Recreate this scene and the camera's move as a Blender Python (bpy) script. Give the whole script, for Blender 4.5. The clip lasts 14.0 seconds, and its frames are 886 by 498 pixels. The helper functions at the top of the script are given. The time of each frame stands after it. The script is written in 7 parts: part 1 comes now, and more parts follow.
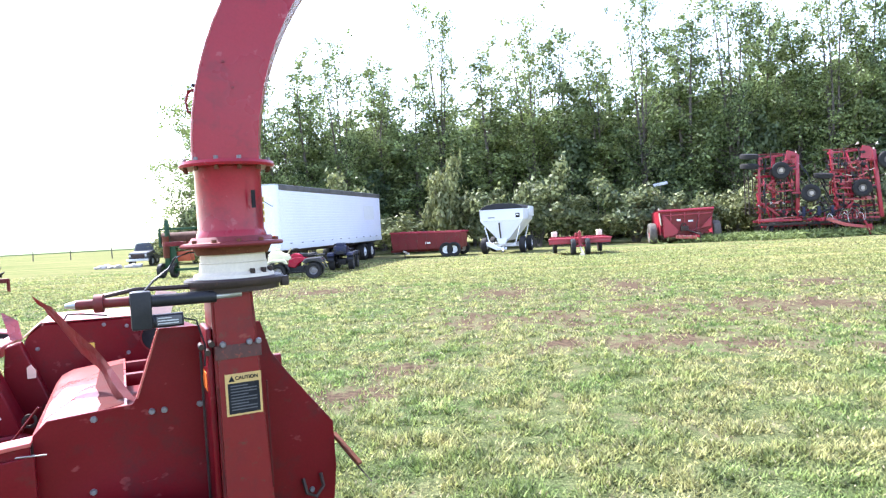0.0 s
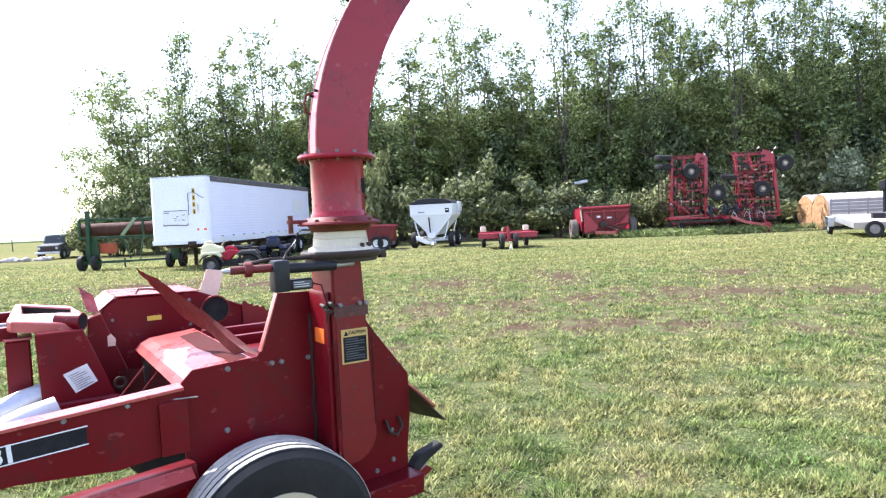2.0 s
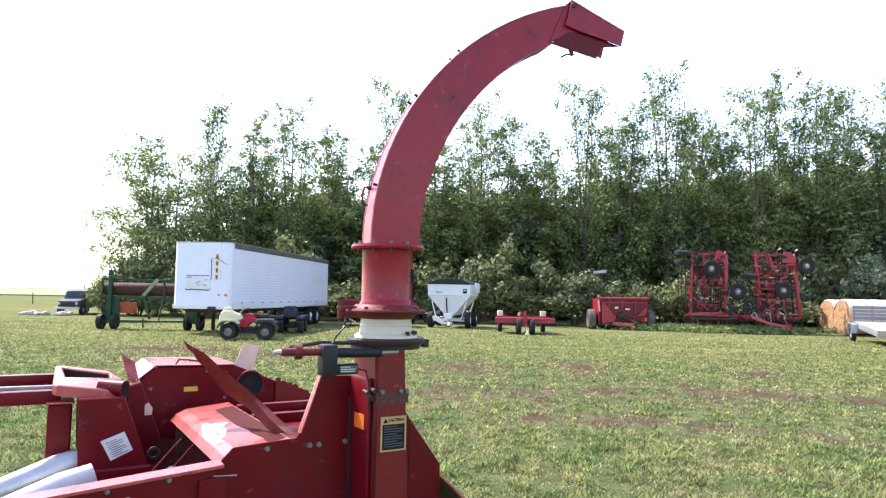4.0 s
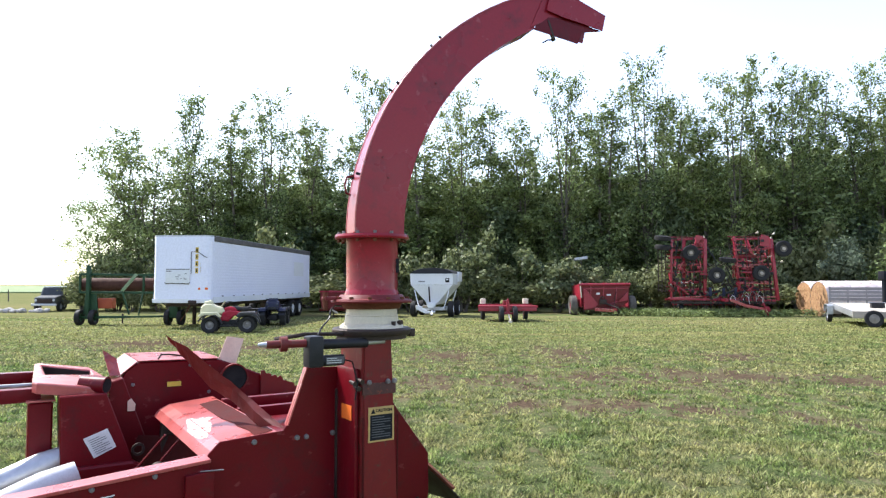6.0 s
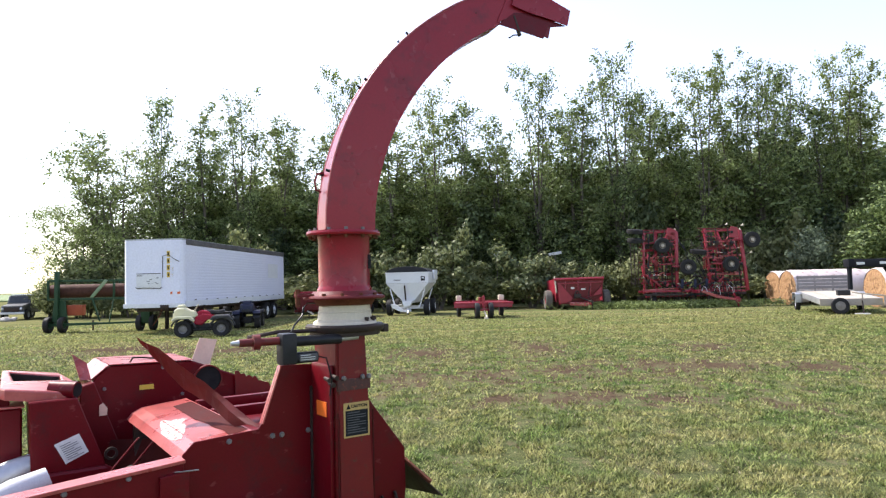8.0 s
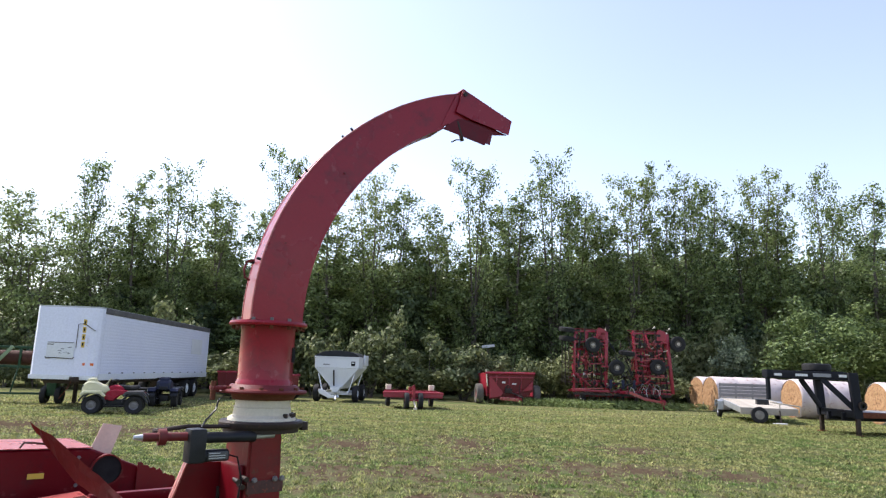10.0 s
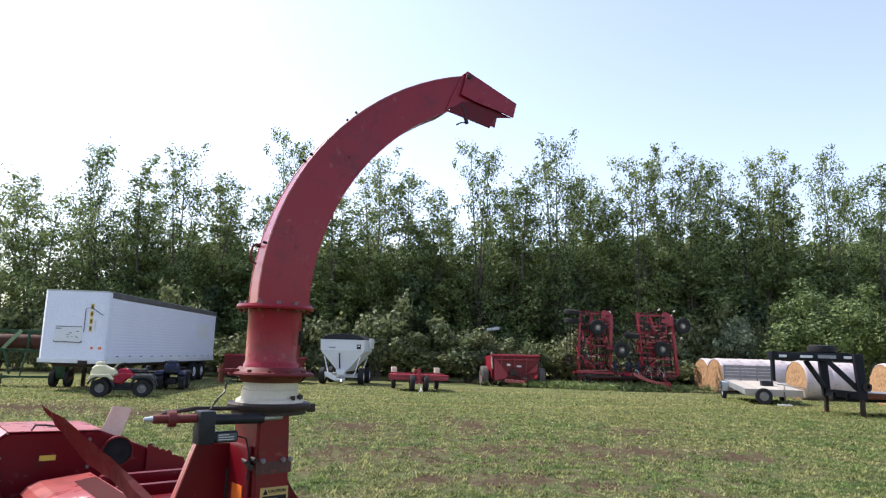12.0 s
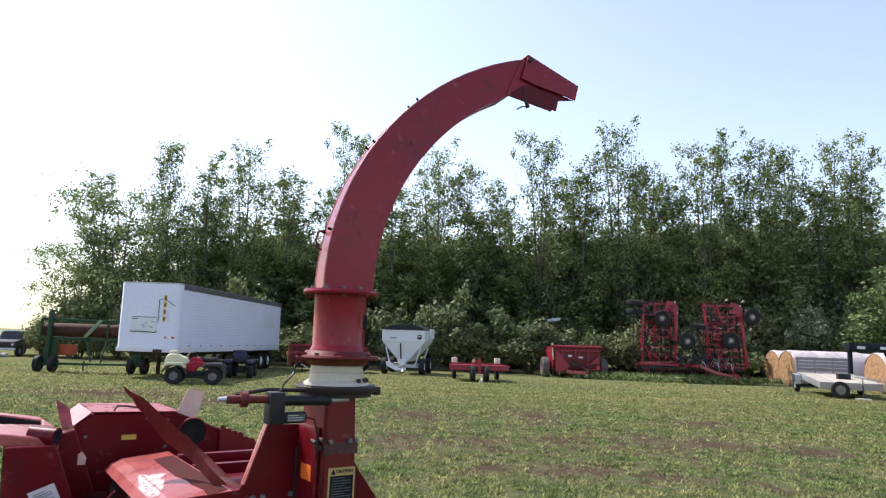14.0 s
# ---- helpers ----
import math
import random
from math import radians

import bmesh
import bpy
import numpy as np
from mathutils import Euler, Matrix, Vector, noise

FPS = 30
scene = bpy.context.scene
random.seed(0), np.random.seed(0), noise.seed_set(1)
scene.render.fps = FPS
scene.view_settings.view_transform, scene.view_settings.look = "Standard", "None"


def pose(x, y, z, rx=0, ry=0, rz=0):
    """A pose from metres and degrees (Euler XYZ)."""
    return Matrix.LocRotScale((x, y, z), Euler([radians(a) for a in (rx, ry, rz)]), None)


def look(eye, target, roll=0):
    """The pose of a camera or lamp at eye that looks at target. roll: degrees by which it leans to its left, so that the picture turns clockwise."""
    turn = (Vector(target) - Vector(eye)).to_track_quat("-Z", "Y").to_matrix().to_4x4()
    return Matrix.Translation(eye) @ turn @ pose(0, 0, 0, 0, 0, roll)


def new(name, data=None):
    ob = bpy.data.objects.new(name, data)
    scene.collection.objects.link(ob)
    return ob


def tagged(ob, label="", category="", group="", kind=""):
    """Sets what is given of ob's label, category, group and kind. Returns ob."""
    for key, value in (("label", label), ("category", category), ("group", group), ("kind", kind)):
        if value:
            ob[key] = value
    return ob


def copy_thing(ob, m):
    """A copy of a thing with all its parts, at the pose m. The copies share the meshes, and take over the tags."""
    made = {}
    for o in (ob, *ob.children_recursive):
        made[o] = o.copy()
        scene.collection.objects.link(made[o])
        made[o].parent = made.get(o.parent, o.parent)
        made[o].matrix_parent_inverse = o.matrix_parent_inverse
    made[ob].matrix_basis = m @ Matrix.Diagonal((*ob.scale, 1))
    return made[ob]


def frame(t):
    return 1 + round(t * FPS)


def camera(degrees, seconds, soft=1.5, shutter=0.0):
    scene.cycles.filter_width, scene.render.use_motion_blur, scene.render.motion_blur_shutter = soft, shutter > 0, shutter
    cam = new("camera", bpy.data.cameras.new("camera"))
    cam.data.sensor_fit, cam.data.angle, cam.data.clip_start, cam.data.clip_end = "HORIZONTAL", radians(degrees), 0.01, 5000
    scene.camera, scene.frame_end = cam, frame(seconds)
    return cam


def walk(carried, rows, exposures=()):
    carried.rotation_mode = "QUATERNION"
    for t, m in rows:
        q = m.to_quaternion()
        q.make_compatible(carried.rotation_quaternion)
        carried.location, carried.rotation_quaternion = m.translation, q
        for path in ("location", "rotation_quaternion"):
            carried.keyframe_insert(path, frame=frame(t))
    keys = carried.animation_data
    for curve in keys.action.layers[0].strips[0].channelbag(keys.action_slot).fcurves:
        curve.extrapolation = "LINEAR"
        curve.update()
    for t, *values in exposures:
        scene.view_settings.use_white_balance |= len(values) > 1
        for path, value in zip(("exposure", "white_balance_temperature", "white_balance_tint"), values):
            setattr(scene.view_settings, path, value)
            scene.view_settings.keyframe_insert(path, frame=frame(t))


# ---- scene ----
cam = camera(66.7, 14.0, 1.25, 0.0)
PATH = [
    (0, (1.075, -0.393, 1.871), (0.763, 1.581, 1.799), -3.2),
    (0.5, (1.115, -0.686, 1.897), (0.795, 1.289, 1.898), -2.0),
    (1, (0.87, -0.971, 1.85), (0.542, 1.001, 1.794), -1.0),
    (1.5, (0.627, -1.094, 1.85), (0.43, 0.896, 1.825), 1.1),
    (2, (0.415, -1.1, 1.852), (0.345, 0.897, 1.754), -2.6),
    (2.5, (0.263, -1.229, 1.876), (0.238, 0.77, 1.823), -0.6),
    (3, (0.265, -1.24, 1.907), (0.141, 0.755, 1.961), -0.1),
    (3.2, (0.276, -1.228, 1.915), (0.118, 0.763, 2.025), 1.2),
    (5.3, (0.262, -1.201, 1.926), (0.211, 0.793, 2.073), -0.1),
    (5.5, (0.261, -1.195, 1.924), (0.2, 0.799, 2.062), -0.2),
    (6, (0.255, -1.195, 1.921), (0.197, 0.801, 2.027), 0.0),
    (6.5, (0.253, -1.19, 1.916), (0.216, 0.807, 2.016), -0.2),
    (7, (0.25, -1.207, 1.913), (0.241, 0.79, 2.03), -0.1),
    (7.5, (0.262, -1.223, 1.902), (0.248, 0.775, 2.009), -1.5),
    (8, (0.273, -1.217, 1.901), (0.289, 0.781, 2.001), -1.4),
    (8.5, (0.272, -1.214, 1.91), (0.31, 0.78, 2.052), -0.7),
    (9, (0.286, -1.202, 1.947), (0.417, 0.779, 2.189), 0.6),
    (9.2, (0.297, -1.191, 1.966), (0.5, 0.764, 2.336), 2.0),
    (11.5, (0.296, -1.198, 1.962), (0.485, 0.769, 2.271), 1.6),
    (12, (0.293, -1.201, 1.963), (0.481, 0.767, 2.269), 1.7),
    (12.5, (0.287, -1.198, 1.963), (0.465, 0.769, 2.275), 2.1),
    (13, (0.284, -1.194, 1.962), (0.454, 0.772, 2.287), 2.3),
    (13.5, (0.283, -1.202, 1.961), (0.444, 0.764, 2.291), 2.1),
    (14, (0.279, -1.199, 1.93), (0.293, 0.782, 2.205), 1.9),
]
EXPOSURES = [(0, 2.45, 5800, 14), (0.5, 2.25, 5850, 14), (2.0, 2.04, 6020, 15), (3.0, 1.89, 6100, 14), (5.3, 1.51, 6150, 10), (6.3, 1.42, 6200, 10), (7.5, 1.31, 6400, 12), (9.0, 1.27, 6500, 14), (9.6, 1.08, 6350, 13), (11.3, 0.97, 6200, 12), (13.3, 0.97, 6200, 12), (14, 0.88, 6200, 12)]
walk(cam, [(t, look(eye, target, roll)) for t, eye, target, roll in PATH], EXPOSURES)

# ---- sky and sun ----
SUN_TO = Vector((-0.72, 0.42, 1.0)).normalized()
world = bpy.data.worlds.new("sky")
scene.world = world
world.use_nodes = True
sky = world.node_tree.nodes.new("ShaderNodeTexSky")
sky.sky_type, sky.sun_disc = "NISHITA", False
sky.sun_elevation = math.asin(SUN_TO.z)
sky.sun_rotation = math.atan2(SUN_TO.x, SUN_TO.y)
sky.air_density, sky.dust_density, sky.ozone_density = 1.25, 1.35, 0.9
back = world.node_tree.nodes["Background"]
back.inputs["Strength"].default_value = 0.148
haze = world.node_tree.nodes.new("ShaderNodeHueSaturation")
haze.inputs["Saturation"].default_value = 0.84
haze.inputs["Hue"].default_value = 0.518
world.node_tree.links.new(sky.outputs[0], haze.inputs["Color"])
world.node_tree.links.new(haze.outputs[0], back.inputs["Color"])
sun = new("sun", bpy.data.lights.new("sun", "SUN"))
sun.data.energy, sun.data.angle, sun.data.color = 3.3, radians(0.6), (1.0, 0.95, 0.86)
sun.matrix_world = look(SUN_TO * 100, (0, 0, 0))


# ---- materials ----
def shader(name):
    m = bpy.data.materials.new(name)
    m.use_nodes = True
    nt = m.node_tree
    return m, nt, nt.nodes["Principled BSDF"], nt.nodes.new("ShaderNodeTexCoord").outputs["Object"]


def noise_tex(nt, vec, scale, detail=4.0, rough=0.55):
    n = nt.nodes.new("ShaderNodeTexNoise")
    n.inputs["Scale"].default_value, n.inputs["Detail"].default_value, n.inputs["Roughness"].default_value = scale, detail, rough
    nt.links.new(vec, n.inputs["Vector"])
    return n.outputs["Fac"]


def ramp(nt, fac, a, b, lo=0.0, hi=1.0):
    r = nt.nodes.new("ShaderNodeMapRange")
    for key, v in (("From Min", a), ("From Max", b), ("To Min", lo), ("To Max", hi)):
        r.inputs[key].default_value = v
    nt.links.new(fac, r.inputs["Value"])
    return r.outputs["Result"]


def mix(nt, fac, a, b):
    n = nt.nodes.new("ShaderNodeMix")
    n.data_type = "RGBA"
    if isinstance(fac, float):
        n.inputs[0].default_value = fac
    else:
        nt.links.new(fac, n.inputs[0])
    for socket, c in ((n.inputs[6], a), (n.inputs[7], b)):
        if isinstance(c, tuple):
            socket.default_value = (*c, 1)
        else:
            nt.links.new(c, socket)
    return n.outputs[2]


def bump(nt, bsdf, height, strength, distance=0.01):
    b = nt.nodes.new("ShaderNodeBump")
    b.inputs["Strength"].default_value, b.inputs["Distance"].default_value = strength, distance
    nt.links.new(height, b.inputs["Height"])
    nt.links.new(b.outputs[0], bsdf.inputs["Normal"])


def surface(name, base, other, rough=0.5, metal=0.0, scale=3.0, fine=60.0, wear=None, wear_at=0.62, relief=0.15, rough_var=0.2, random_tint=0.0, spec=0.22, scuff=None):
    """A worn surface: broad fading between two colours, fine grain, and patches of wear or dirt."""
    m, nt, bsdf, co = shader(name)
    broad, grain = noise_tex(nt, co, scale, 5), noise_tex(nt, co, fine, 3)
    c = mix(nt, ramp(nt, broad, 0.3, 0.72), base, other)
    c = mix(nt, ramp(nt, grain, 0.35, 0.8, 0.0, 0.35), c, tuple(v * 0.6 for v in base))
    if wear:
        c = mix(nt, ramp(nt, noise_tex(nt, co, scale * 4.3, 8, 0.7), wear_at, wear_at + 0.08), c, wear)
    if scuff:
        # thin scratches and small rubbed spots
        lines = nt.nodes.new("ShaderNodeMapping")
        lines.inputs["Rotation"].default_value, lines.inputs["Scale"].default_value = (0.5, 0.9, 0.4), (9, 60, 14)
        nt.links.new(co, lines.inputs["Vector"])
        c = mix(nt, ramp(nt, noise_tex(nt, lines.outputs[0], 1.0, 3), 0.655, 0.69, 0, 0.35), c, scuff)
        c = mix(nt, ramp(nt, noise_tex(nt, co, 19, 6, 0.7), 0.73, 0.76, 0, 0.3), c, scuff)
        c = mix(nt, ramp(nt, noise_tex(nt, co, 5.5, 7, 0.72), 0.52, 0.70, 0, 0.7), c, tuple(0.28 * v + 0.012 for v in base))
    if random_tint:
        info = nt.nodes.new("ShaderNodeObjectInfo")
        c = mix(nt, ramp(nt, info.outputs["Random"], 0, 1, 0, random_tint), c, tuple(v * 0.45 for v in base))
    nt.links.new(c, bsdf.inputs["Base Color"])
    nt.links.new(ramp(nt, broad, 0.25, 0.75, rough - rough_var / 2, rough + rough_var / 2), bsdf.inputs["Roughness"])
    bsdf.inputs["Metallic"].default_value = metal
    bsdf.inputs["Specular IOR Level"].default_value = spec
    if scuff:
        bump(nt, bsdf, noise_tex(nt, co, 6.0, 4, 0.5), 0.3, 0.012)
    else:
        bump(nt, bsdf, grain, relief, 0.004)
    return m


RED = surface("red_paint", (0.108, 0.002, 0.006), (0.135, 0.0035, 0.0085), 0.36, 0, 2.2, 90, (0.09, 0.010, 0.010), 0.62, 0.06, spec=0.2, scuff=(0.27, 0.08, 0.075))
# Paler red that carries the sun glare of lit faces in its colour.
RED_TOP = surface("sunlit_red_paint", (0.34, 0.055, 0.050), (0.42, 0.095, 0.082), 0.30, 0, 5, 80, (0.48, 0.25, 0.22), 0.67, 0.08, spec=0.65, scuff=(0.48, 0.28, 0.25))
RED_OLD = surface("orange_red_worn_paint", (0.165, 0.010, 0.010), (0.135, 0.007, 0.0095), 0.42, 0, 4, 90, (0.085, 0.035, 0.022), 0.57, 0.1, spec=0.3, scuff=(0.28, 0.10, 0.075))
RED_FAR = surface("red_implement_paint", (0.315, 0.017, 0.036), (0.235, 0.016, 0.030), 0.36, 0, 1.5, 40, (0.13, 0.04, 0.03), 0.60, 0.05, spec=0.5)
RED_RUST = surface("rust_red_paint", (0.16, 0.014, 0.016), (0.12, 0.018, 0.017), 0.55, 0, 1.2, 30, (0.10, 0.04, 0.026), 0.56, 0.1, spec=0.3)
RUST = surface("rust", (0.16, 0.055, 0.028), (0.09, 0.03, 0.018), 0.85, 0.1, 14, 120, (0.26, 0.11, 0.05), 0.6, 0.4)
RUST_RED = surface("brown_worn_red", (0.055, 0.012, 0.011), (0.085, 0.016, 0.014), 0.8, 0, 9, 60, (0.14, 0.05, 0.038), 0.64, 0.3, spec=0.08)
FLAP = surface("pinkish_worn_sheet", (0.21, 0.028, 0.026), (0.15, 0.016, 0.017), 0.42, 0, 7, 60, (0.36, 0.15, 0.12), 0.64, 0.2, spec=0.4)
# Raised towards white for the sun's glare on the flaked patch.
FLAKED = surface("flaked_whitish_metal", (0.66, 0.60, 0.56), (0.56, 0.40, 0.36), 0.6, 0, 10, 60, (0.36, 0.08, 0.07), 0.50, 0.2)
PALE_SHEET = surface("pale_salmon_sheet", (0.74, 0.55, 0.44), (0.66, 0.46, 0.36), 0.55, 0, 8, 60, (0.5, 0.3, 0.22), 0.66, 0.1)
# Lighter copy of the machine red; sky light on the spout is in it.
SPOUT_RED = surface("lit_crimson_paint", (0.245, 0.0075, 0.018), (0.285, 0.012, 0.024), 0.28, 0, 1.6, 90, (0.15, 0.016, 0.02), 0.62, 0.06, spec=0.32, scuff=(0.42, 0.15, 0.15))
TRUCK_GREY = surface("dull_grey_truck_paint", (0.085, 0.09, 0.098), (0.06, 0.062, 0.066), 0.5, 0, 3, 40, (0.12, 0.09, 0.07), 0.64, 0.1)
ORANGE_OLD = surface("faded_orange_paint", (0.36, 0.085, 0.035), (0.29, 0.06, 0.03), 0.55, 0, 3, 40, (0.2, 0.07, 0.04), 0.64, 0.1)
BOLT = surface("dull_bolt_head", (0.22, 0.205, 0.205), (0.15, 0.14, 0.135), 0.45, 0.3, 30, 120, (0.10, 0.05, 0.035), 0.62, 0.1)
DRUM = surface("brown_rusted_drum", (0.080, 0.034, 0.024), (0.052, 0.024, 0.018), 0.8, 0.1, 6, 90, (0.13, 0.055, 0.03), 0.62, 0.3)
STEEL = surface("bare_steel", (0.32, 0.32, 0.32), (0.22, 0.21, 0.20), 0.42, 0.9, 8, 150, (0.2, 0.13, 0.09), 0.68, 0.1)
DARK_STEEL = surface("dark_greasy_steel", (0.035, 0.028, 0.026), (0.06, 0.04, 0.032), 0.5, 0.4, 10, 100, (0.11, 0.05, 0.03), 0.62, 0.3)
BLACK = surface("black_plastic", (0.012, 0.012, 0.014), (0.03, 0.03, 0.032), 0.42, 0, 6, 120, None, 0, 0.1)
RUBBER = surface("tyre_rubber", (0.012, 0.012, 0.013), (0.03, 0.028, 0.027), 0.7, 0, 5, 60, (0.055, 0.05, 0.045), 0.66, 0.3)
DUSTY_RUBBER = surface("dusty_tyre_rubber", (0.14, 0.125, 0.105), (0.07, 0.064, 0.056), 0.9, 0, 6, 60, (0.03, 0.028, 0.026), 0.6, 0.4)
# Pale rib colour carries the sun on the tread as well as dust.
RIB = surface("sunlit_dusty_tread", (0.40, 0.385, 0.35), (0.27, 0.26, 0.235), 0.85, 0, 9, 80, (0.06, 0.055, 0.05), 0.6, 0.4)
TRAILER_BLACK = surface("black_trailer_paint", (0.006, 0.007, 0.012), (0.012, 0.012, 0.016), 0.6, 0, 4, 60, (0.05, 0.03, 0.02), 0.68, 0.1)
BAND = surface("rusty_worn_band", (0.062, 0.032, 0.028), (0.11, 0.05, 0.042), 0.65, 0, 12, 90, (0.17, 0.05, 0.035), 0.56, 0.2)
HUB = surface("dusty_hub", (0.24, 0.22, 0.19), (0.15, 0.135, 0.115), 0.6, 0.1, 6, 60, (0.12, 0.05, 0.03), 0.64, 0.2)
CREAM = surface("cream_paint", (0.66, 0.60, 0.48), (0.56, 0.49, 0.37), 0.5, 0, 6, 90, (0.22, 0.10, 0.05), 0.66, 0.15)
WHITE = surface("white_paint", (0.74, 0.75, 0.76), (0.66, 0.67, 0.69), 0.4, 0, 0.8, 20, (0.45, 0.42, 0.38), 0.70, 0.05)
TRAILER_WHITE = surface("white_trailer_panel", (0.78, 0.79, 0.89), (0.74, 0.75, 0.86), 0.42, 0, 0.5, 12, (0.68, 0.66, 0.62), 0.68, 0.05)
ALU = surface("dull_aluminium", (0.52, 0.53, 0.55), (0.40, 0.41, 0.43), 0.45, 0.7, 2, 40, (0.22, 0.21, 0.2), 0.66, 0.1)
TAN = surface("tan_decal", (0.52, 0.36, 0.12), (0.45, 0.31, 0.13), 0.5, 0, 20, 200, None, 0, 0.02)
YELLOW = surface("yellow_decal", (0.66, 0.46, 0.06), (0.60, 0.42, 0.10), 0.5, 0, 20, 200, None, 0, 0.02)
ORANGE = surface("orange_decal", (0.75, 0.16, 0.02), (0.70, 0.14, 0.03), 0.5, 0, 20, 200, None, 0, 0.02)
PAPER = surface("white_decal", (0.72, 0.72, 0.72), (0.64, 0.63, 0.62), 0.5, 0, 15, 120, None, 0, 0.02)
INK = surface("dark_print", (0.016, 0.016, 0.018), (0.03, 0.03, 0.03), 0.85, 0, 15, 150, None, 0, 0.02, spec=0.05)
GREY_PRINT = surface("grey_print", (0.22, 0.22, 0.23), (0.30, 0.30, 0.31), 0.5, 0, 15, 150, None, 0, 0.02)
DIM_PRINT = surface("dim_grey_print", (0.075, 0.075, 0.078), (0.11, 0.11, 0.112), 0.6, 0, 15, 150, None, 0, 0.02)
PALE_GREEN = surface("sun_bleached_green_paint", (0.16, 0.24, 0.13), (0.22, 0.28, 0.17), 0.5, 0, 3, 50, (0.1, 0.09, 0.06), 0.64, 0.1)
GREEN = surface("green_paint", (0.015, 0.048, 0.022), (0.028, 0.066, 0.032), 0.5, 0, 2, 50, (0.08, 0.055, 0.035), 0.64, 0.1)
BLUE_DARK = surface("dark_blue_plastic", (0.012, 0.016, 0.045), (0.02, 0.022, 0.04), 0.35, 0, 4, 80, None, 0, 0.05)
ATV_RED = surface("glossy_red_plastic", (0.36, 0.014, 0.04), (0.30, 0.014, 0.03), 0.3, 0, 4, 80, None, 0, 0.05)
QUAD_RIM = surface("dull_grey_rim", (0.26, 0.25, 0.25), (0.17, 0.16, 0.16), 0.5, 0.4, 8, 60, None, 0, 0.1)
QUAD_CREAM = surface("cream_plastic", (0.62, 0.60, 0.40), (0.56, 0.53, 0.36), 0.4, 0, 3, 60, None, 0, 0.05)
FENDER_GREY = surface("dark_grey_plastic", (0.045, 0.045, 0.05), (0.07, 0.068, 0.068), 0.55, 0, 5, 80, None, 0, 0.1)
WOOD = surface("bleached_boards", (0.52, 0.46, 0.39), (0.42, 0.37, 0.31), 0.8, 0, 3, 30, (0.24, 0.2, 0.16), 0.62, 0.3, random_tint=0.4)
GREY_WOOD = surface("grey_weathered_boards", (0.27, 0.26, 0.26), (0.20, 0.19, 0.19), 0.8, 0, 3, 30, (0.12, 0.11, 0.1), 0.62, 0.3, random_tint=0.4)
BALE_WRAP = surface("net_wrap", (0.62, 0.55, 0.53), (0.48, 0.39, 0.38), 0.55, 0, 1.1, 26, (0.33, 0.21, 0.18), 0.58, 0.3)
STRAW = surface("rolled_straw", (0.44, 0.27, 0.14), (0.33, 0.18, 0.09), 0.9, 0, 3, 50, (0.16, 0.08, 0.045), 0.52, 0.8)
RAIL_GREY = surface("dull_grey_rail", (0.15, 0.14, 0.14), (0.10, 0.095, 0.095), 0.55, 0.2, 2, 30, (0.22, 0.2, 0.19), 0.62, 0.1)
TARP = surface("black_tarp", (0.016, 0.017, 0.02), (0.03, 0.03, 0.034), 0.6, 0, 2, 30, None, 0, 0.2)
BARK = surface("bark", (0.10, 0.085, 0.07), (0.16, 0.14, 0.115), 0.9, 0, 2, 18, (0.05, 0.042, 0.035), 0.6, 0.8)
ROCK = surface("pale_fieldstone", (0.42, 0.40, 0.37), (0.32, 0.30, 0.28), 0.85, 0, 2, 15, (0.2, 0.19, 0.17), 0.62, 0.5)
GLASS_DARK = surface("dusty_dark_glass", (0.03, 0.035, 0.04), (0.06, 0.065, 0.07), 0.12, 0, 2, 30, None, 0, 0.02)


def foliage(name, deep, light, rough=0.55, leaf_var=0.8):
    m, nt, bsdf, co = shader(name)
    info = nt.nodes.new("ShaderNodeNewGeometry")
    obj = nt.nodes.new("ShaderNodeObjectInfo")
    c = mix(nt, ramp(nt, info.outputs["Random Per Island"], 0, 1, 0, leaf_var), deep, light)
    c = mix(nt, ramp(nt, noise_tex(nt, co, 0.45, 3), 0.45, 0.7, 0, 0.4), c, tuple(0.7 * v for v in deep))
    c = mix(nt, ramp(nt, obj.outputs["Random"], 0, 1, 0, 0.22), c, tuple(v * k for v, k in zip(light, (1.15, 0.95, 0.6))))
    nt.links.new(c, bsdf.inputs["Base Color"])
    bsdf.inputs["Roughness"].default_value = rough
    bsdf.inputs["Specular IOR Level"].default_value = 0.3
    tr = nt.nodes.new("ShaderNodeBsdfTranslucent")
    nt.links.new(c, tr.inputs["Color"])
    add = nt.nodes.new("ShaderNodeMixShader")
    add.inputs[0].default_value = 0.36
    nt.links.new(bsdf.outputs[0], add.inputs[1])
    nt.links.new(tr.outputs[0], add.inputs[2])
    nt.links.new(add.outputs[0], nt.nodes["Material Output"].inputs["Surface"])
    return m


LEAF = foliage("poplar_leaves", (0.022, 0.040, 0.018), (0.30, 0.385, 0.145), 0.5, 1.0)
# Darker leaf copy; the shade low under the trees is in its colour.
LEAF_DEEP = foliage("shaded_undergrowth_leaves", (0.024, 0.042, 0.022), (0.15, 0.20, 0.09), 0.55, 1.0)
LEAF_GREY = foliage("grey_green_leaves", (0.03, 0.05, 0.034), (0.17, 0.225, 0.15), 0.55, 1.0)
LEAF_BUSH = foliage("shrub_leaves", (0.045, 0.068, 0.032), (0.28, 0.31, 0.14), 0.55, 1.0)
LEAF_LIGHT = foliage("bright_shrub_leaves", (0.035, 0.065, 0.022), (0.27, 0.345, 0.125), 0.55, 1.0)

DRY = foliage("dry_grass_blades", (0.34, 0.30, 0.17), (0.52, 0.46, 0.29))


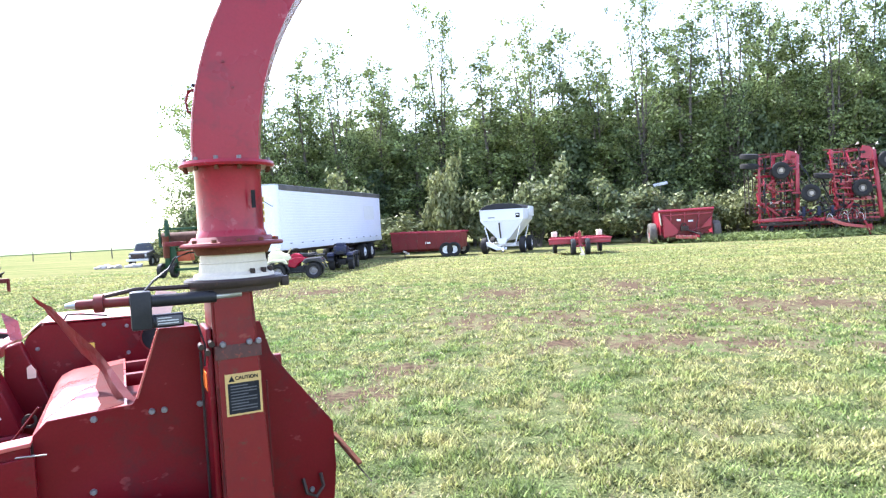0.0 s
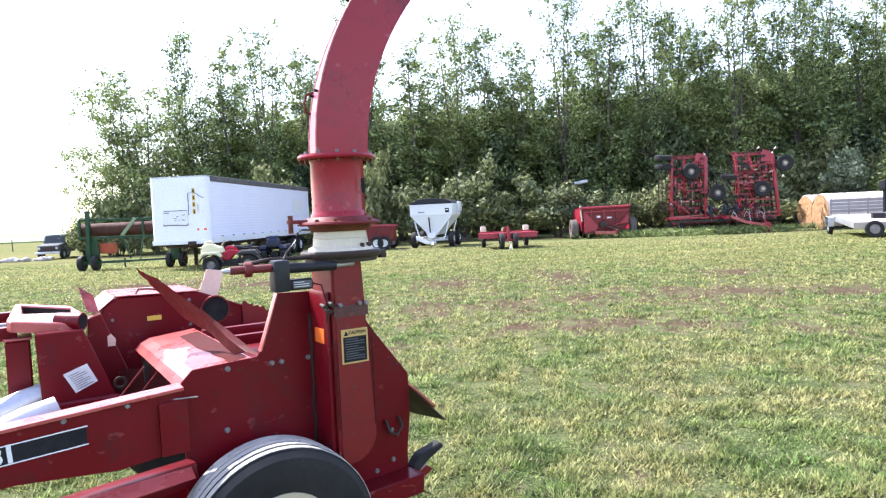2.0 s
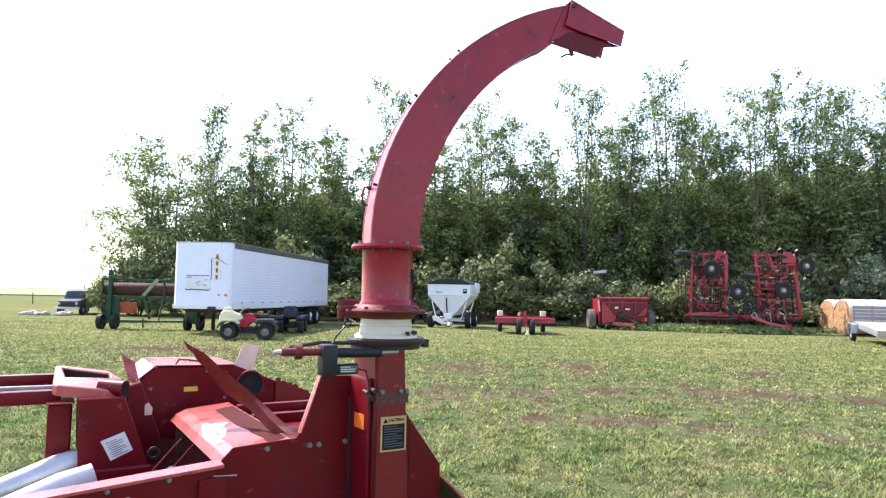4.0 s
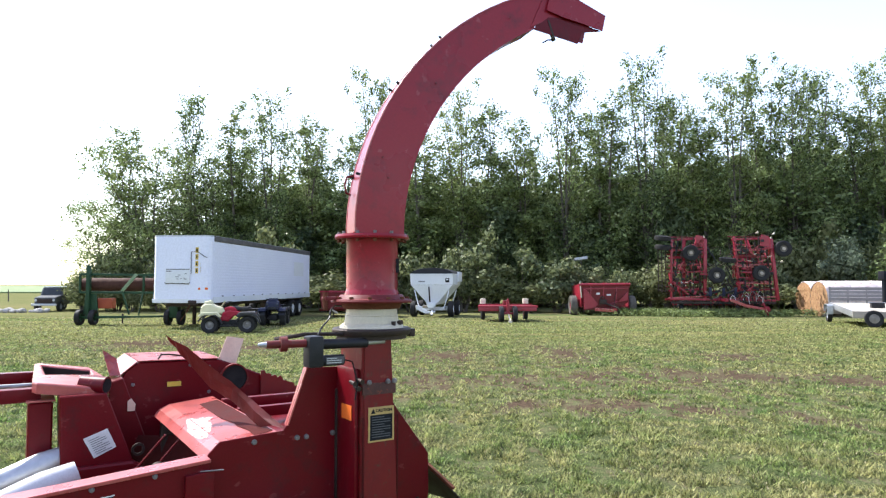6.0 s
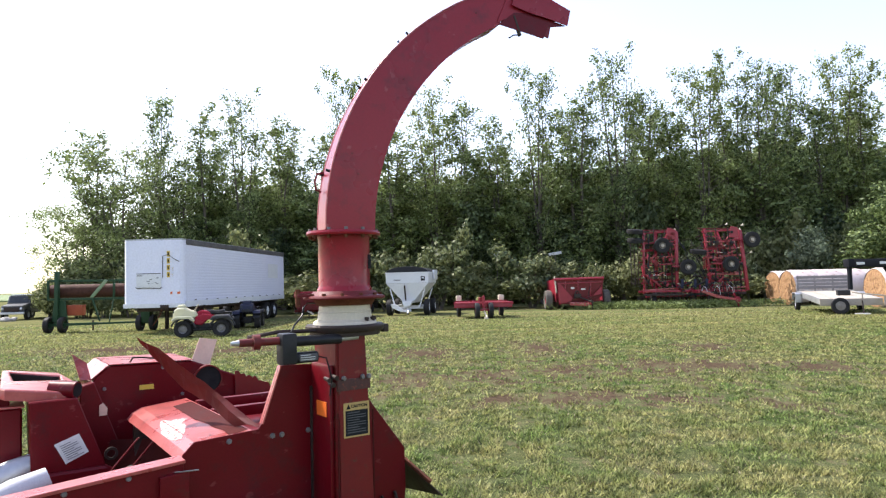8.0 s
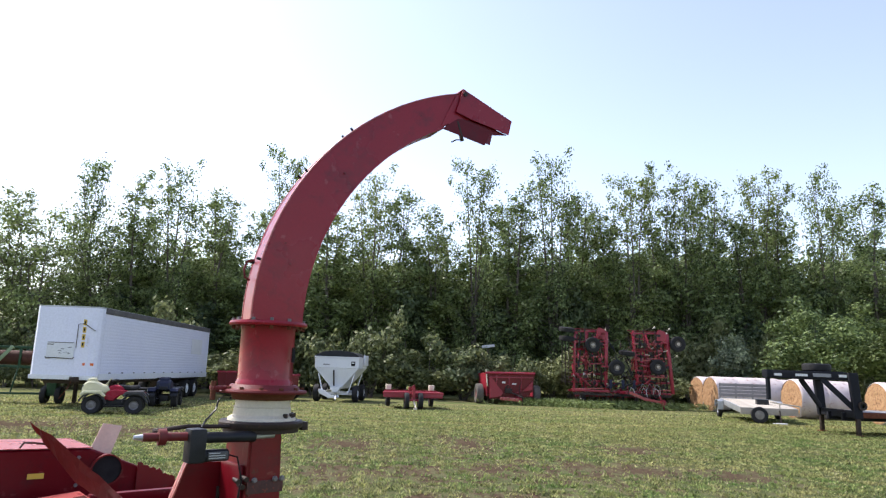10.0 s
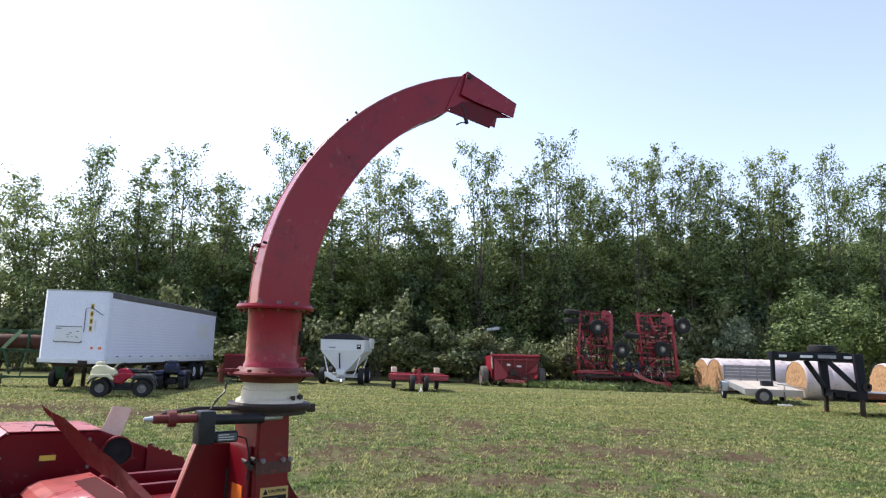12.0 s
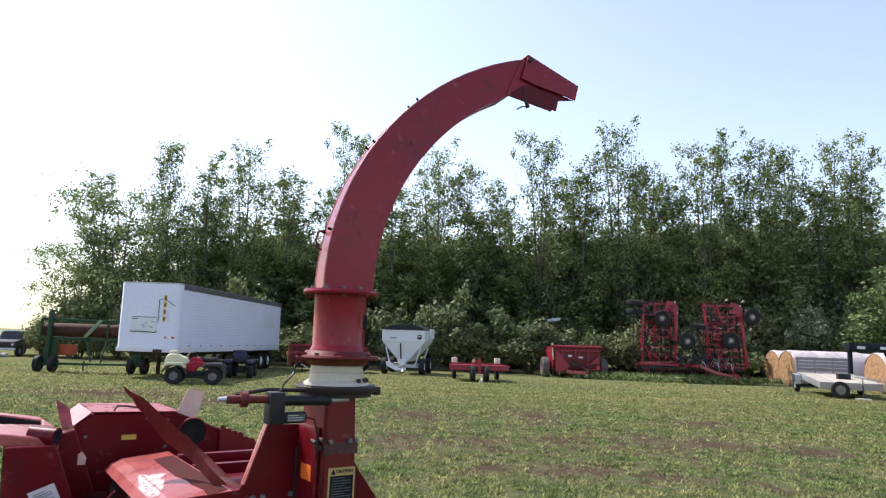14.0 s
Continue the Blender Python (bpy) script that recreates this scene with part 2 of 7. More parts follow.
WORN = [(-0.2, 17.2, 1.0, 1.6), (3.05, 18.0, 0.75, 2.0), (5.0, 13.3, 0.85, 1.2), (6.2, 13.1, 0.9, 0.9), (2.96, 12.8, 0.6, 0.9), (1.4, 12.4, 0.6, 0.9), (-0.3, 12.4, 0.5, 1.0), (2.24, 9.6, 0.42, 0.6),
        (2.86, 9.6, 0.35, 0.5), (3.7, 9.4, 0.7, 0.4), (1.27, 9.7, 0.4, 0.5), (5.3, 8.8, 0.4, 0.5), (7.6, 17.2, 0.9, 1.0), (8.1, 12.6, 0.7, 0.8), (-10, 20.5, 2.6, 1.6), (-6, 19.5, 1.6, 1.5), (-1.0, 8.2, 0.4, 0.5), (-1.25, 6.9, 0.45, 0.4)]


def turf_colour(nt, co):
    """Green of the mown turf: broad drifts, dry strips, hand-sized tufts and fine grain."""
    big, mid, tuft, fine = noise_tex(nt, co, 0.16, 4), noise_tex(nt, co, 0.9, 7, 0.7), noise_tex(nt, co, 5.0, 8, 0.75), noise_tex(nt, co, 30, 4, 0.7)
    c = mix(nt, ramp(nt, mid, 0.42, 0.58), (0.063, 0.116, 0.030), (0.160, 0.158, 0.070))
    c = mix(nt, ramp(nt, big, 0.44, 0.64, 0, 0.6), c, (0.182, 0.166, 0.078))
    c = mix(nt, ramp(nt, noise_tex(nt, co, 0.55, 6, 0.7), 0.50, 0.66, 0, 0.5), c, (0.165, 0.152, 0.085))
    # The dark tones below stand for the shade between tufts.
    hand = noise_tex(nt, co, 1.9, 8, 0.78)
    c = mix(nt, ramp(nt, hand, 0.40, 0.50, 0.85, 0.0), c, (0.036, 0.056, 0.018))
    c = mix(nt, ramp(nt, hand, 0.53, 0.62, 0.0, 0.7), c, (0.20, 0.19, 0.10))
    c = mix(nt, ramp(nt, tuft, 0.38, 0.50, 0.8, 0.0), c, (0.040, 0.052, 0.018))
    c = mix(nt, ramp(nt, tuft, 0.53, 0.66, 0.0, 0.7), c, (0.23, 0.225, 0.11))
    # the far half of the yard is evenly mown, in faint strips
    strip = nt.nodes.new("ShaderNodeMapping")
    strip.inputs["Scale"].default_value = (0.05, 0.75, 1)
    nt.links.new(co, strip.inputs["Vector"])
    rows = mix(nt, ramp(nt, noise_tex(nt, strip.outputs[0], 1.3, 5, 0.6), 0.38, 0.62), (0.092, 0.118, 0.042), (0.190, 0.168, 0.080))
    place = nt.nodes.new("ShaderNodeSeparateXYZ")
    nt.links.new(co, place.inputs[0])
    return mix(nt, ramp(nt, place.outputs["Y"], 19, 25, 0, 0.5), c, rows), tuft, fine, rows, place.outputs["Y"]


def ground_material():
    """Mown grass, with bare dark soil in a few worn places and paler dry growth."""
    m, nt, bsdf, co = shader("mown_grass_ground")
    c, tuft, fine, rows, ahead = turf_colour(nt, co)
    streak = nt.nodes.new("ShaderNodeMapping")
    streak.inputs["Scale"].default_value = (0.9, 0.36, 1)
    nt.links.new(co, streak.inputs["Vector"])
    patch = noise_tex(nt, streak.outputs[0], 2.6, 10, 0.8)
    # Ground is darkened for the shade under and between the blades.
    c = mix(nt, 0.4, c, (0.044, 0.062, 0.020))
    c = mix(nt, ramp(nt, fine, 0.44, 0.56, 0, 0.8), c, (0.022, 0.028, 0.012))
    c = mix(nt, ramp(nt, noise_tex(nt, co, 75, 3, 0.7), 0.52, 0.62, 0, 0.6), c, (0.20, 0.22, 0.11))
    c = mix(nt, ramp(nt, ahead, 18, 27, 0, 0.9), c, rows)
    # bare soil lies in a handful of worn hollows
    worn = None
    for x, y, rx, ry in WORN:
        z = nt.nodes.new("ShaderNodeMapping")
        z.inputs["Location"].default_value, z.inputs["Scale"].default_value = (-x / rx, -y / ry, 0), (1 / rx, 1 / ry, 0)
        nt.links.new(co, z.inputs["Vector"])
        d = nt.nodes.new("ShaderNodeVectorMath")
        d.operation = "LENGTH"
        nt.links.new(z.outputs[0], d.inputs[0])
        w = ramp(nt, d.outputs["Value"], 0.0, 2.6, 0.29, 0.0)
        if worn is not None:
            top = nt.nodes.new("ShaderNodeMath")
            top.operation = "MAXIMUM"
            nt.links.new(worn, top.inputs[0])
            nt.links.new(w, top.inputs[1])
            w = top.outputs[0]
        worn = w
    z = nt.nodes.new("ShaderNodeMapping")
    z.inputs["Location"].default_value, z.inputs["Scale"].default_value = (-3.0 / 6.5, -13.0 / 4.2, 0), (1 / 6.5, 1 / 4.2, 0)
    nt.links.new(co, z.inputs["Vector"])
    d = nt.nodes.new("ShaderNodeVectorMath")
    d.operation = "LENGTH"
    nt.links.new(z.outputs[0], d.inputs[0])
    top = nt.nodes.new("ShaderNodeMath")
    top.operation = "MAXIMUM"
    nt.links.new(worn, top.inputs[0])
    nt.links.new(ramp(nt, d.outputs["Value"], 0.4, 1.25, 0.16, 0.0), top.inputs[1])
    worn = top.outputs[0]
    add = nt.nodes.new("ShaderNodeMath")
    nt.links.new(ramp(nt, patch, 0.3, 0.7, 0.0, 0.62), add.inputs[0])
    nt.links.new(worn, add.inputs[1])
    bare = ramp(nt, add.outputs[0], 0.45, 0.54, 0, 0.96)
    c = mix(nt, ramp(nt, add.outputs[0], 0.38, 0.46, 0, 0.4), c, (0.185, 0.145, 0.095))
    clod = noise_tex(nt, co, 9, 8, 0.75)
    c = mix(nt, bare, c, mix(nt, ramp(nt, clod, 0.36, 0.64), (0.026, 0.018, 0.013), (0.118, 0.082, 0.056)))
    nt.links.new(c, bsdf.inputs["Base Color"])
    bsdf.inputs["Roughness"].default_value = 0.95
    bsdf.inputs["Specular IOR Level"].default_value = 0.0
    bump(nt, bsdf, tuft, 0.6, 0.06)
    return m


def grass_material():
    """Blades in the turf's own colours, each a little lighter or darker."""
    m, nt, bsdf, co = shader("grass_blades")
    c, tuft, fine, rows, ahead = turf_colour(nt, co)
    each = nt.nodes.new("ShaderNodeNewGeometry").outputs["Random Per Island"]
    scaled = nt.nodes.new("ShaderNodeVectorMath")
    scaled.operation = "SCALE"
    nt.links.new(c, scaled.inputs[0])
    nt.links.new(ramp(nt, each, 0, 1, 0.65, 3.0), scaled.inputs["Scale"])
    warm = nt.nodes.new("ShaderNodeVectorMath")
    warm.operation = "MULTIPLY"
    warm.inputs[1].default_value = (1.02, 1.0, 0.84)
    nt.links.new(scaled.outputs[0], warm.inputs[0])
    c = warm.outputs[0]
    bsdf.inputs["Specular IOR Level"].default_value = 0.2
    nt.links.new(c, bsdf.inputs["Base Color"])
    bsdf.inputs["Roughness"].default_value = 0.6
    tr = nt.nodes.new("ShaderNodeBsdfTranslucent")
    nt.links.new(c, tr.inputs["Color"])
    both = nt.nodes.new("ShaderNodeMixShader")
    both.inputs[0].default_value = 0.45
    nt.links.new(bsdf.outputs[0], both.inputs[1])
    nt.links.new(tr.outputs[0], both.inputs[2])
    nt.links.new(both.outputs[0], nt.nodes["Material Output"].inputs["Surface"])
    return m


GROUND = ground_material()
GRASS = grass_material()
CROP = surface("far_green_crop", (0.17, 0.22, 0.10), (0.22, 0.26, 0.13), 0.95, 0, 0.05, 2.0, (0.12, 0.16, 0.07), 0.6, 0.2)


# ---- mesh helpers ----
def mesh_of(name, bm, material):
    me = bpy.data.meshes.new(name)
    bm.normal_update()
    bm.to_mesh(me)
    bm.free()
    me.materials.append(material)
    return me


def part(name, bm, material, parent, label=""):
    """Links a bmesh as one mesh object under a thing or a part."""
    ob = new(name, mesh_of(name, bm, material))
    ob.parent = parent
    return tagged(ob, label)


def thing(name, m, label, category, group=""):
    ob = new(name)
    ob.empty_display_size = 0.2
    ob.matrix_world = m
    return tagged(ob, label, category, group)


def smooth(bm, angle=40):
    for f in bm.faces:
        f.smooth = True
    for e in bm.edges:
        if len(e.link_faces) == 2 and e.calc_face_angle(0) > radians(angle):
            e.smooth = False
    return bm


def box(x0, x1, y0, y1, z0, z1, r=0.0, bm=None, turn=None):
    b = bmesh.new()
    bmesh.ops.create_cube(b, size=1, matrix=Matrix.Translation(((x0 + x1) / 2, (y0 + y1) / 2, (z0 + z1) / 2)) @ Matrix.Diagonal((abs(x1 - x0), abs(y1 - y0), abs(z1 - z0), 1)))
    if r:
        bmesh.ops.bevel(b, geom=b.edges[:], offset=r, segments=2, affect="EDGES", profile=0.6)
        smooth(b, 50)
    if turn is not None:
        b.transform(turn)
    return join(bm, b)


def join(bm, b):
    if bm is None:
        return b
    me = bpy.data.meshes.new("tmp")
    b.to_mesh(me)
    b.free()
    bm.from_mesh(me)
    bpy.data.meshes.remove(me)
    return bm


def prism(points, axis, a, c, r=0.0, bm=None):
    """A flat outline of (p, q) given thickness from a to c along an axis: 'y' means (x, z) outlines, 'x' (y, z), 'z' (x, y)."""
    put = {"y": lambda p, q, d: (p, d, q), "x": lambda p, q, d: (d, p, q), "z": lambda p, q, d: (p, q, d)}[axis]
    b = bmesh.new()
    n = len(points)
    lo = [b.verts.new(put(p, q, a)) for p, q in points]
    hi = [b.verts.new(put(p, q, c)) for p, q in points]
    b.faces.new(lo), b.faces.new(hi)
    for i in range(n):
        b.faces.new((lo[i], lo[(i + 1) % n], hi[(i + 1) % n], hi[i]))
    bmesh.ops.recalc_face_normals(b, faces=b.faces[:])
    if r:
        bmesh.ops.bevel(b, geom=b.edges[:], offset=r, segments=1, affect="EDGES")
    return join(bm, b)


def along(p, q):
    p, q = Vector(p), Vector(q)
    return Matrix.Translation(p) @ (q - p).to_track_quat("Z", "Y").to_matrix().to_4x4(), (q - p).length


def rod(p, q, r, r2=None, n=12, bm=None):
    m, length = along(p, q)
    b = bmesh.new()
    bmesh.ops.create_cone(b, cap_ends=True, segments=n, radius1=r, radius2=r if r2 is None else r2, depth=length, matrix=m @ Matrix.Translation((0, 0, length / 2)))
    return join(bm, smooth(b, 50))


def bar(p, q, w, h, r=0.0, bm=None):
    """A square bar from p to q, w wide and h high."""
    p, q = Vector(p), Vector(q)
    d = (q - p).normalized()
    side = d.cross(Vector((0, 0, 1)))
    side = side.normalized() if side.length > 1e-3 else Vector((1, 0, 0))
    up = side.cross(d)
    m = Matrix((side, d, up)).transposed().to_4x4()
    m.translation = (p + q) / 2
    return box(-w / 2, w / 2, -(q - p).length / 2, (q - p).length / 2, -h / 2, h / 2, r, bm, m)


def lathe(profile, n=32, m=None, bm=None, a0=0.0, a1=360.0):
    """A turned shape of (radius, height) about z."""
    b = bmesh.new()
    whole = a1 - a0 >= 359.9
    rings = []
    for i in range(n if whole else n + 1):
        a = radians(a0 + (a1 - a0) * i / n)
        rings.append([b.verts.new((r * math.cos(a), r * math.sin(a), z)) for r, z in profile])
    for i in range(n):
        p, q = rings[i], rings[(i + 1) % len(rings)]
        for k in range(len(profile) - 1):
            b.faces.new((p[k], q[k], q[k + 1], p[k + 1]))
    bmesh.ops.remove_doubles(b, verts=b.verts[:], dist=1e-5)
    bmesh.ops.recalc_face_normals(b, faces=b.faces[:])
    smooth(b, 35)
    if m is not None:
        b.transform(m)
    return join(bm, b)


def tube(points, r, n=8, bm=None):
    """A round tube along a bent line."""
    b = bmesh.new()
    pts = [Vector(p) for p in points]
    rings = []
    for i, p in enumerate(pts):
        d = (pts[min(i + 1, len(pts) - 1)] - pts[max(i - 1, 0)]).normalized()
        rot = d.to_track_quat("Z", "Y").to_matrix()
        rr = r[i] if isinstance(r, (list, tuple)) else r
        rings.append([b.verts.new(p + rot @ Vector((rr * math.cos(2 * math.pi * k / n), rr * math.sin(2 * math.pi * k / n), 0))) for k in range(n)])
    for a, c in zip(rings, rings[1:]):
        k0 = min(range(n), key=lambda k: (c[k].co - a[0].co).length)
        for k in range(n):
            b.faces.new((a[k], a[(k + 1) % n], c[(k + 1 + k0) % n], c[(k + k0) % n]))
    b.faces.new(rings[0][::-1]), b.faces.new(rings[-1])
    bmesh.ops.recalc_face_normals(b, faces=b.faces[:])
    return join(bm, smooth(b, 50))


def plate(corners, thick=0.004, bm=None):
    """A sheet of metal with the given corners in order, and its thickness."""
    b = bmesh.new()
    pts = [Vector(c) for c in corners]
    nrm = (pts[1] - pts[0]).cross(pts[2] - pts[0]).normalized() * thick
    lo, hi = [b.verts.new(p) for p in pts], [b.verts.new(p + nrm) for p in pts]
    b.faces.new(lo[::-1]), b.faces.new(hi)
    for i in range(len(pts)):
        b.faces.new((lo[i], lo[(i + 1) % len(pts)], hi[(i + 1) % len(pts)], hi[i]))
    bmesh.ops.recalc_face_normals(b, faces=b.faces[:])
    return join(bm, b)


def wheel(parent, name, c, r, w, axis="y", rim_mat=None, rim_r=0.55, label="", ribs=0):
    """A wheel with tyre and dished rim; axis is the axle's."""
    rot = {"y": pose(*c, 90, 0, 0), "x": pose(*c, 0, 90, 0)}[axis]
    s = rim_r * r
    prof = [(s, -w * 0.36), (r * 0.72, -w * 0.5), (r * 0.9, -w * 0.48), (r * 0.985, -w * 0.36), (r, -w * 0.12), (r, w * 0.12), (r * 0.985, w * 0.36), (r * 0.9, w * 0.48), (r * 0.72, w * 0.5), (s, w * 0.36), (s * 0.93, w * 0.2), (s * 0.93, -w * 0.2), (s, -w * 0.36)]
    tyre = part(name, lathe(prof, 28, rot), RUBBER, parent, label or "black rubber tyre")
    rim = [(s * 0.93, -w * 0.36), (s * 0.93, w * 0.36), (s * 0.8, w * 0.3), (s * 0.72, w * 0.08), (s * 0.3, w * 0.12), (s * 0.28, w * 0.26), (0.0, w * 0.28)]
    rim += [(0.0, -w * 0.28), (s * 0.28, -w * 0.26), (s * 0.3, -w * 0.12), (s * 0.72, -w * 0.08), (s * 0.8, -w * 0.3), (s * 0.93, -w * 0.36)]
    part("rim", lathe(rim, 24, rot), rim_mat or STEEL, tyre)
    return tyre


def letters(text, size, m, material, parent, name="lettering", depth=0.0008, heavy=0.0):
    """Raised lettering in the built-in font, as a mesh."""
    cu = bpy.data.curves.new("text", "FONT")
    cu.offset = heavy
    cu.body, cu.size, cu.extrude, cu.align_x, cu.align_y = text, size, depth, "CENTER", "CENTER"
    tmp = new("text", cu)
    me = bpy.data.meshes.new_from_object(tmp.evaluated_get(bpy.context.evaluated_depsgraph_get()))
    bpy.data.objects.remove(tmp)
    me.materials.append(material)
    ob = new(name, me)
    ob.parent = parent
    ob.matrix_basis = m
    return ob


# ---- ground ----
def build_ground():
    b = bmesh.new()
    xs = [-2500, -600, -150, -60, -30, -15, -8, -4, 0, 4, 8, 15, 30, 60, 150, 600, 2500]
    ys = [-2500, -300, -40, -10, -4, 0, 3, 6, 10, 15, 20, 26, 32, 40, 50, 62, 100, 300, 2500]
    grid = [[b.verts.new((x, y, 0)) for x in xs] for y in ys]
    for r0, r1 in zip(grid, grid[1:]):
        for k in range(len(xs) - 1):
            b.faces.new((r0[k], r0[k + 1], r1[k + 1], r1[k]))
    ob = new("ground", mesh_of("ground", b, GROUND))
    tagged(ob, "mown green grass yard with bare dark soil patches", "grass", kind="structure")
    b = bmesh.new()
    for x0, x1, y0, y1 in ((-900, -46, 150, 900),):
        box(x0, x1, y0, y1, 0.0, 0.3, 0, b)
    tagged(new("field", mesh_of("field", b, CROP)), "pale green crop field reaching to the horizon", "field", kind="structure")


def leaf_mesh(name, centres, sizes, material, rng, flat=0.0, slim=0.55, facing=None):
    """Many small leaves in one mesh, each a diamond; they may face out of their sprays."""
    n = len(centres)
    d = rng.normal(size=(n, 3))
    d[:, 2] *= 1 - flat
    if facing is not None:
        out = facing + rng.normal(size=(n, 3)) * 0.38
        out /= np.linalg.norm(out, axis=1)[:, None]
        d -= (d * out).sum(1)[:, None] * out
    d /= np.linalg.norm(d, axis=1)[:, None]
    e = rng.normal(size=(n, 3)) if facing is None else np.cross(out, d)
    e -= (e * d).sum(1)[:, None] * d
    e /= np.linalg.norm(e, axis=1)[:, None]
    s = sizes[:, None]
    v = np.stack([centres - d * s / 2, centres + e * s * slim / 2, centres + d * s / 2, centres - e * s * slim / 2], 1).reshape(-1, 3)
    me = bpy.data.meshes.new(name)
    me.vertices.add(4 * n)
    me.vertices.foreach_set("co", v.astype(np.float32).ravel())
    me.loops.add(4 * n)
    me.loops.foreach_set("vertex_index", np.arange(4 * n, dtype=np.int32))
    me.polygons.add(n)
    me.polygons.foreach_set("loop_start", np.arange(0, 4 * n, 4, dtype=np.int32))
    me.update(calc_edges=True)
    me.materials.append(material)
    return me


def leaf_clump(rng, c, rad, n, tall=1.0):
    """Leaves of one spray, thinning out from its middle."""
    d = rng.normal(size=(max(2, n), 3))
    d /= np.linalg.norm(d, axis=1)[:, None]
    return np.array(c) + d * rad * (rng.random((len(d), 1)) ** 0.5) * (1.0, 1.0, tall), d


def build_tree(name, seed, height, spread, m, label, leaves=8000, crown=0.55, big=1.0, n_stem=2, lean=0.0, sparse=0.75, droop=0.0, gaps=0.0):
    """A shelter-belt tree: slender stems, a dense crown up to its shoulder and loose rising sprays above it."""
    rng = np.random.default_rng(seed)
    tree = thing(name, m, label, "tree", "trees of the shelter belt")
    stems, clumps = None, []
    for k in range(n_stem):
        a = 2 * math.pi * (k + rng.random()) / n_stem
        out, h = spread * rng.uniform(0.2, 0.55), height * (1.0 if k == 0 else rng.uniform(0.82, 0.99))
        pts, radii = [], []
        for i in range(9):
            f = i / 8
            wob = 0.28 * math.sin(3.1 * f * (k + 1.3) + seed)
            pts.append(Vector((out * f ** 1.3 * math.cos(a) + wob * f + lean * f * height, out * f ** 1.3 * math.sin(a) + wob * f, h * f * 0.95 - (0.15 if i == 0 else 0))))
            radii.append(0.15 * (1 - f) ** 1.1 * (height / 16) + 0.014)
        stems = tube(pts, radii, 7, stems)
        for j in range(int(30 * h / height)):
            f = 0.07 + 0.91 * (j + rng.random()) / int(30 * h / height)
            i = min(7, int(f * 8))
            base = pts[i].lerp(pts[i + 1], f * 8 - i)
            ang = rng.uniform(0, 2 * math.pi)
            high = max(0.0, f - crown) / (1 - crown)
            reach = spread * rng.uniform(0.35, 1.0) * (1.0 - 0.5 * high ** 2)
            rise = min(reach * (rng.uniform(0.25, 0.9) + 0.5 * high - droop * (1 - f)), height - 0.5 - base.z)
            tip = base + Vector((math.cos(ang) * reach, math.sin(ang) * reach, rise))
            mid = base.lerp(tip, 0.5) + Vector((0, 0, -0.1 * reach))
            r0 = radii[i] * 0.42
            stems = tube([base, mid, tip], [r0, r0 * 0.6, 0.010], 5, stems)
            for p, q in ((tip, 1.0), (mid.lerp(tip, 0.5), 1.0), (mid, 0.8)):
                clumps.append((p, high, q))
        for q in (1.0, 0.97, 0.93, 0.89, 0.84, 0.79, 0.74):
            i = min(7, int(q * 8))
            clumps.append((pts[i].lerp(pts[i + 1], q * 8 - i), max(0.0, q - crown) / (1 - crown), 0.8))
    part("trunk", stems, BARK, tree)
    weight = np.array([q * (1.0 if high == 0 else sparse + (1 - sparse) * (1 - high) ** 2) for _, high, q in clumps]) * np.where(rng.random(len(clumps)) < np.array([max(gaps, 0.42 * (high > 0.1)) for _, high, _ in clumps]), 0.12, rng.uniform(0.5, 1.5, len(clumps)))
    share = (leaves * weight / weight.sum()).astype(int)
    cents, sizes, facing = [], [], []
    for (p, high, q), n in zip(clumps, share):
        rad = rng.uniform(0.5, 1.05) * (1.0 - 0.25 * high) * (spread / 2.6) ** 0.5
        c = np.array(p) + rng.normal(size=3) * 0.22
        spray, way = leaf_clump(rng, c, rad, n, 0.8 + 0.3 * min(1.0, 2 * high))
        cents.append(spray)
        facing.append(way)
        sizes.append(rng.uniform(0.13, 0.31, len(spray)) * big)
    cents, sizes, facing = np.concatenate(cents), np.concatenate(sizes), np.concatenate(facing)
    keep = cents[:, 2] > 0.5
    ob = new("crown", leaf_mesh("crown", cents[keep], sizes[keep], LEAF, rng, facing=facing[keep]))
    ob.parent = tree
    return tree


def build_bush(name, seed, radius, height, m, material, label, leaves=3500, big=1.0):
    rng = np.random.default_rng(seed)
    bush = thing(name, m, label, "shrub", "shrubs under the trees")
    stems, cents, sizes, facing = None, [], [], []
    for k in range(9):
        a, r = rng.uniform(0, 2 * math.pi), radius * rng.uniform(0.15, 0.8)
        tip = Vector((r * math.cos(a), r * math.sin(a), height * rng.uniform(0.55, 0.98)))
        stems = tube([(0.1 * math.cos(a), 0.1 * math.sin(a), -0.1), tip * 0.55 + Vector((0, 0, 0.1)), tip], [0.04, 0.025, 0.01], 5, stems)
        for _ in range(5):
            c = np.array(tip) * rng.uniform(0.55, 1.05) + rng.normal(size=3) * radius * 0.16
            way = rng.normal(size=(leaves // 45, 3))
            p = c + way * radius * rng.uniform(0.07, 0.19)
            cents.append(p)
            facing.append(way / np.linalg.norm(way, axis=1)[:, None])
            sizes.append(rng.uniform(0.13, 0.30, len(p)) * big)
    part("stem", stems, BARK, bush)
    cents, sizes = np.concatenate(cents), np.concatenate(sizes)
    cents[:, 2] = np.abs(cents[:, 2]) + 0.04
    ob = new("foliage", leaf_mesh("foliage", cents, sizes, material, rng, facing=np.concatenate(facing)))
    ob.parent = bush
    return bush


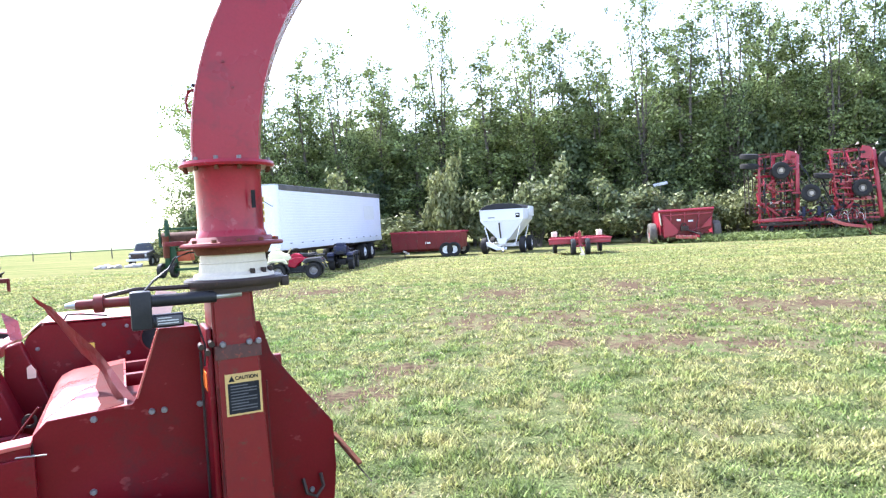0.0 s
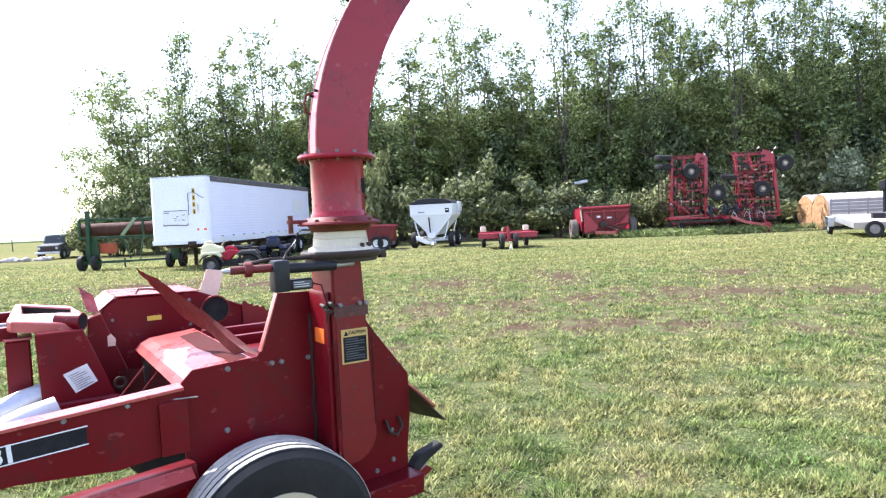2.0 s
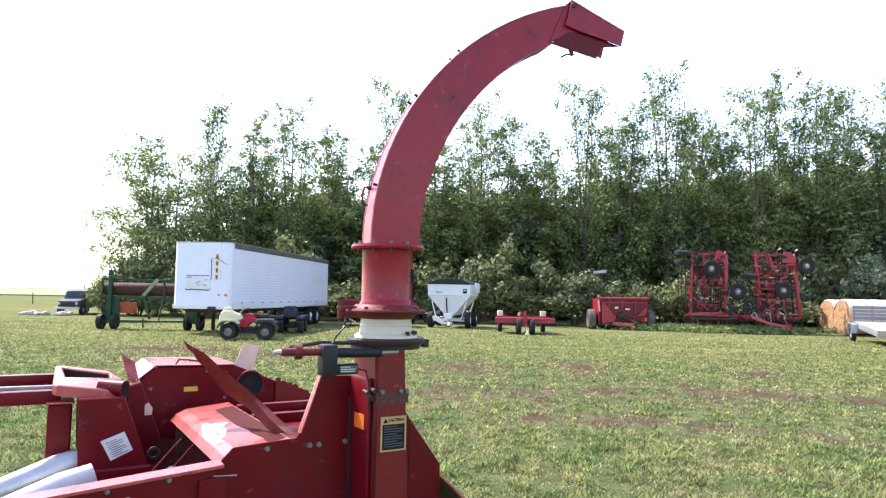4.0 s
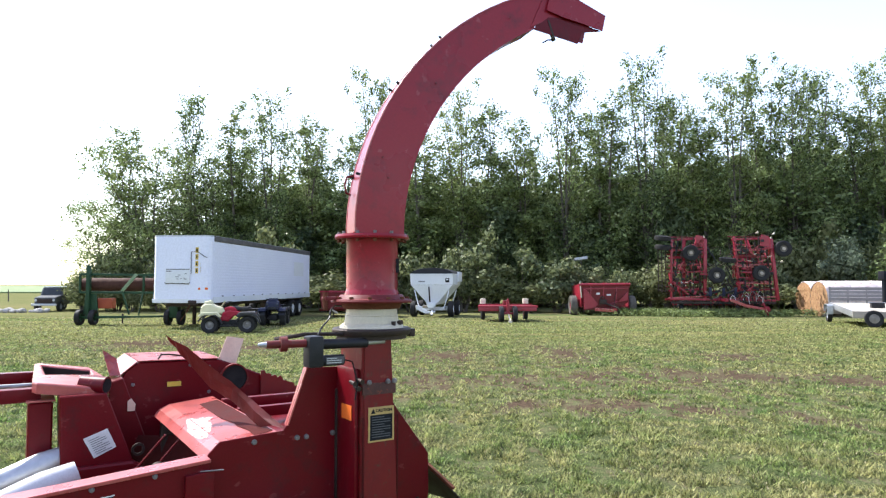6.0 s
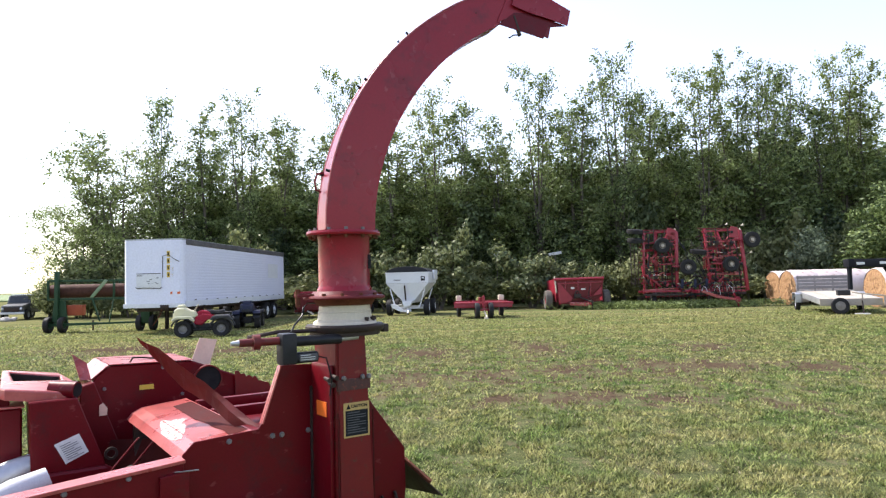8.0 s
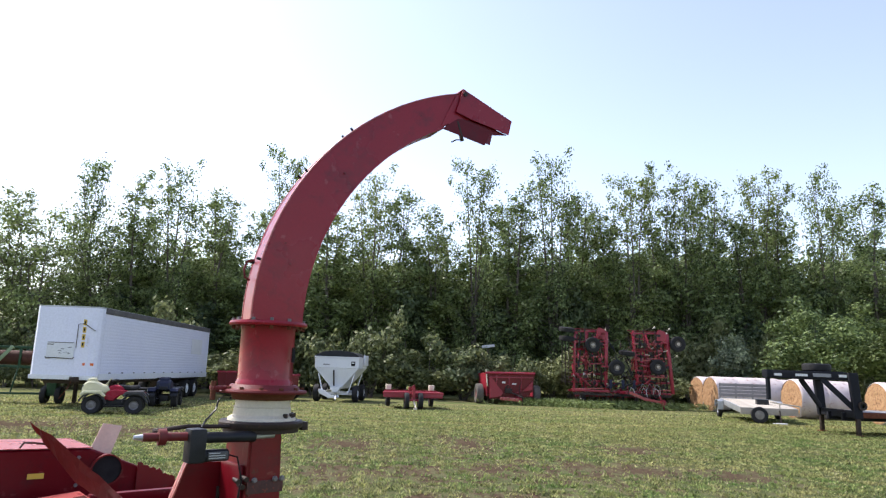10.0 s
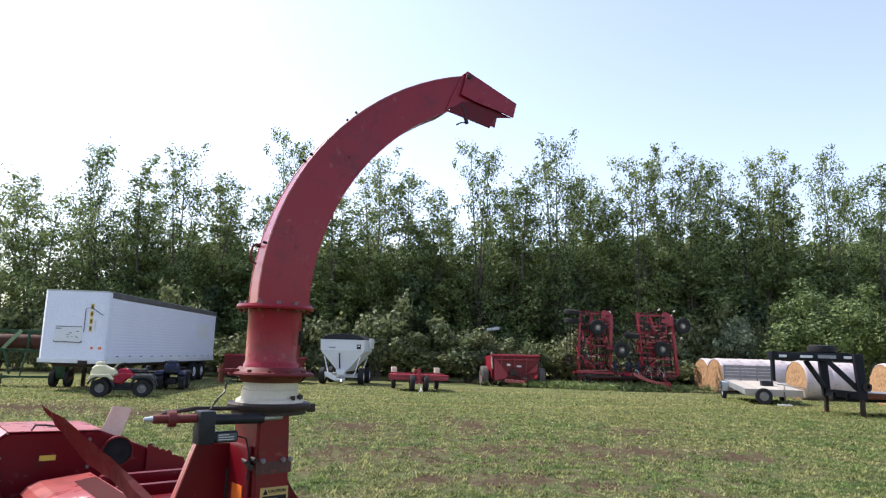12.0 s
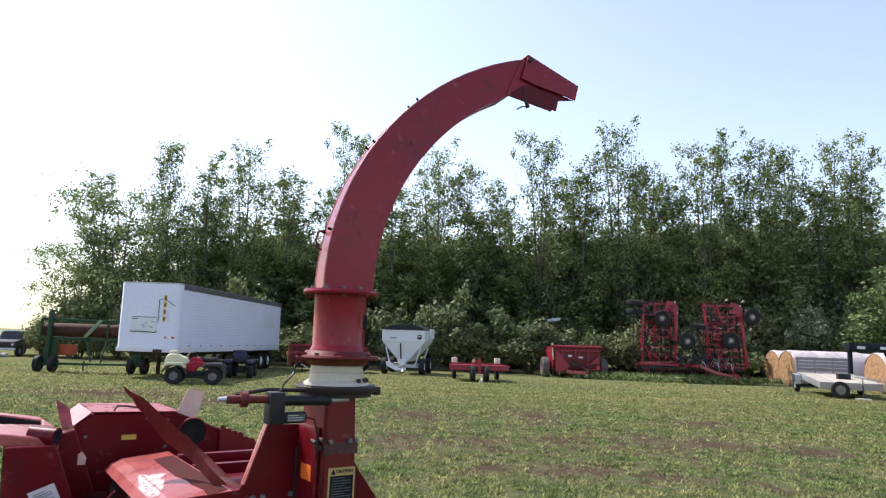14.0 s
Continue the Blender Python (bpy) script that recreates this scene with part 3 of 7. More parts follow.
def build_woods():
    rng = np.random.default_rng(11)
    lab = "tall slender green tree with pale trunk and loose crown"
    tall = [build_tree("tree", 3 + k, 18.0, sp, pose(-80 - 8 * k, 70, 0), lab, 9800, cr, 1.0, ns) for k, (sp, cr, ns) in enumerate([(2.2, 0.52, 2), (2.6, 0.58, 3), (2.0, 0.50, 2), (2.8, 0.55, 3), (2.3, 0.60, 2)])]
    low = [build_tree("leafy_tree", 23 + k, 12.5, sp, pose(-80 - 8 * k, 80, 0), "dense leafy green tree in the lower canopy", 7500, 0.8, 1.12, 3) for k, sp in enumerate((2.6, 2.9, 2.4))]
    back = [build_tree("inner_tree", 33 + k, 13.5, sp, pose(-80 - 8 * k, 90, 0), "shaded green tree deep in the shelter belt", 5200, 0.85, 1.9, 3) for k, sp in enumerate((3.0, 3.3))]

    def plant(kinds, spots):
        """Each kind stands once itself and is then repeated."""
        for k, (x, y, s, wide) in enumerate(spots):
            m = pose(x * 1.06, y * 1.06, 0, 0, 0, rng.uniform(0, 360)) @ Matrix.Diagonal((wide * 1.06, wide * 1.06, s * 1.055, 1))
            if k < len(kinds):
                kinds[k].matrix_basis = m
            else:
                copy_thing(kinds[k % len(kinds)], m)

    # the tall ones, with the height of each
    # Trees past x = 42 stand out of view, kept for their shading.
    heights = [(-25.2, 13.4), (-20.8, 17.0), (-17.0, 15.4), (-14.2, 16.8), (-11.6, 15.2), (-8.7, 16.0), (-6.6, 17.9), (-3.0, 15.6), (0.1, 16.7), (2.3, 17.0), (5.2, 16.4), (8.1, 17.3), (11.0, 16.8), (14.2, 18.4), (16.2, 17.2), (18.5, 18.0), (20.6, 16.8), (23.0, 19.2), (25.2, 17.6), (27.3, 18.8), (29.6, 17.6), (31.4, 17.6), (33.4, 18.0), (37.2, 18.4), (41.2, 18.7), (45.5, 18.4), (50, 18.0), (55, 18.5)]
    spots = [(x, 50.0 + rng.uniform(-0.7, 0.9), h / 18.0 * (1.03 + 0.05 * min(1.0, max(0.0, (x + 12) / 20)) + 0.015 * min(1.0, max(0.0, (x - 16) / 14))), rng.uniform(0.82, 1.1)) for x, h in heights]
    x = -18.0
    while x < 58:
        spots.append((x, 56.0 + rng.uniform(-1, 1), (15.6 + 0.055 * x) / 18.0 * rng.uniform(0.93, 1.09), rng.uniform(0.9, 1.2)))
        x += rng.uniform(5.0, 8.0)
    plant(tall, spots)
    spots, x = [], -19.5
    while x < 56:
        spots.append((x, 52.2 + rng.uniform(-1.0, 1.2), (12.0 + 0.065 * x) / 12.5 * rng.uniform(0.84, 1.12), rng.uniform(0.95, 1.25)))
        x += rng.uniform(2.0, 3.1)
    plant(low, spots)
    spots = []
    for y, x in ((58.5, -17.0), (62.0, -18.5)):
        while x < 60:
            spots.append((x, y + rng.uniform(-0.8, 0.8), (12.4 + 0.06 * x) / 13.5 * rng.uniform(0.9, 1.1), rng.uniform(1.0, 1.25)))
            x += rng.uniform(3.6, 4.8)
    plant(back, spots)
    wide = "broad spreading green tree with low leafy boughs"
    spread = build_tree("spreading_tree", 71, 13.6, 4.6, pose(-23.8, 50.5, 0), wide, 9500, 0.6, 1.1, 4, -0.10, 0.7, 0.55, 0.42)
    copy_thing(spread, pose(-19.8, 52.5, 0, 0, 0, 40) @ Matrix.Diagonal((0.8, 0.8, 0.95, 1)))
    copy_thing(spread, pose(-24.5, 55, 0, 0, 0, 330) @ Matrix.Diagonal((0.75, 0.75, 0.85, 1)))
    copy_thing(spread, pose(-25.9, 48.8, 0, 0, 0, 15) @ Matrix.Diagonal((0.75, 0.7, 0.62, 1)))
    edge = [(-27.5, 47.5, 2.0, 2.6), (-25.0, 47.5, 2.2, 4.2), (-20.5, 46.5, 2.0, 3.0), (-16.5, 47, 1.8, 2.4)]
    for k in range(27):
        edge.append((-12 + 2.05 * k + rng.uniform(-0.5, 0.5), 46.2 + rng.uniform(-0.8, 0.8), rng.uniform(1.2, 1.9), rng.uniform(1.6, 3.4)))
    thicket = build_bush("thicket", 52, 2.4, 6.5, pose(-19.0, 53.0, 0), LEAF_DEEP, "dense undergrowth between the trunks, coloured dark for shade", 4200, 1.35)
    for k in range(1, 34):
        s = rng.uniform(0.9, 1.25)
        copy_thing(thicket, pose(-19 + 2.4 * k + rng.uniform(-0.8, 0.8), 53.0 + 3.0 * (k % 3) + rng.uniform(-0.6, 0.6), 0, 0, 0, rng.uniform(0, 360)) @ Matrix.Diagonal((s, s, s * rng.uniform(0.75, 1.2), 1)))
    base = [build_bush("shrub", 40 + k, 1.6, 2.6, pose(-90 - 4 * k, 70, 0), LEAF_BUSH, "pale green leafy shrub at the foot of the trees", 4500) for k in range(3)]
    edge = [(x, y + (3.2 if 21.5 < x < 42 and y < 50 else 0), r, h) for x, y, r, h in edge]
    for k, (x, y, r, h) in enumerate(edge):
        m = pose(x, y, 0, 0, 0, rng.uniform(0, 360)) @ Matrix.Diagonal((r / 1.6, r / 1.6, h / 2.6, 1))
        if k < 3:
            base[k].matrix_basis = m
        else:
            copy_thing(base[k % 3], m)
    big = build_bush("bright_bush", 60, 3.0, 8.6, pose(31.2, 43.5, 0) @ Matrix.Diagonal((1.25, 1.2, 0.92, 1)), LEAF_LIGHT, "large bright green leafy bush beside the bales", 14000)
    copy_thing(big, pose(37.6, 44.5, 0, 0, 0, 120) @ Matrix.Diagonal((1.1, 1.1, 0.95, 1)))
    build_bush("grey_bush", 63, 2.4, 5.2, pose(27.2, 46.6, 0), LEAF_GREY, "grey-green leafy bush behind the bales", 8000)


def blades(name, n, area, rng, material, tall, label, dist_power=1.0, kind="stuff", spread=2.5):
    """Short grass blades, denser towards the near end of the area."""
    x0, x1, y0, y1 = area
    y = y0 + (y1 - y0) * rng.random(n) ** dist_power
    half = spread + 1.0 * np.maximum(y + 1.2, 0)
    x = (rng.uniform(-1, 1, n) + rng.normal(0, 0.18, n)) * half + 0.1 * y
    keep = (x > x0) & (x < x1) & (y < rng.uniform(21, 40, n))
    for cx, cy, rx, ry in WORN:
        d = np.hypot((x - cx) / rx, (y - cy) / ry)
        keep &= d > rng.uniform(0.2, 1.8, n)
    x, y = x[keep], y[keep]
    # tufts a hand wide, with thin growth between them and in the worn middle of the yard
    clump = np.array([noise.noise(Vector((p * 3.3, q * 3.3, 7.0))) for p, q in zip(x, y)])
    worn = np.hypot((x - 3.0) / 6.5, (y - 13.0) / 4.2) < 1
    keep = clump + rng.uniform(-0.30, 0.40, len(x)) > np.where(worn, 0.02, -0.2)
    x, y, clump = x[keep], y[keep], clump[keep]
    n = len(x)
    tuft = np.array([noise.noise(Vector((a * 1.1, c * 1.1, 0))) for a, c in zip(x, y)])
    h = tall * rng.uniform(0.5, 1.3, n) * np.maximum(0.35, 1.05 + 0.7 * tuft + 1.1 * clump)
    a, lean = rng.uniform(0, 2 * math.pi, n), rng.uniform(0.3, 1.7, n) * h
    w = (0.0042 + 0.0011 * np.maximum(y, 0)) * rng.uniform(0.7, 1.3, n)
    c, s = np.cos(a), np.sin(a)
    base = np.stack([x, y, np.full(n, -0.003)], 1)
    side = np.stack([-s * w, c * w, 0 * w], 1)
    top = base + np.stack([c * lean, s * lean, h], 1)
    v = np.stack([base - side, base + side, top], 1).reshape(-1, 3)
    me = bpy.data.meshes.new(name)
    me.vertices.add(3 * n)
    me.vertices.foreach_set("co", v.astype(np.float32).ravel())
    me.loops.add(3 * n)
    me.loops.foreach_set("vertex_index", np.arange(3 * n, dtype=np.int32))
    me.polygons.add(n)
    me.polygons.foreach_set("loop_start", np.arange(0, 3 * n, 3, dtype=np.int32))
    me.update(calc_edges=True)
    me.materials.append(material)
    return tagged(new(name, me), label, "grass", kind=kind)


build_ground()
build_woods()


# ---- the forage harvester ----
def bolt(parent, name, p, r=0.012, h=0.012, direction=(0, -1, 0), mat=None):
    p = Vector(p)
    return part(name, rod(p, p + Vector(direction) * h, r * 1.1, r * 0.8, 8), mat or BOLT, parent)


def decal_bars(parent, corner, across, down, rows, material, lift):
    """Unreadable print as rows of thin bars on a decal."""
    b = None
    c, a, d, l = (Vector(v) for v in (corner, across, down, lift))
    for k in range(rows):
        f0, f1 = (k + 0.25) / rows, (k + 0.62) / rows
        e = 0.9 if k % 3 else 0.6
        b = plate([c + d * f0 + l, c + d * f0 + a * e + l, c + d * f1 + a * e + l, c + d * f1 + l], 0.0006, b)
    return part("print", b, material, parent)


FAR_SIDE = 0.55


def spout_sweep(width, n=26):
    """The curved square chute; s runs ahead, z up."""
    b = bmesh.new()
    rings = []
    for i in range(n + 1):
        f = i / n
        to, ti = radians(72.6) * f, radians(60.3) * f
        so, zo = -0.117 + 1.542 * (1 - math.cos(to)), 2.175 + 1.432 * math.sin(to)
        si, zi = 0.131 + 1.464 * (1 - math.cos(ti)), 2.165 + 1.32 * math.sin(ti)
        w = width * (1 - 0.12 * f)
        rings.append([b.verts.new(v) for v in ((so, -w, zo), (si, -w, zi), (si, w * FAR_SIDE, zi), (so, w * FAR_SIDE, zo))])
    for p, q in zip(rings, rings[1:]):
        for k in range(4):
            b.faces.new((p[k], p[(k + 1) % 4], q[(k + 1) % 4], q[k]))
    b.faces.new(rings[0])
    bmesh.ops.recalc_face_normals(b, faces=b.faces[:])
    for f in b.faces:
        f.smooth = True
    for e in b.edges:
        e.smooth = len(e.link_faces) == 2 and e.calc_face_angle(0) < radians(30)
    return b


def build_harvester():
    h = thing("forage_harvester", pose(-0.137, 2.077, 0, 0, 0, 34.5), "worn red pull-type forage harvester with tall curved spout", "harvester")
    cu, cv = 0.01, 0.13
    # side panel with its peak and slanted tail
    outline = [(-0.75, 0.42), (-0.75, 1.155), (-0.70, 1.205), (-0.40, 1.222), (-0.385, 1.245), (-0.29, 1.515), (0.12, 1.50), (0.16, 1.36), (0.225, 1.262), (0.415, 1.01), (0.418, 0.80), (0.392, 0.58), (0.392, 0.42)]
    panel = part("side_panel", prism(outline, "y", 0.245, 0.257, 0.002), RED, h)
    for u, z in ((-0.541, 1.185), (-0.331, 1.181), (-0.284, 1.18), (-0.146, 1.183), (-0.56, 0.90), (0.30, 0.56), (0.20, 0.52), (0.30, 0.72)):
        bolt(panel, "bolt", (u, 0.246, z), 0.013)
    part("edge_flange", prism([(-0.385, 1.245), (-0.29, 1.515), (-0.283, 1.513), (-0.378, 1.243)], "y", 0.235, 0.275), RED_TOP, panel)
    tail = part("tail_plate", plate([(0.418, 0.262, 0.935), (0.604, 0.572, 0.685), (0.51, 0.02, 0.785)], 0.005), DARK_STEEL, h, "dark rusty steel tail deflector")
    part("plate_flange", bar((0.42, 0.268, 0.945), (0.485, 0.10, 0.842), 0.022, 0.016, 0.002), RUST, tail)
    part("rubber_flap", prism([(0.39, 0.50), (0.44, 0.56), (0.58, 0.60), (0.60, 0.575), (0.50, 0.52), (0.42, 0.46)], "y", 0.20, 0.27, 0.008), RUBBER, h, "dark rubber flap")
    part("bracket", tube([(0.26, 0.235, 0.78), (0.27, 0.21, 0.72), (0.31, 0.205, 0.70), (0.345, 0.21, 0.74), (0.34, 0.235, 0.79)], 0.009, 6), DARK_STEEL, panel)
    # discharge duct in front of the panel, rounded at its foot
    foot = [(-0.04 + 0.132 * math.cos(radians(q)), 0.835 - 0.145 * math.sin(radians(q))) for q in range(0, 91, 10)]
    b = prism([(-0.102, 1.66), (0.092, 1.66)] + foot + [(-0.102, 0.69)], "y", 0.0, 0.26)
    for v in b.verts:
        if v.co.z > 1.3 and v.co.x > 0:
            v.co.x -= 0.035 * (v.co.z - 1.3) / 0.36
    bmesh.ops.bevel(b, geom=[e for e in b.edges if e.calc_length() > 0.3 and abs((e.verts[0].co - e.verts[1].co).normalized().z) > 0.9], offset=0.012, segments=3, affect="EDGES")
    duct = part("discharge_duct", smooth(b, 35), RED_OLD, h, "faded orange-red discharge duct with grease streaks")
    part("duct_band", box(-0.100, 0.076, -0.003, 0.02, 1.395, 1.45, 0.001), BAND, duct, "grey worn band")
    for x in (-0.101, 0.0855):
        part("duct_edge", box(x, x + 0.006, -0.0025, 0.004, 0.86, 1.29, 0.001), RUST_RED, duct, "rust-stained seam")
    part("duct_side", box(-0.128, -0.1035, 0.03, 0.244, 0.70, 1.52, 0.012), RED, duct)
    for u in (-0.07, 0.03, 0.065):
        bolt(duct, "bolt", (u, -0.007, 1.455), 0.012)
    part("seam", box(-0.136, -0.128, 0.225, 0.244, 0.55, 1.40, 0.001), DARK_STEEL, duct)
    part("reflector_decal", box(-0.1325, -0.129, 0.06, 0.17, 1.27, 1.34), ORANGE, duct, "orange square decal")
    for x, z in ((-0.150, 1.455), (-0.128, 1.430), (-0.112, 1.462)):
        part("hose_fitting", rod((x, -0.02, z), (x, 0.03, z + 0.006), 0.012, 0.009, 8), DARK_STEEL, duct)
    # caution decal
    dec = part("caution_decal", box(-0.071, 0.067, -0.0035, -0.0005, 1.170, 1.335), TAN, duct, "yellow and black caution decal")
    part("decal_text_field", box(-0.062, 0.058, -0.0045, -0.0036, 1.178, 1.298), INK, dec)
    letters("CAUTION", 0.0195, pose(0.011, -0.0045, 1.317, 90, 0, 0), INK, dec, heavy=0.0006)
    part("warning_sign", prism([(-0.058, 1.305), (-0.034, 1.305), (-0.046, 1.329)], "y", -0.0048, -0.0036), INK, dec)
    decal_bars(dec, (-0.052, -0.0046, 1.292), (0.11, 0, 0), (0, 0, -0.105), 9, DIM_PRINT, (0, -0.0004, 0))
    # turntable: plate, cream ring, rusty flange, neck
    at = pose(cu, cv, 0)
    part("turntable_plate", lathe([(0.0, 1.675), (0.190, 1.675), (0.196, 1.685), (0.196, 1.70), (0.190, 1.708), (0.0, 1.708)], 36, at), DARK_STEEL, h, "dark greasy turntable plate")
    part("chain_wheel", lathe([(0.0, 1.655), (0.175, 1.655), (0.175, 1.674), (0.0, 1.674)], 36, at), DARK_STEEL, h)
    part("lug", box(0.18, 0.212, 0.04, 0.075, 1.66, 1.70, 0.004), DARK_STEEL, h)
    ring = part("cream_ring", lathe([(0.0, 1.708), (0.160, 1.708), (0.157, 1.720), (0.136, 1.732), (0.132, 1.765), (0.134, 1.768), (0.130, 1.772), (0.127, 1.802), (0.0, 1.802)], 40, at), CREAM, h, "cream painted swivel ring with rust marks")
    for a in range(-70, 40, 22):
        x, y = cu + 0.147 * math.cos(radians(a)), cv + 0.147 * math.sin(radians(a))
        part("bolt", rod((x, y, 1.722), (x, y, 1.742), 0.011, None, 6), DARK_STEEL, ring)
    part("rust_neck", lathe([(0.0, 1.802), (0.14, 1.802), (0.155, 1.832), (0.0, 1.832)], 36, at), RUST, h)
    fl = part("lower_flange", lathe([(0.0, 1.832), (0.20, 1.832), (0.204, 1.84), (0.20, 1.848), (0.17, 1.853), (0.155, 1.872), (0.0, 1.872)], 40, at), RED_RUST, h)
    for a in range(0, 360, 30):
        x, y = cu + 0.178 * math.cos(radians(a)), cv + 0.178 * math.sin(radians(a))
        part("bolt", rod((x, y, 1.846), (x, y, 1.862), 0.010, None, 6), RUST, fl)
    part("stop_arm", bar((cu - 0.16, cv + 0.02, 1.853), (cu - 0.26, cv - 0.0, 1.855), 0.035, 0.018, 0.003), RED_RUST, h)
    part("stop_pin", rod((cu - 0.25, cv, 1.80), (cu - 0.25, cv, 1.885), 0.012), RUST, h)
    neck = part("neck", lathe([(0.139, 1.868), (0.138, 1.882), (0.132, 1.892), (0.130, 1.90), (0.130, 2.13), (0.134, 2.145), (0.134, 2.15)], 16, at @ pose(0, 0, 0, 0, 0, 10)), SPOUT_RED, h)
    part("decal_mark", box(0.075, 0.09, -0.006, 0.0, 1.98, 2.05), INK, neck)
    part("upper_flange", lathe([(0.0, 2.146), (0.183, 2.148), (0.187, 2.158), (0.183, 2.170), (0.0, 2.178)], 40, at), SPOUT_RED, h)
    for q in range(8, 368, 30):
        x, y = cu + 0.165 * math.cos(radians(q)), cv + 0.165 * math.sin(radians(q))
        part("bolt", rod((x, y, 2.168), (x, y, 2.184), 0.009, None, 6), BOLT, h)
        part("nut", rod((x, y, 2.132), (x, y, 2.150), 0.009, None, 6), RUST, h)
    # spout, swung off to the side, with its hinged deflector
    sp = pose(cu, cv, 0, 0, 0, 22 - 34.5)
    b = spout_sweep(0.122)
    b.transform(sp)
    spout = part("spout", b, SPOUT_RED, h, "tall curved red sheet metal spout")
    b = None
    for side in (-1, 1):
        lo = -0.122 if side > 0 else 0.122 * FAR_SIDE
        rail = []
        for i in range(21):
            to = radians(72.6) * i / 20
            rail.append(sp @ Vector((-0.117 + 1.542 * (1 - math.cos(to)), lo * (1 - 0.12 * i / 20), 2.175 + 1.432 * math.sin(to))))
        b = tube(rail, 0.0045, 5, b)
    # Edge lines in the sunlit red give the spout its bright rim.
    part("seam", b, RED_TOP, spout)
    for f in (0.16, 0.44, 0.625):
        to = radians(72.6) * f
        s, z = -0.117 + 1.542 * (1 - math.cos(to)), 2.175 + 1.432 * math.sin(to)
        out = Vector((-math.cos(to) / 1.5, 0, math.sin(to) / 1.5)).normalized()
        for off in (-0.09, 0.045):
            p = Vector((s, off, z))
            part("bolt", rod(sp @ (p - out * 0.004), sp @ (p + out * 0.02), 0.007, None, 6), INK, spout)
    part("hook", tube([sp @ Vector(v) for v in ((-0.11, 0.0, 2.37), (-0.135, 0.0, 2.38), (-0.142, 0.0, 2.42), (-0.13, 0.0, 2.46), (-0.095, 0.0, 2.47))], 0.006, 6), RED_RUST, spout)
    b = None
    for n in (-0.132, 0.075):
        b = prism([(0.937, 3.419), (0.98, 3.565), (1.314, 3.438), (1.292, 3.349), (1.172, 3.372), (1.045, 3.391)], "y", n, n + 0.006, 0, b)
    b = plate([(0.975, -0.13, 3.566), (0.975, 0.08, 3.566), (1.314, 0.08, 3.440), (1.314, -0.13, 3.440)], 0.006, b)
    b.transform(sp)
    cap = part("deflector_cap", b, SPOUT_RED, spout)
    b = None
    # Flap is in the darker red, for the shade under the cap.
    b = prism([(0.86, 3.309), (0.955, 3.385), (1.044, 3.395), (1.172, 3.376), (1.29, 3.352), (1.172, 3.33), (1.14, 3.262)], "y", -0.116, -0.110, 0, b)
    b.transform(sp)
    part("deflector_flap", b, RED, spout, "dark red inner flap")
    b = prism([(0.85, 3.318), (0.94, 3.52), (0.98, 3.55), (1.06, 3.42), (1.07, 3.385), (0.95, 3.37)], "y", -0.1145, -0.1095)
    b.transform(sp)
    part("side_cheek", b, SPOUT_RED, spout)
    part("hinge_pin", rod(sp @ Vector((0.99, -0.14, 3.535)), sp @ Vector((0.99, 0.09, 3.535)), 0.014, None, 8), DARK_STEEL, spout)
    b = bar(sp @ Vector((0.955, -0.108, 3.37)), sp @ Vector((0.995, -0.106, 3.262)), 0.02, 0.012)
    b = tube([sp @ Vector(v) for v in ((0.99, -0.106, 3.268), (0.955, -0.105, 3.262), (0.925, -0.105, 3.243))], 0.004, 5, b)
    part("cable_lever", b, DARK_STEEL, spout)
    for s, z in ((0.02, 2.55), (0.05, 2.45), (0.3, 2.95), (0.72, 3.35)):
        part("rivet", rod(sp @ Vector((s, -0.1225, z)), sp @ Vector((s, -0.126, z)), 0.006, None, 6), RED_OLD, spout)
    # linear actuator that turns the spout
    act = part("actuator", box(-0.385, -0.312, -0.035, 0.045, 1.545, 1.688, 0.012), BLACK, h, "black electric actuator housing")
    part("motor", rod((-0.312, 0.0, 1.572), (-0.205, 0.0, 1.572), 0.026, None, 16), BLACK, act)
    part("motor_label", box(-0.30, -0.212, -0.0290, -0.0235, 1.556, 1.590, 0.002), DIM_PRINT, act)
    decal_bars(act, (-0.296, -0.0292, 1.588), (0.08, 0, 0), (0, 0, -0.03), 3, ALU, (0, -0.0006, 0))
    part("barrel", rod((-0.312, 0.0, 1.648), (-0.082, 0.0, 1.645), 0.0235, None, 16), BLACK, act)
    part("piston_rod", rod((-0.082, 0.0, 1.645), (0.013, 0.0, 1.648), 0.0125, None, 12), ALU, act)
    b = rod((-0.385, 0.005, 1.655), (-0.56, 0.03, 1.655), 0.018, None, 10)
    b = rod((-0.47, 0.018, 1.655), (-0.50, 0.022, 1.655), 0.034, None, 10, b)
    part("push_rod", b, RED_RUST, act)
    part("rod_end", rod((-0.56, 0.03, 1.655), (-0.595, 0.035, 1.655), 0.014, 0.008, 8), ALU, act)
    part("support_bar", tube([(-0.50, 0.10, 1.672), (-0.36, 0.08, 1.69), (-0.15, 0.07, 1.685), (0.0, 0.06, 1.68)], 0.010, 6), DARK_STEEL, act)
    part("cable", tube([(-0.33, 0.0, 1.69), (-0.30, 0.03, 1.72), (-0.24, 0.08, 1.76), (-0.21, 0.13, 1.80), (-0.15, 0.22, 1.815), (-0.06, 0.30, 1.81)], 0.0045, 6), BLACK, h)
    part("wire", tube([(-0.21, 0.0, 1.575), (-0.16, -0.01, 1.56), (-0.135, -0.015, 1.46), (-0.14, 0.0, 1.38)], 0.004, 5), INK, act)
    # cutter housing with sloping hood, lip and raised flap
    part("cutter_housing", box(-0.52, 0.30, 0.26, 1.45, 0.42, 1.13, 0.01), RED, h)
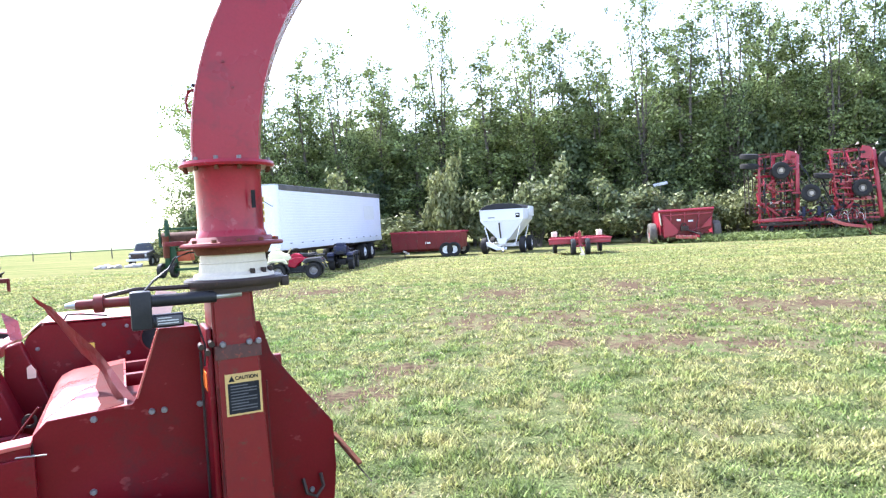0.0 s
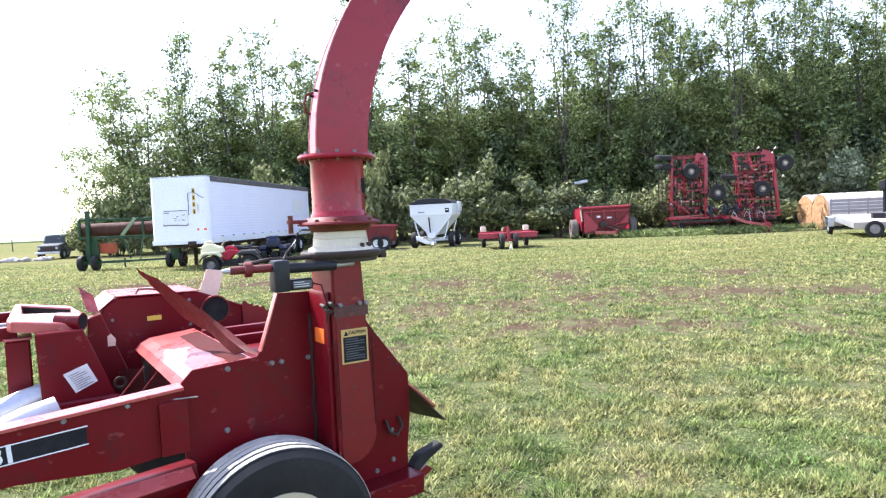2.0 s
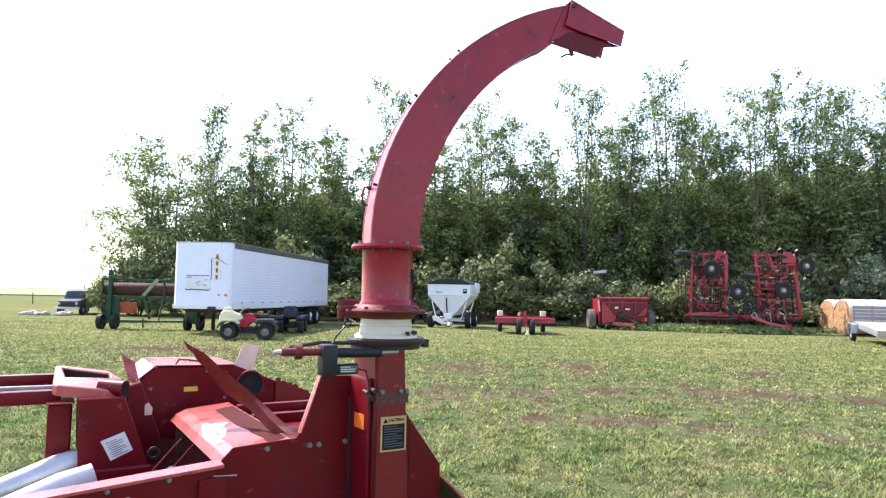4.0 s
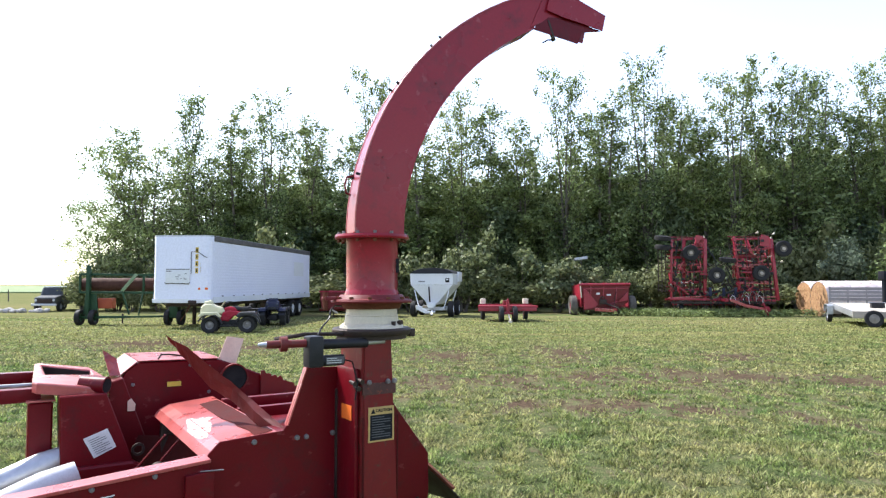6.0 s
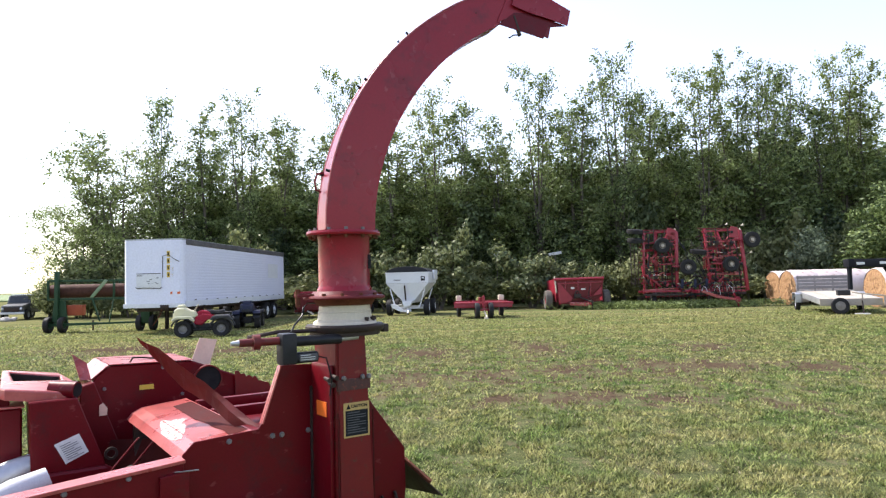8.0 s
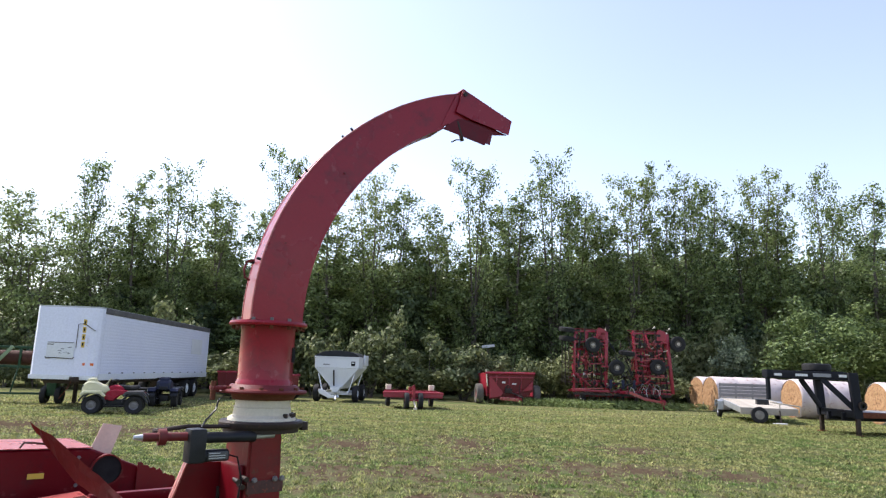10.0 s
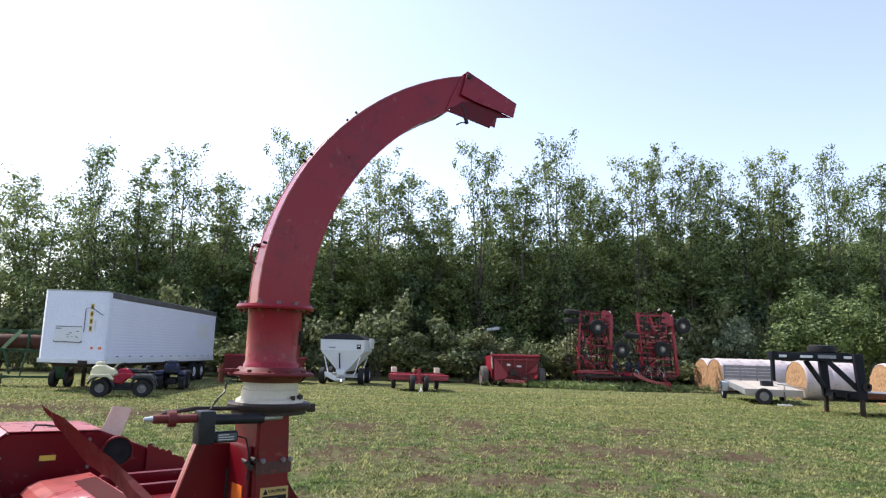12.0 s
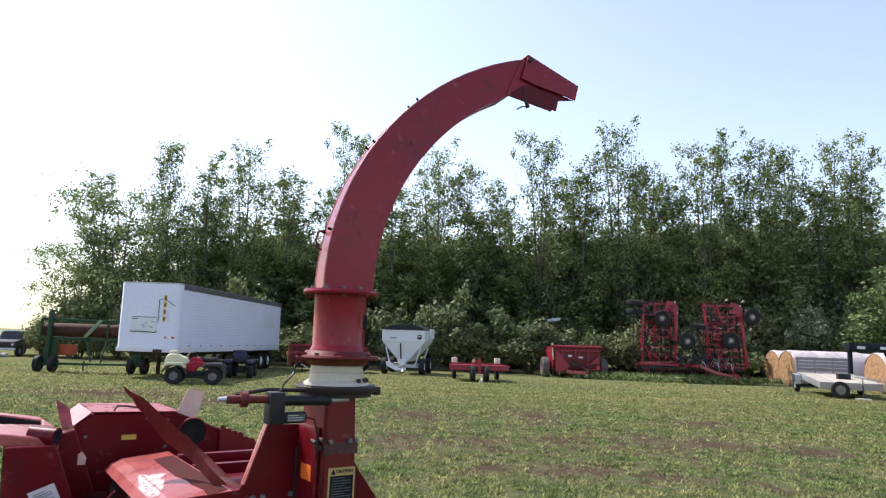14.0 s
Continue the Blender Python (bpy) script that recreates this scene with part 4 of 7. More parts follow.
    # Dark colour here stands for the shade inside the feed opening.
    part("feed_wall", box(-0.74, -0.52, 1.38, 1.45, 0.5, 1.12, 0.004), DARK_STEEL, h)
    hood = part("hood", prism([(-0.765, 1.128), (-0.735, 1.165), (-0.68, 1.19), (-0.42, 1.215), (-0.42, 1.205), (-0.68, 1.18), (-0.73, 1.155), (-0.757, 1.122)], "y", 0.262, 1.50), RED_TOP, h, "glossy red hood with sun glare in its colour")
    part("blower_side", prism([(-0.385, 1.14), (0.22, 1.16), (0.41, 1.0), (0.41, 0.5), (-0.385, 0.5)], "y", 0.55, 0.56), RED, h)
    up = [(-0.797, 1.0, 1.644), (-0.708, 0.9, 1.585), (-0.60, 0.73, 1.47), (-0.508, 0.6, 1.383), (-0.378, 0.25, 1.217)]
    down = [(-0.785, 1.0, 1.62), (-0.714, 0.97, 1.526), (-0.61, 0.85, 1.375), (-0.517, 0.65, 1.30), (-0.459, 0.42, 1.215)]
    # torn and crumpled: a ragged edge on both sides and creases across
    def course(points, n, seed):
        pts, out, jag = [Vector(p) for p in points], [], random.Random(seed)
        for k in range(n + 1):
            q = k / n * (len(pts) - 1)
            s = min(int(q), len(pts) - 2)
            out.append(pts[s].lerp(pts[s + 1], q - s) + Vector((jag.uniform(-1, 1), jag.uniform(-1, 1), jag.uniform(-1, 1))) * 0.0035)
        return out
    f = bmesh.new()
    rows = [[f.verts.new(p), f.verts.new(p.lerp(q, 0.45) + Vector((0.004 * (-1) ** (k // 3) - 0.012, 0, 0.018))), f.verts.new(q)] for k, (p, q) in enumerate(zip(course(up, 17, 3), course(down, 17, 4)))]
    for r0, r1 in zip(rows, rows[1:]):
        for n in (0, 1):
            f.faces.new((r0[n], r1[n], r1[n + 1], r0[n + 1]))
    bmesh.ops.solidify(f, geom=f.faces[:], thickness=0.006)
    part("raised_flap", f, FLAP, h, "raised pinkish worn flap")
    top = lambda x: 1.19 + 0.096 * (x + 0.68) if x > -0.68 else 1.165 + 0.4545 * (x + 0.735)
    for name, edge, mat, label, lift in (("bare_patch", [(-0.678, 0.52), (-0.655, 0.58), (-0.622, 0.70), (-0.61, 0.80), (-0.575, 0.87), (-0.61, 0.92), (-0.65, 0.905), (-0.678, 0.97)], FLAKED, "whitish patch of flaked paint, brightened for sun glare", 0.0015),
                                         ("bare_patch", [(-0.734, 0.60), (-0.722, 0.50), (-0.70, 0.47), (-0.682, 0.52), (-0.682, 0.97), (-0.70, 0.93), (-0.712, 0.84), (-0.732, 0.74)], FLAKED, "whitish patch of flaked paint, brightened for sun glare", 0.0015),
                                         ("worn_strip", [(-0.545, 1.30), (-0.43, 1.34), (-0.43, 0.31), (-0.53, 0.275), (-0.518, 0.40), (-0.535, 0.55), (-0.528, 0.62), (-0.55, 0.80)], RUST_RED, "dull brownish strip of worn paint", 0.002)):
        sheet = bmesh.new()
        sheet.faces.new([sheet.verts.new((x, v, top(x) + lift)) for x, v in edge])
        bmesh.ops.recalc_face_normals(sheet, faces=sheet.faces[:])
        bmesh.ops.solidify(sheet, geom=sheet.faces[:], thickness=0.001)
        part(name, sheet, mat, hood, label)
    for v, z in ((0.92, 1.195), (1.25, 1.20)):
        part("cross_rail", box(-0.42, 0.34, v, v + 0.05, z - 0.03, z + 0.03, 0.006), RED, h)
    part("rail_end", box(0.20, 0.26, 0.26, 1.6, 1.08, 1.16, 0.006), RED, h)
    # header housing on the far side
    out = [(-0.92, 0.55), (-0.925, 1.34), (-0.90, 1.385), (-0.83, 1.435), (-0.33, 1.425), (-0.05, 1.31), (0.21, 1.19), (0.24, 0.95), (0.24, 0.55)]
    hd = part("header_housing", prism(out, "y", 1.68, 2.25, 0.008), RED, h)
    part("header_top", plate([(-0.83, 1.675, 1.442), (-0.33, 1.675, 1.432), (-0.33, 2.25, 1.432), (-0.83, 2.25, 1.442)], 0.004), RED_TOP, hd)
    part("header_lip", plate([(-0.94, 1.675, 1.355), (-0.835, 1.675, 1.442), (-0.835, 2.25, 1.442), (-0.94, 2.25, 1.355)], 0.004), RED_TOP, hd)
    # Dark disc in place of a hole; the shade inside is its colour.
    part("drive_opening", rod((-0.24, 1.672, 1.30), (-0.24, 1.66, 1.30), 0.085, None, 24), INK, hd)
    part("opening_collar", lathe([(0.085, -0.02), (0.094, -0.02), (0.094, 0.02), (0.085, 0.02)], 24, pose(-0.24, 1.668, 1.30, 90, 0, 0)), RED_OLD, hd)
    part("yellow_decal", box(-0.66, -0.575, 1.671, 1.6745, 1.272, 1.302), YELLOW, hd)
    for u, z in ((-0.40, 1.38), (-0.40, 1.22), (-0.86, 1.3), (-0.52, 1.40)):
        bolt(hd, "bolt", (u, 1.675, z), 0.011)
    part("cream_plate", plate([(-0.285, 1.93, 1.385), (-0.16, 1.93, 1.345), (-0.095, 1.95, 1.535), (-0.215, 1.95, 1.555)], 0.006), PALE_SHEET, h, "bare cream coloured plate sticking up")
    # ragged tin along the back edge, torn in uneven steps
    tear = random.Random(9)
    edge, x, z = [(-0.06, 1.25)], -0.06, 1.335
    while x < 0.30:
        edge += [(x, z), (x + tear.uniform(0.012, 0.03), z + tear.uniform(-0.002, 0.012)), (x + tear.uniform(0.032, 0.045), z - tear.uniform(0.004, 0.012))]
        x, z = edge[-1][0] + tear.uniform(0.0, 0.008), z - tear.uniform(0.012, 0.03)
    part("torn_edge", prism(edge + [(x, 1.10), (-0.06, 1.10)], "y", 1.655, 1.662), RED_OLD, hd, "torn ragged red sheet edge")
    part("pale_chip", prism([(-0.905, 1.16), (-0.865, 1.16), (-0.86, 1.20), (-0.885, 1.235), (-0.905, 1.22)], "y", 1.55, 1.556), PALE_SHEET, hd, "small pale bare corner")
    part("latch", tube([(-0.72, 1.66, 1.45), (-0.70, 1.66, 1.48), (-0.64, 1.67, 1.475), (-0.50, 1.69, 1.45)], 0.006, 6), DARK_STEEL, hd)
    part("feed_floor", plate([(-0.92, 1.66, 1.0), (-0.40, 1.0, 1.06), (-0.40, 0.9, 0.75), (-0.92, 1.5, 0.7)], 0.006), RUST_RED, h)
    for k in range(2):
        part("spring_rod", rod((-0.80 + 0.1 * k, 0.95, 1.12), (-0.95 + 0.1 * k, 1.0, 0.93), 0.0055, None, 8), RED_OLD, h)
    # feed roll post with decal, arm box and tube
    post = part("feed_post", prism([(-1.28, 1.318), (-1.05, 1.318), (-0.91, 0.935), (-0.98, 0.86), (-1.265, 0.86)], "y", 1.27, 1.50, 0.006), RED, h)
    b = plate([(-1.163, 1.266, 1.081), (-1.044, 1.266, 1.125), (-0.996, 1.266, 1.020), (-1.107, 1.266, 0.970)], 0.003)
    pd = part("information_decal", b, PAPER, post, "white instruction decal")
    decal_bars(pd, (-1.140, 1.262, 1.072), (0.088, 0, 0.033), (0.045, 0, -0.086), 8, GREY_PRINT, (0, -0.0012, 0))
    deck = [(-1.405, 1.42), (-1.385, 1.36), (-1.09, 1.33), (-1.04, 1.50), (-0.995, 2.0), (-1.03, 2.46), (-1.34, 2.50), (-1.365, 2.44)]
    # the box is open at its top, so both skins are filled round the opening
    mouth = [(-1.325, 1.80), (-1.065, 1.98), (-1.045, 2.28), (-1.325, 2.38)]
    b = bmesh.new()
    loops = [[[b.verts.new((u, v, z)) for u, v in line] for z in (-0.06, 0.0)] for line in (deck, mouth)]
    rings = [[b.edges.new((row[k], row[(k + 1) % len(row)])) for loop in loops for row in (loop[side],) for k in range(len(row))] for side in (0, 1)]
    for ring in rings:
        bmesh.ops.triangle_fill(b, edges=ring, use_beauty=True)
    for low, high in loops:
        for k in range(len(low)):
            j = (k + 1) % len(low)
            b.faces.new((low[k], low[j], high[j], high[k]))
    bmesh.ops.recalc_face_normals(b, faces=b.faces[:])
    b.edges.ensure_lookup_table()
    rim = [e for e in b.edges if len(e.link_faces) == 2 and e.calc_face_angle() > 0.9 and all(v.co.z > -0.01 for v in e.verts)]
    bmesh.ops.bevel(b, geom=rim, offset=0.012, segments=3, affect="EDGES", profile=0.5)
    for v in b.verts:
        v.co.z += 1.392 - 0.145 * (v.co.x + 1.39)
    arm = part("arm_box", b, RED_TOP, h, "red arm box with a slot, sun glare in its colour")
    # An added dark ring stands for the shade on the slot's walls.
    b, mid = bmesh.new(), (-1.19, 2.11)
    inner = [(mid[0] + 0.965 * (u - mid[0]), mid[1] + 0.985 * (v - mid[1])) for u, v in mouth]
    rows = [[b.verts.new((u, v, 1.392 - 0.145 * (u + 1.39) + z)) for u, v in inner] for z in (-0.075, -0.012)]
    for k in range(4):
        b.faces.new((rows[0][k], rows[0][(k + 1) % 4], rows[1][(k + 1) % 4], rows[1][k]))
    part("slot_lining", b, DARK_STEEL, arm, "added dark lining for the shade inside the slot")
    # The floor is coloured dark for the same shade.
    part("slot_floor", plate([(u, v, 1.325 - 0.145 * (u + 1.39)) for u, v in ((-1.36, 1.72), (-1.03, 1.88), (-1.02, 2.38), (-1.35, 2.44))], 0.004), DARK_STEEL, arm, "slot floor coloured dark for shade")
    part("tube_end", rod((-1.16, 1.42, 1.36), (-1.045, 1.335, 1.352), 0.050, None, 20), RED, arm)
    # The tube is closed here; the dark disc stands for its shaded inside.
    part("tube_mouth", rod((-1.045, 1.335, 1.352), (-1.0432, 1.3336, 1.3518), 0.040, None, 20), INK, arm)
    for v, z in ((1.50, 1.31), (2.1, 1.335)):
        part("tongue_tube", bar((-1.36, v, z), (-2.7, v - 0.1, z + 0.015), 0.075, 0.075, 0.008), RED, h)
    part("hydraulic_rod", rod((-1.36, 1.8, 1.322), (-2.7, 1.72, 1.345), 0.016, None, 10), STEEL, h)
    part("column_cap", box(-1.43, -1.29, 1.41, 1.63, 1.276, 1.286, 0.003), RED_TOP, h)
    part("drive_column", prism([(-1.42, 0.80), (-1.42, 1.275), (-1.30, 1.275), (-1.30, 0.80)], "y", 1.42, 1.62, 0.01), RED, h)
    part("hitch_frame", prism([(-1.06, 0.7), (-1.0, 1.34), (-0.93, 1.36), (-0.80, 1.0), (-0.80, 0.7)], "y", 1.56, 1.66, 0.006), RED, h)
    part("bent_bracket", plate([(-0.99, 1.70, 1.36), (-0.93, 1.70, 1.36), (-0.95, 1.74, 1.46), (-1.03, 1.74, 1.52)], 0.006), RED_TOP, h)
    part("post_skirt", prism([(-1.265, 0.935), (-0.91, 0.935), (-0.86, 0.90), (-0.90, 0.85), (-1.30, 0.85)], "y", 1.23, 1.30, 0.012), RED, h)
    part("front_twig", rod((-0.80, 0.17, 1.105), (-0.70, 0.165, 1.10), 0.003, None, 6), STEEL, h, "thin bare wire end")
    part("shaft_ring", lathe([(0.022, 0.0), (0.036, 0.0), (0.036, 0.012), (0.022, 0.012), (0.022, 0.0)], 18, pose(-0.88, 1.30, 0.985, 90, 0, 0)), DARK_STEEL, h)
    part("shaft_end", rod((-0.84, 0.86, 0.95), (-0.84, 0.93, 0.95), 0.04, None, 14), DARK_STEEL, h)
    # crop snouts
    for k, (v, z, mt) in enumerate(((1.05, 1.02, PAPER), (1.36, 1.05, ALU))):
        b = lathe([(0.0, 0.0), (0.03, 0.05), (0.065, 0.45), (0.078, 0.85), (0.06, 1.0), (0.0, 1.0)], 20, Matrix.LocRotScale((-2.15, v - 0.12, z - 0.36), (Vector((0.95, 0.12, 0.30))).to_track_quat("Z", "Y"), (0.8, 1.0, 1.0)))
        part("crop_snout", b, mt, h, "pale weathered sheet metal crop snout")
    # numbered side rail and lower frame
    rail = part("side_rail", prism([(-2.6, 0.80), (-2.6, 1.005), (-0.755, 1.14), (-0.755, 0.87), (-1.02, 0.835), (-1.4, 0.865)], "y", 0.20, 0.212, 0.002), RED, h)
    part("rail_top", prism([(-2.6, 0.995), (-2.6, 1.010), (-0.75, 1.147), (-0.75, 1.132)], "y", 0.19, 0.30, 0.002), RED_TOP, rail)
    part("rail_decal", plate([(-2.25, 0.1985, 0.895), (-1.14, 0.1985, 0.977), (-1.14, 0.1985, 1.051), (-2.25, 0.1985, 0.969)], 0.001), INK, rail, "black decal strip with a pale model number")
    b = plate([(-2.25, 0.1975, 0.892), (-1.135, 0.1975, 0.974), (-1.135, 0.1975, 0.979), (-2.25, 0.1975, 0.897)], 0.001)
    b = plate([(-2.25, 0.1975, 0.967), (-1.135, 0.1975, 1.049), (-1.135, 0.1975, 1.054), (-2.25, 0.1975, 0.972)], 0.001, b)
    part("decal_border", b, PAPER, rail)
    letters("881", 0.098, pose(-1.46, 0.1965, 0.990, 90, -4.2, 0), PAPER, rail, heavy=0.0035)
    for u in (-1.62, -1.22, -0.98):
        bolt(rail, "bolt", (u, 0.199, 1.087 + 0.073 * (u + 1.22)), 0.011)
    part("rail_gusset", prism([(-0.86, 0.86), (-0.74, 0.86), (-0.74, 1.10), (-0.86, 1.09)], "y", 0.17, 0.198, 0.002), RED, h)
    part("lower_frame", bar((-2.4, 0.18, 0.62), (-0.72, 0.20, 0.76), 0.10, 0.10, 0.008), RED, h)
    part("lower_step", plate([(-1.28, 0.02, 0.735), (-0.75, 0.06, 0.775), (-0.75, 0.14, 0.80), (-1.28, 0.13, 0.765)], 0.006), RED_TOP, h)
    part("lower_beam", bar((-2.4, 0.42, 0.52), (-0.72, 0.40, 0.60), 0.12, 0.16, 0.008), RED, h)
    part("rear_frame", prism([(-0.10, 0.36), (0.40, 0.40), (0.41, 0.50), (-0.10, 0.47)], "y", 0.10, 0.24, 0.004), RED, h)
    part("tail_tongue", prism([(0.40, 0.40), (0.52, 0.47), (0.56, 0.44), (0.42, 0.36)], "y", 0.26, 0.38, 0.004), RED_OLD, h)
    part("belly", box(-0.70, 0.36, 0.5, 1.3, 0.30, 0.45, 0.02), RED_OLD, h)
    # ribbed carrying wheel
    at = pose(-0.42, 0.02, 0.435, 90, 0, 0)
    r, w = 0.45, 0.30
    prof = [(0.23, -0.11), (0.33, -0.148), (0.395, -0.142), (0.420, -0.118)]
    for k in range(5):
        c = -0.092 + 0.046 * k
        prof += [(0.417, c - 0.019), (0.437 - 0.0012 * (k - 2) ** 2, c - 0.017), (0.437 - 0.0012 * (k - 2) ** 2, c + 0.017), (0.417, c + 0.019)]
    prof += [(0.420, 0.118), (0.395, 0.142), (0.33, 0.148), (0.23, 0.11)]
    tyre = part("ribbed_tyre", lathe(prof, 56, at), RUBBER, h, "black ribbed implement tyre with dusty tread in sunlit colour")
    b = None
    for k in range(5):
        c, rr = -0.092 + 0.046 * k, 0.4375 - 0.0012 * (k - 2) ** 2
        b = lathe([(rr - 0.003, c - 0.018), (rr, c - 0.017), (rr, c + 0.017), (rr - 0.003, c + 0.018)], 56, at, b)
    part("tread_ribs", b, RIB, tyre)
    part("rim", lathe([(0.225, -0.11), (0.235, 0.12), (0.20, 0.10), (0.18, 0.03), (0.08, 0.05), (0.06, 0.11), (0.0, 0.115)], 32, at), CREAM, tyre)
    part("axle", rod((-0.42, 0.0, 0.45), (-0.42, 2.2, 0.45), 0.045, None, 12), RED_OLD, h)
    far = part("far_tyre", lathe(prof, 32, pose(-0.42, 2.35, 0.45, 90, 0, 0)), RUBBER, h)
    return h


build_harvester()


# ---- the yard: things along the shelter belt ----
def build_semi_trailer():
    t = thing("semi_trailer", pose(-12.07, 28.0, 0, 0, 0, -3.8), "long white van semi trailer with dark top rail, parked without tractor", "trailer")
    L, W = 14.8, 1.31
    out = [(-W, L), (-W, 0.12), (-W + 0.12, 0.0), (W - 0.35, 0.0), (W - 0.12, 0.06), (W - 0.03, 0.18), (W, 0.36), (W, L)]
    body = part("body", prism(out, "z", 1.30, 4.04), TRAILER_WHITE, t)
    part("roof", prism([(x * 1.0, y) for x, y in out], "z", 4.042, 4.10), ALU, t)
    for side in (-1, 1):
        x0, x1 = (W + 0.002, W + 0.03) if side > 0 else (-W - 0.03, -W - 0.002)
        part("top_rail", box(x0, x1, 0.36, L, 3.84, 4.08, 0.005), RAIL_GREY, t, "dark grey top rail")
        part("bottom_rail", box(x0, x1, 0.30, L, 1.12, 1.38, 0.006), WHITE, t)
        for k in range(18):
            z = 1.39 + 0.1335 * k
            part("side_strip", box(x0, x1 - 0.014 * side if side > 0 else x1, 0.37, L - 0.05, z, z + 0.118, 0.006), TRAILER_WHITE, body)
        for k in range(11):
            part("marker_light", box(x0 - 0.004, x1 + 0.004, 1.2 + 1.25 * k, 1.38 + 1.25 * k, 1.39, 1.43, 0.004), DARK_STEEL, t)
    part("faded_patch", box(W + 0.0305, W + 0.034, 11.5, 13.4, 2.45, 3.3), WHITE, t, "faint greyish square on the side")
    part("front_sill", box(-W, W, -0.02, 0.3, 1.12, 1.30, 0.01), WHITE, t)
    part("front_panel", box(-0.75, 0.42, -0.006, -0.002, 1.55, 3.85), TRAILER_WHITE, t)
    plate_ob = part("name_plate", box(-0.72, 0.38, -0.024, -0.0065, 1.98, 2.60, 0.006), WHITE, t, "white plate with a faded dark mark")
    b = box(-0.70, 0.36, -0.036, -0.0245, 2.585, 2.615)
    b = box(-0.70, -0.45, -0.036, -0.0245, 2.50, 2.535, 0, b)
    part("upper_lip", b, RAIL_GREY, plate_ob)
    part("lower_lip", tube([(-0.74, -0.03, 2.02), (-0.70, -0.034, 1.96), (-0.40, -0.034, 1.985), (0.10, -0.034, 1.965), (0.36, -0.034, 1.95), (0.40, -0.03, 2.03)], 0.016, 6), DARK_STEEL, plate_ob, "dark bent edge")
    scrape = random.Random(4)
    for k in range(9):
        x, z = scrape.uniform(-0.3, 0.2), scrape.uniform(2.12, 2.45)
        part("faded_mark", box(x, x + scrape.uniform(0.04, 0.16), -0.0265, -0.0245, z, z + scrape.uniform(0.015, 0.04)), GREY_PRINT, plate_ob)
    for k in range(4):
        sq = part("yellow_square", box(0.63, 0.76, -0.012, -0.001, 2.42 + 0.30 * k, 2.66 + 0.30 * k), YELLOW, t, "yellow square with a dark sign")
        part("sign_bar", box(0.665, 0.725, -0.016, -0.0125, 2.48 + 0.30 * k, 2.60 + 0.30 * k), INK, sq)
    part("yellow_strip", box(0.84, 0.90, 0.0, 0.012, 2.45, 2.86), YELLOW, t)
    part("orange_strip", prism([(0.78, 0.0), (1.19, 0.06), (1.19, 0.045), (0.78, -0.012)], "z", 1.70, 1.80), ORANGE, t)
    part("air_line", tube([(0.45, -0.03, 2.4), (0.45, -0.04, 3.35), (0.7, -0.04, 3.4), (0.95, -0.03, 3.22), (1.15, 0.02, 3.1)], 0.014, 6), DARK_STEEL, t)
    part("coupling_box", box(0.35, 0.72, -0.08, 0.12, 1.06, 1.24, 0.02), DARK_STEEL, t)
    part("hose", tube([(0.45, -0.05, 1.1), (0.35, -0.08, 0.8), (0.1, -0.05, 0.45), (0.0, 0.0, 0.35)], 0.02, 6), RUST, t)
    part("underframe", box(-0.9, 0.9, 0.4, L - 0.1, 0.95, 1.12, 0.01), DARK_STEEL, t)
    part("bogie", box(-0.55, 0.55, 10.9, 14.0, 0.55, 0.95, 0.02), DARK_STEEL, t)
    for x in (-0.85, 0.85):
        part("landing_leg", box(x - 0.07, x + 0.07, 3.0, 3.14, 0.02, 1.0, 0.01), DARK_STEEL, t)
        part("sand_shoe", box(x - 0.16, x + 0.16, 2.92, 3.22, 0.0, 0.03, 0.006), DARK_STEEL, t)
        for y in (11.6, 12.9):
            side = 1 if x > 0 else -1
            ty = wheel(t, "tyre", (x + 0.22 * side, y, 0.51), 0.51, 0.5, "x", WHITE)
            part("hub_disc", lathe([(0.27, 0.0), (0.26, 0.03), (0.20, 0.015), (0.13, 0.02), (0.11, 0.09), (0.0, 0.10), (0.0, 0.0)], 24, pose(x + 0.38 * side, y, 0.51, 0, 90 * side, 0)), WHITE, ty, "white wheel disc")
    part("rear_bumper", box(-1.1, 1.1, L - 0.08, L, 0.5, 0.62, 0.01), DARK_STEEL, t)
    for x in (-0.7, 0.7):
        part("bumper_post", box(x - 0.05, x + 0.05, L - 0.09, L - 0.01, 0.6, 1.0), DARK_STEEL, t)


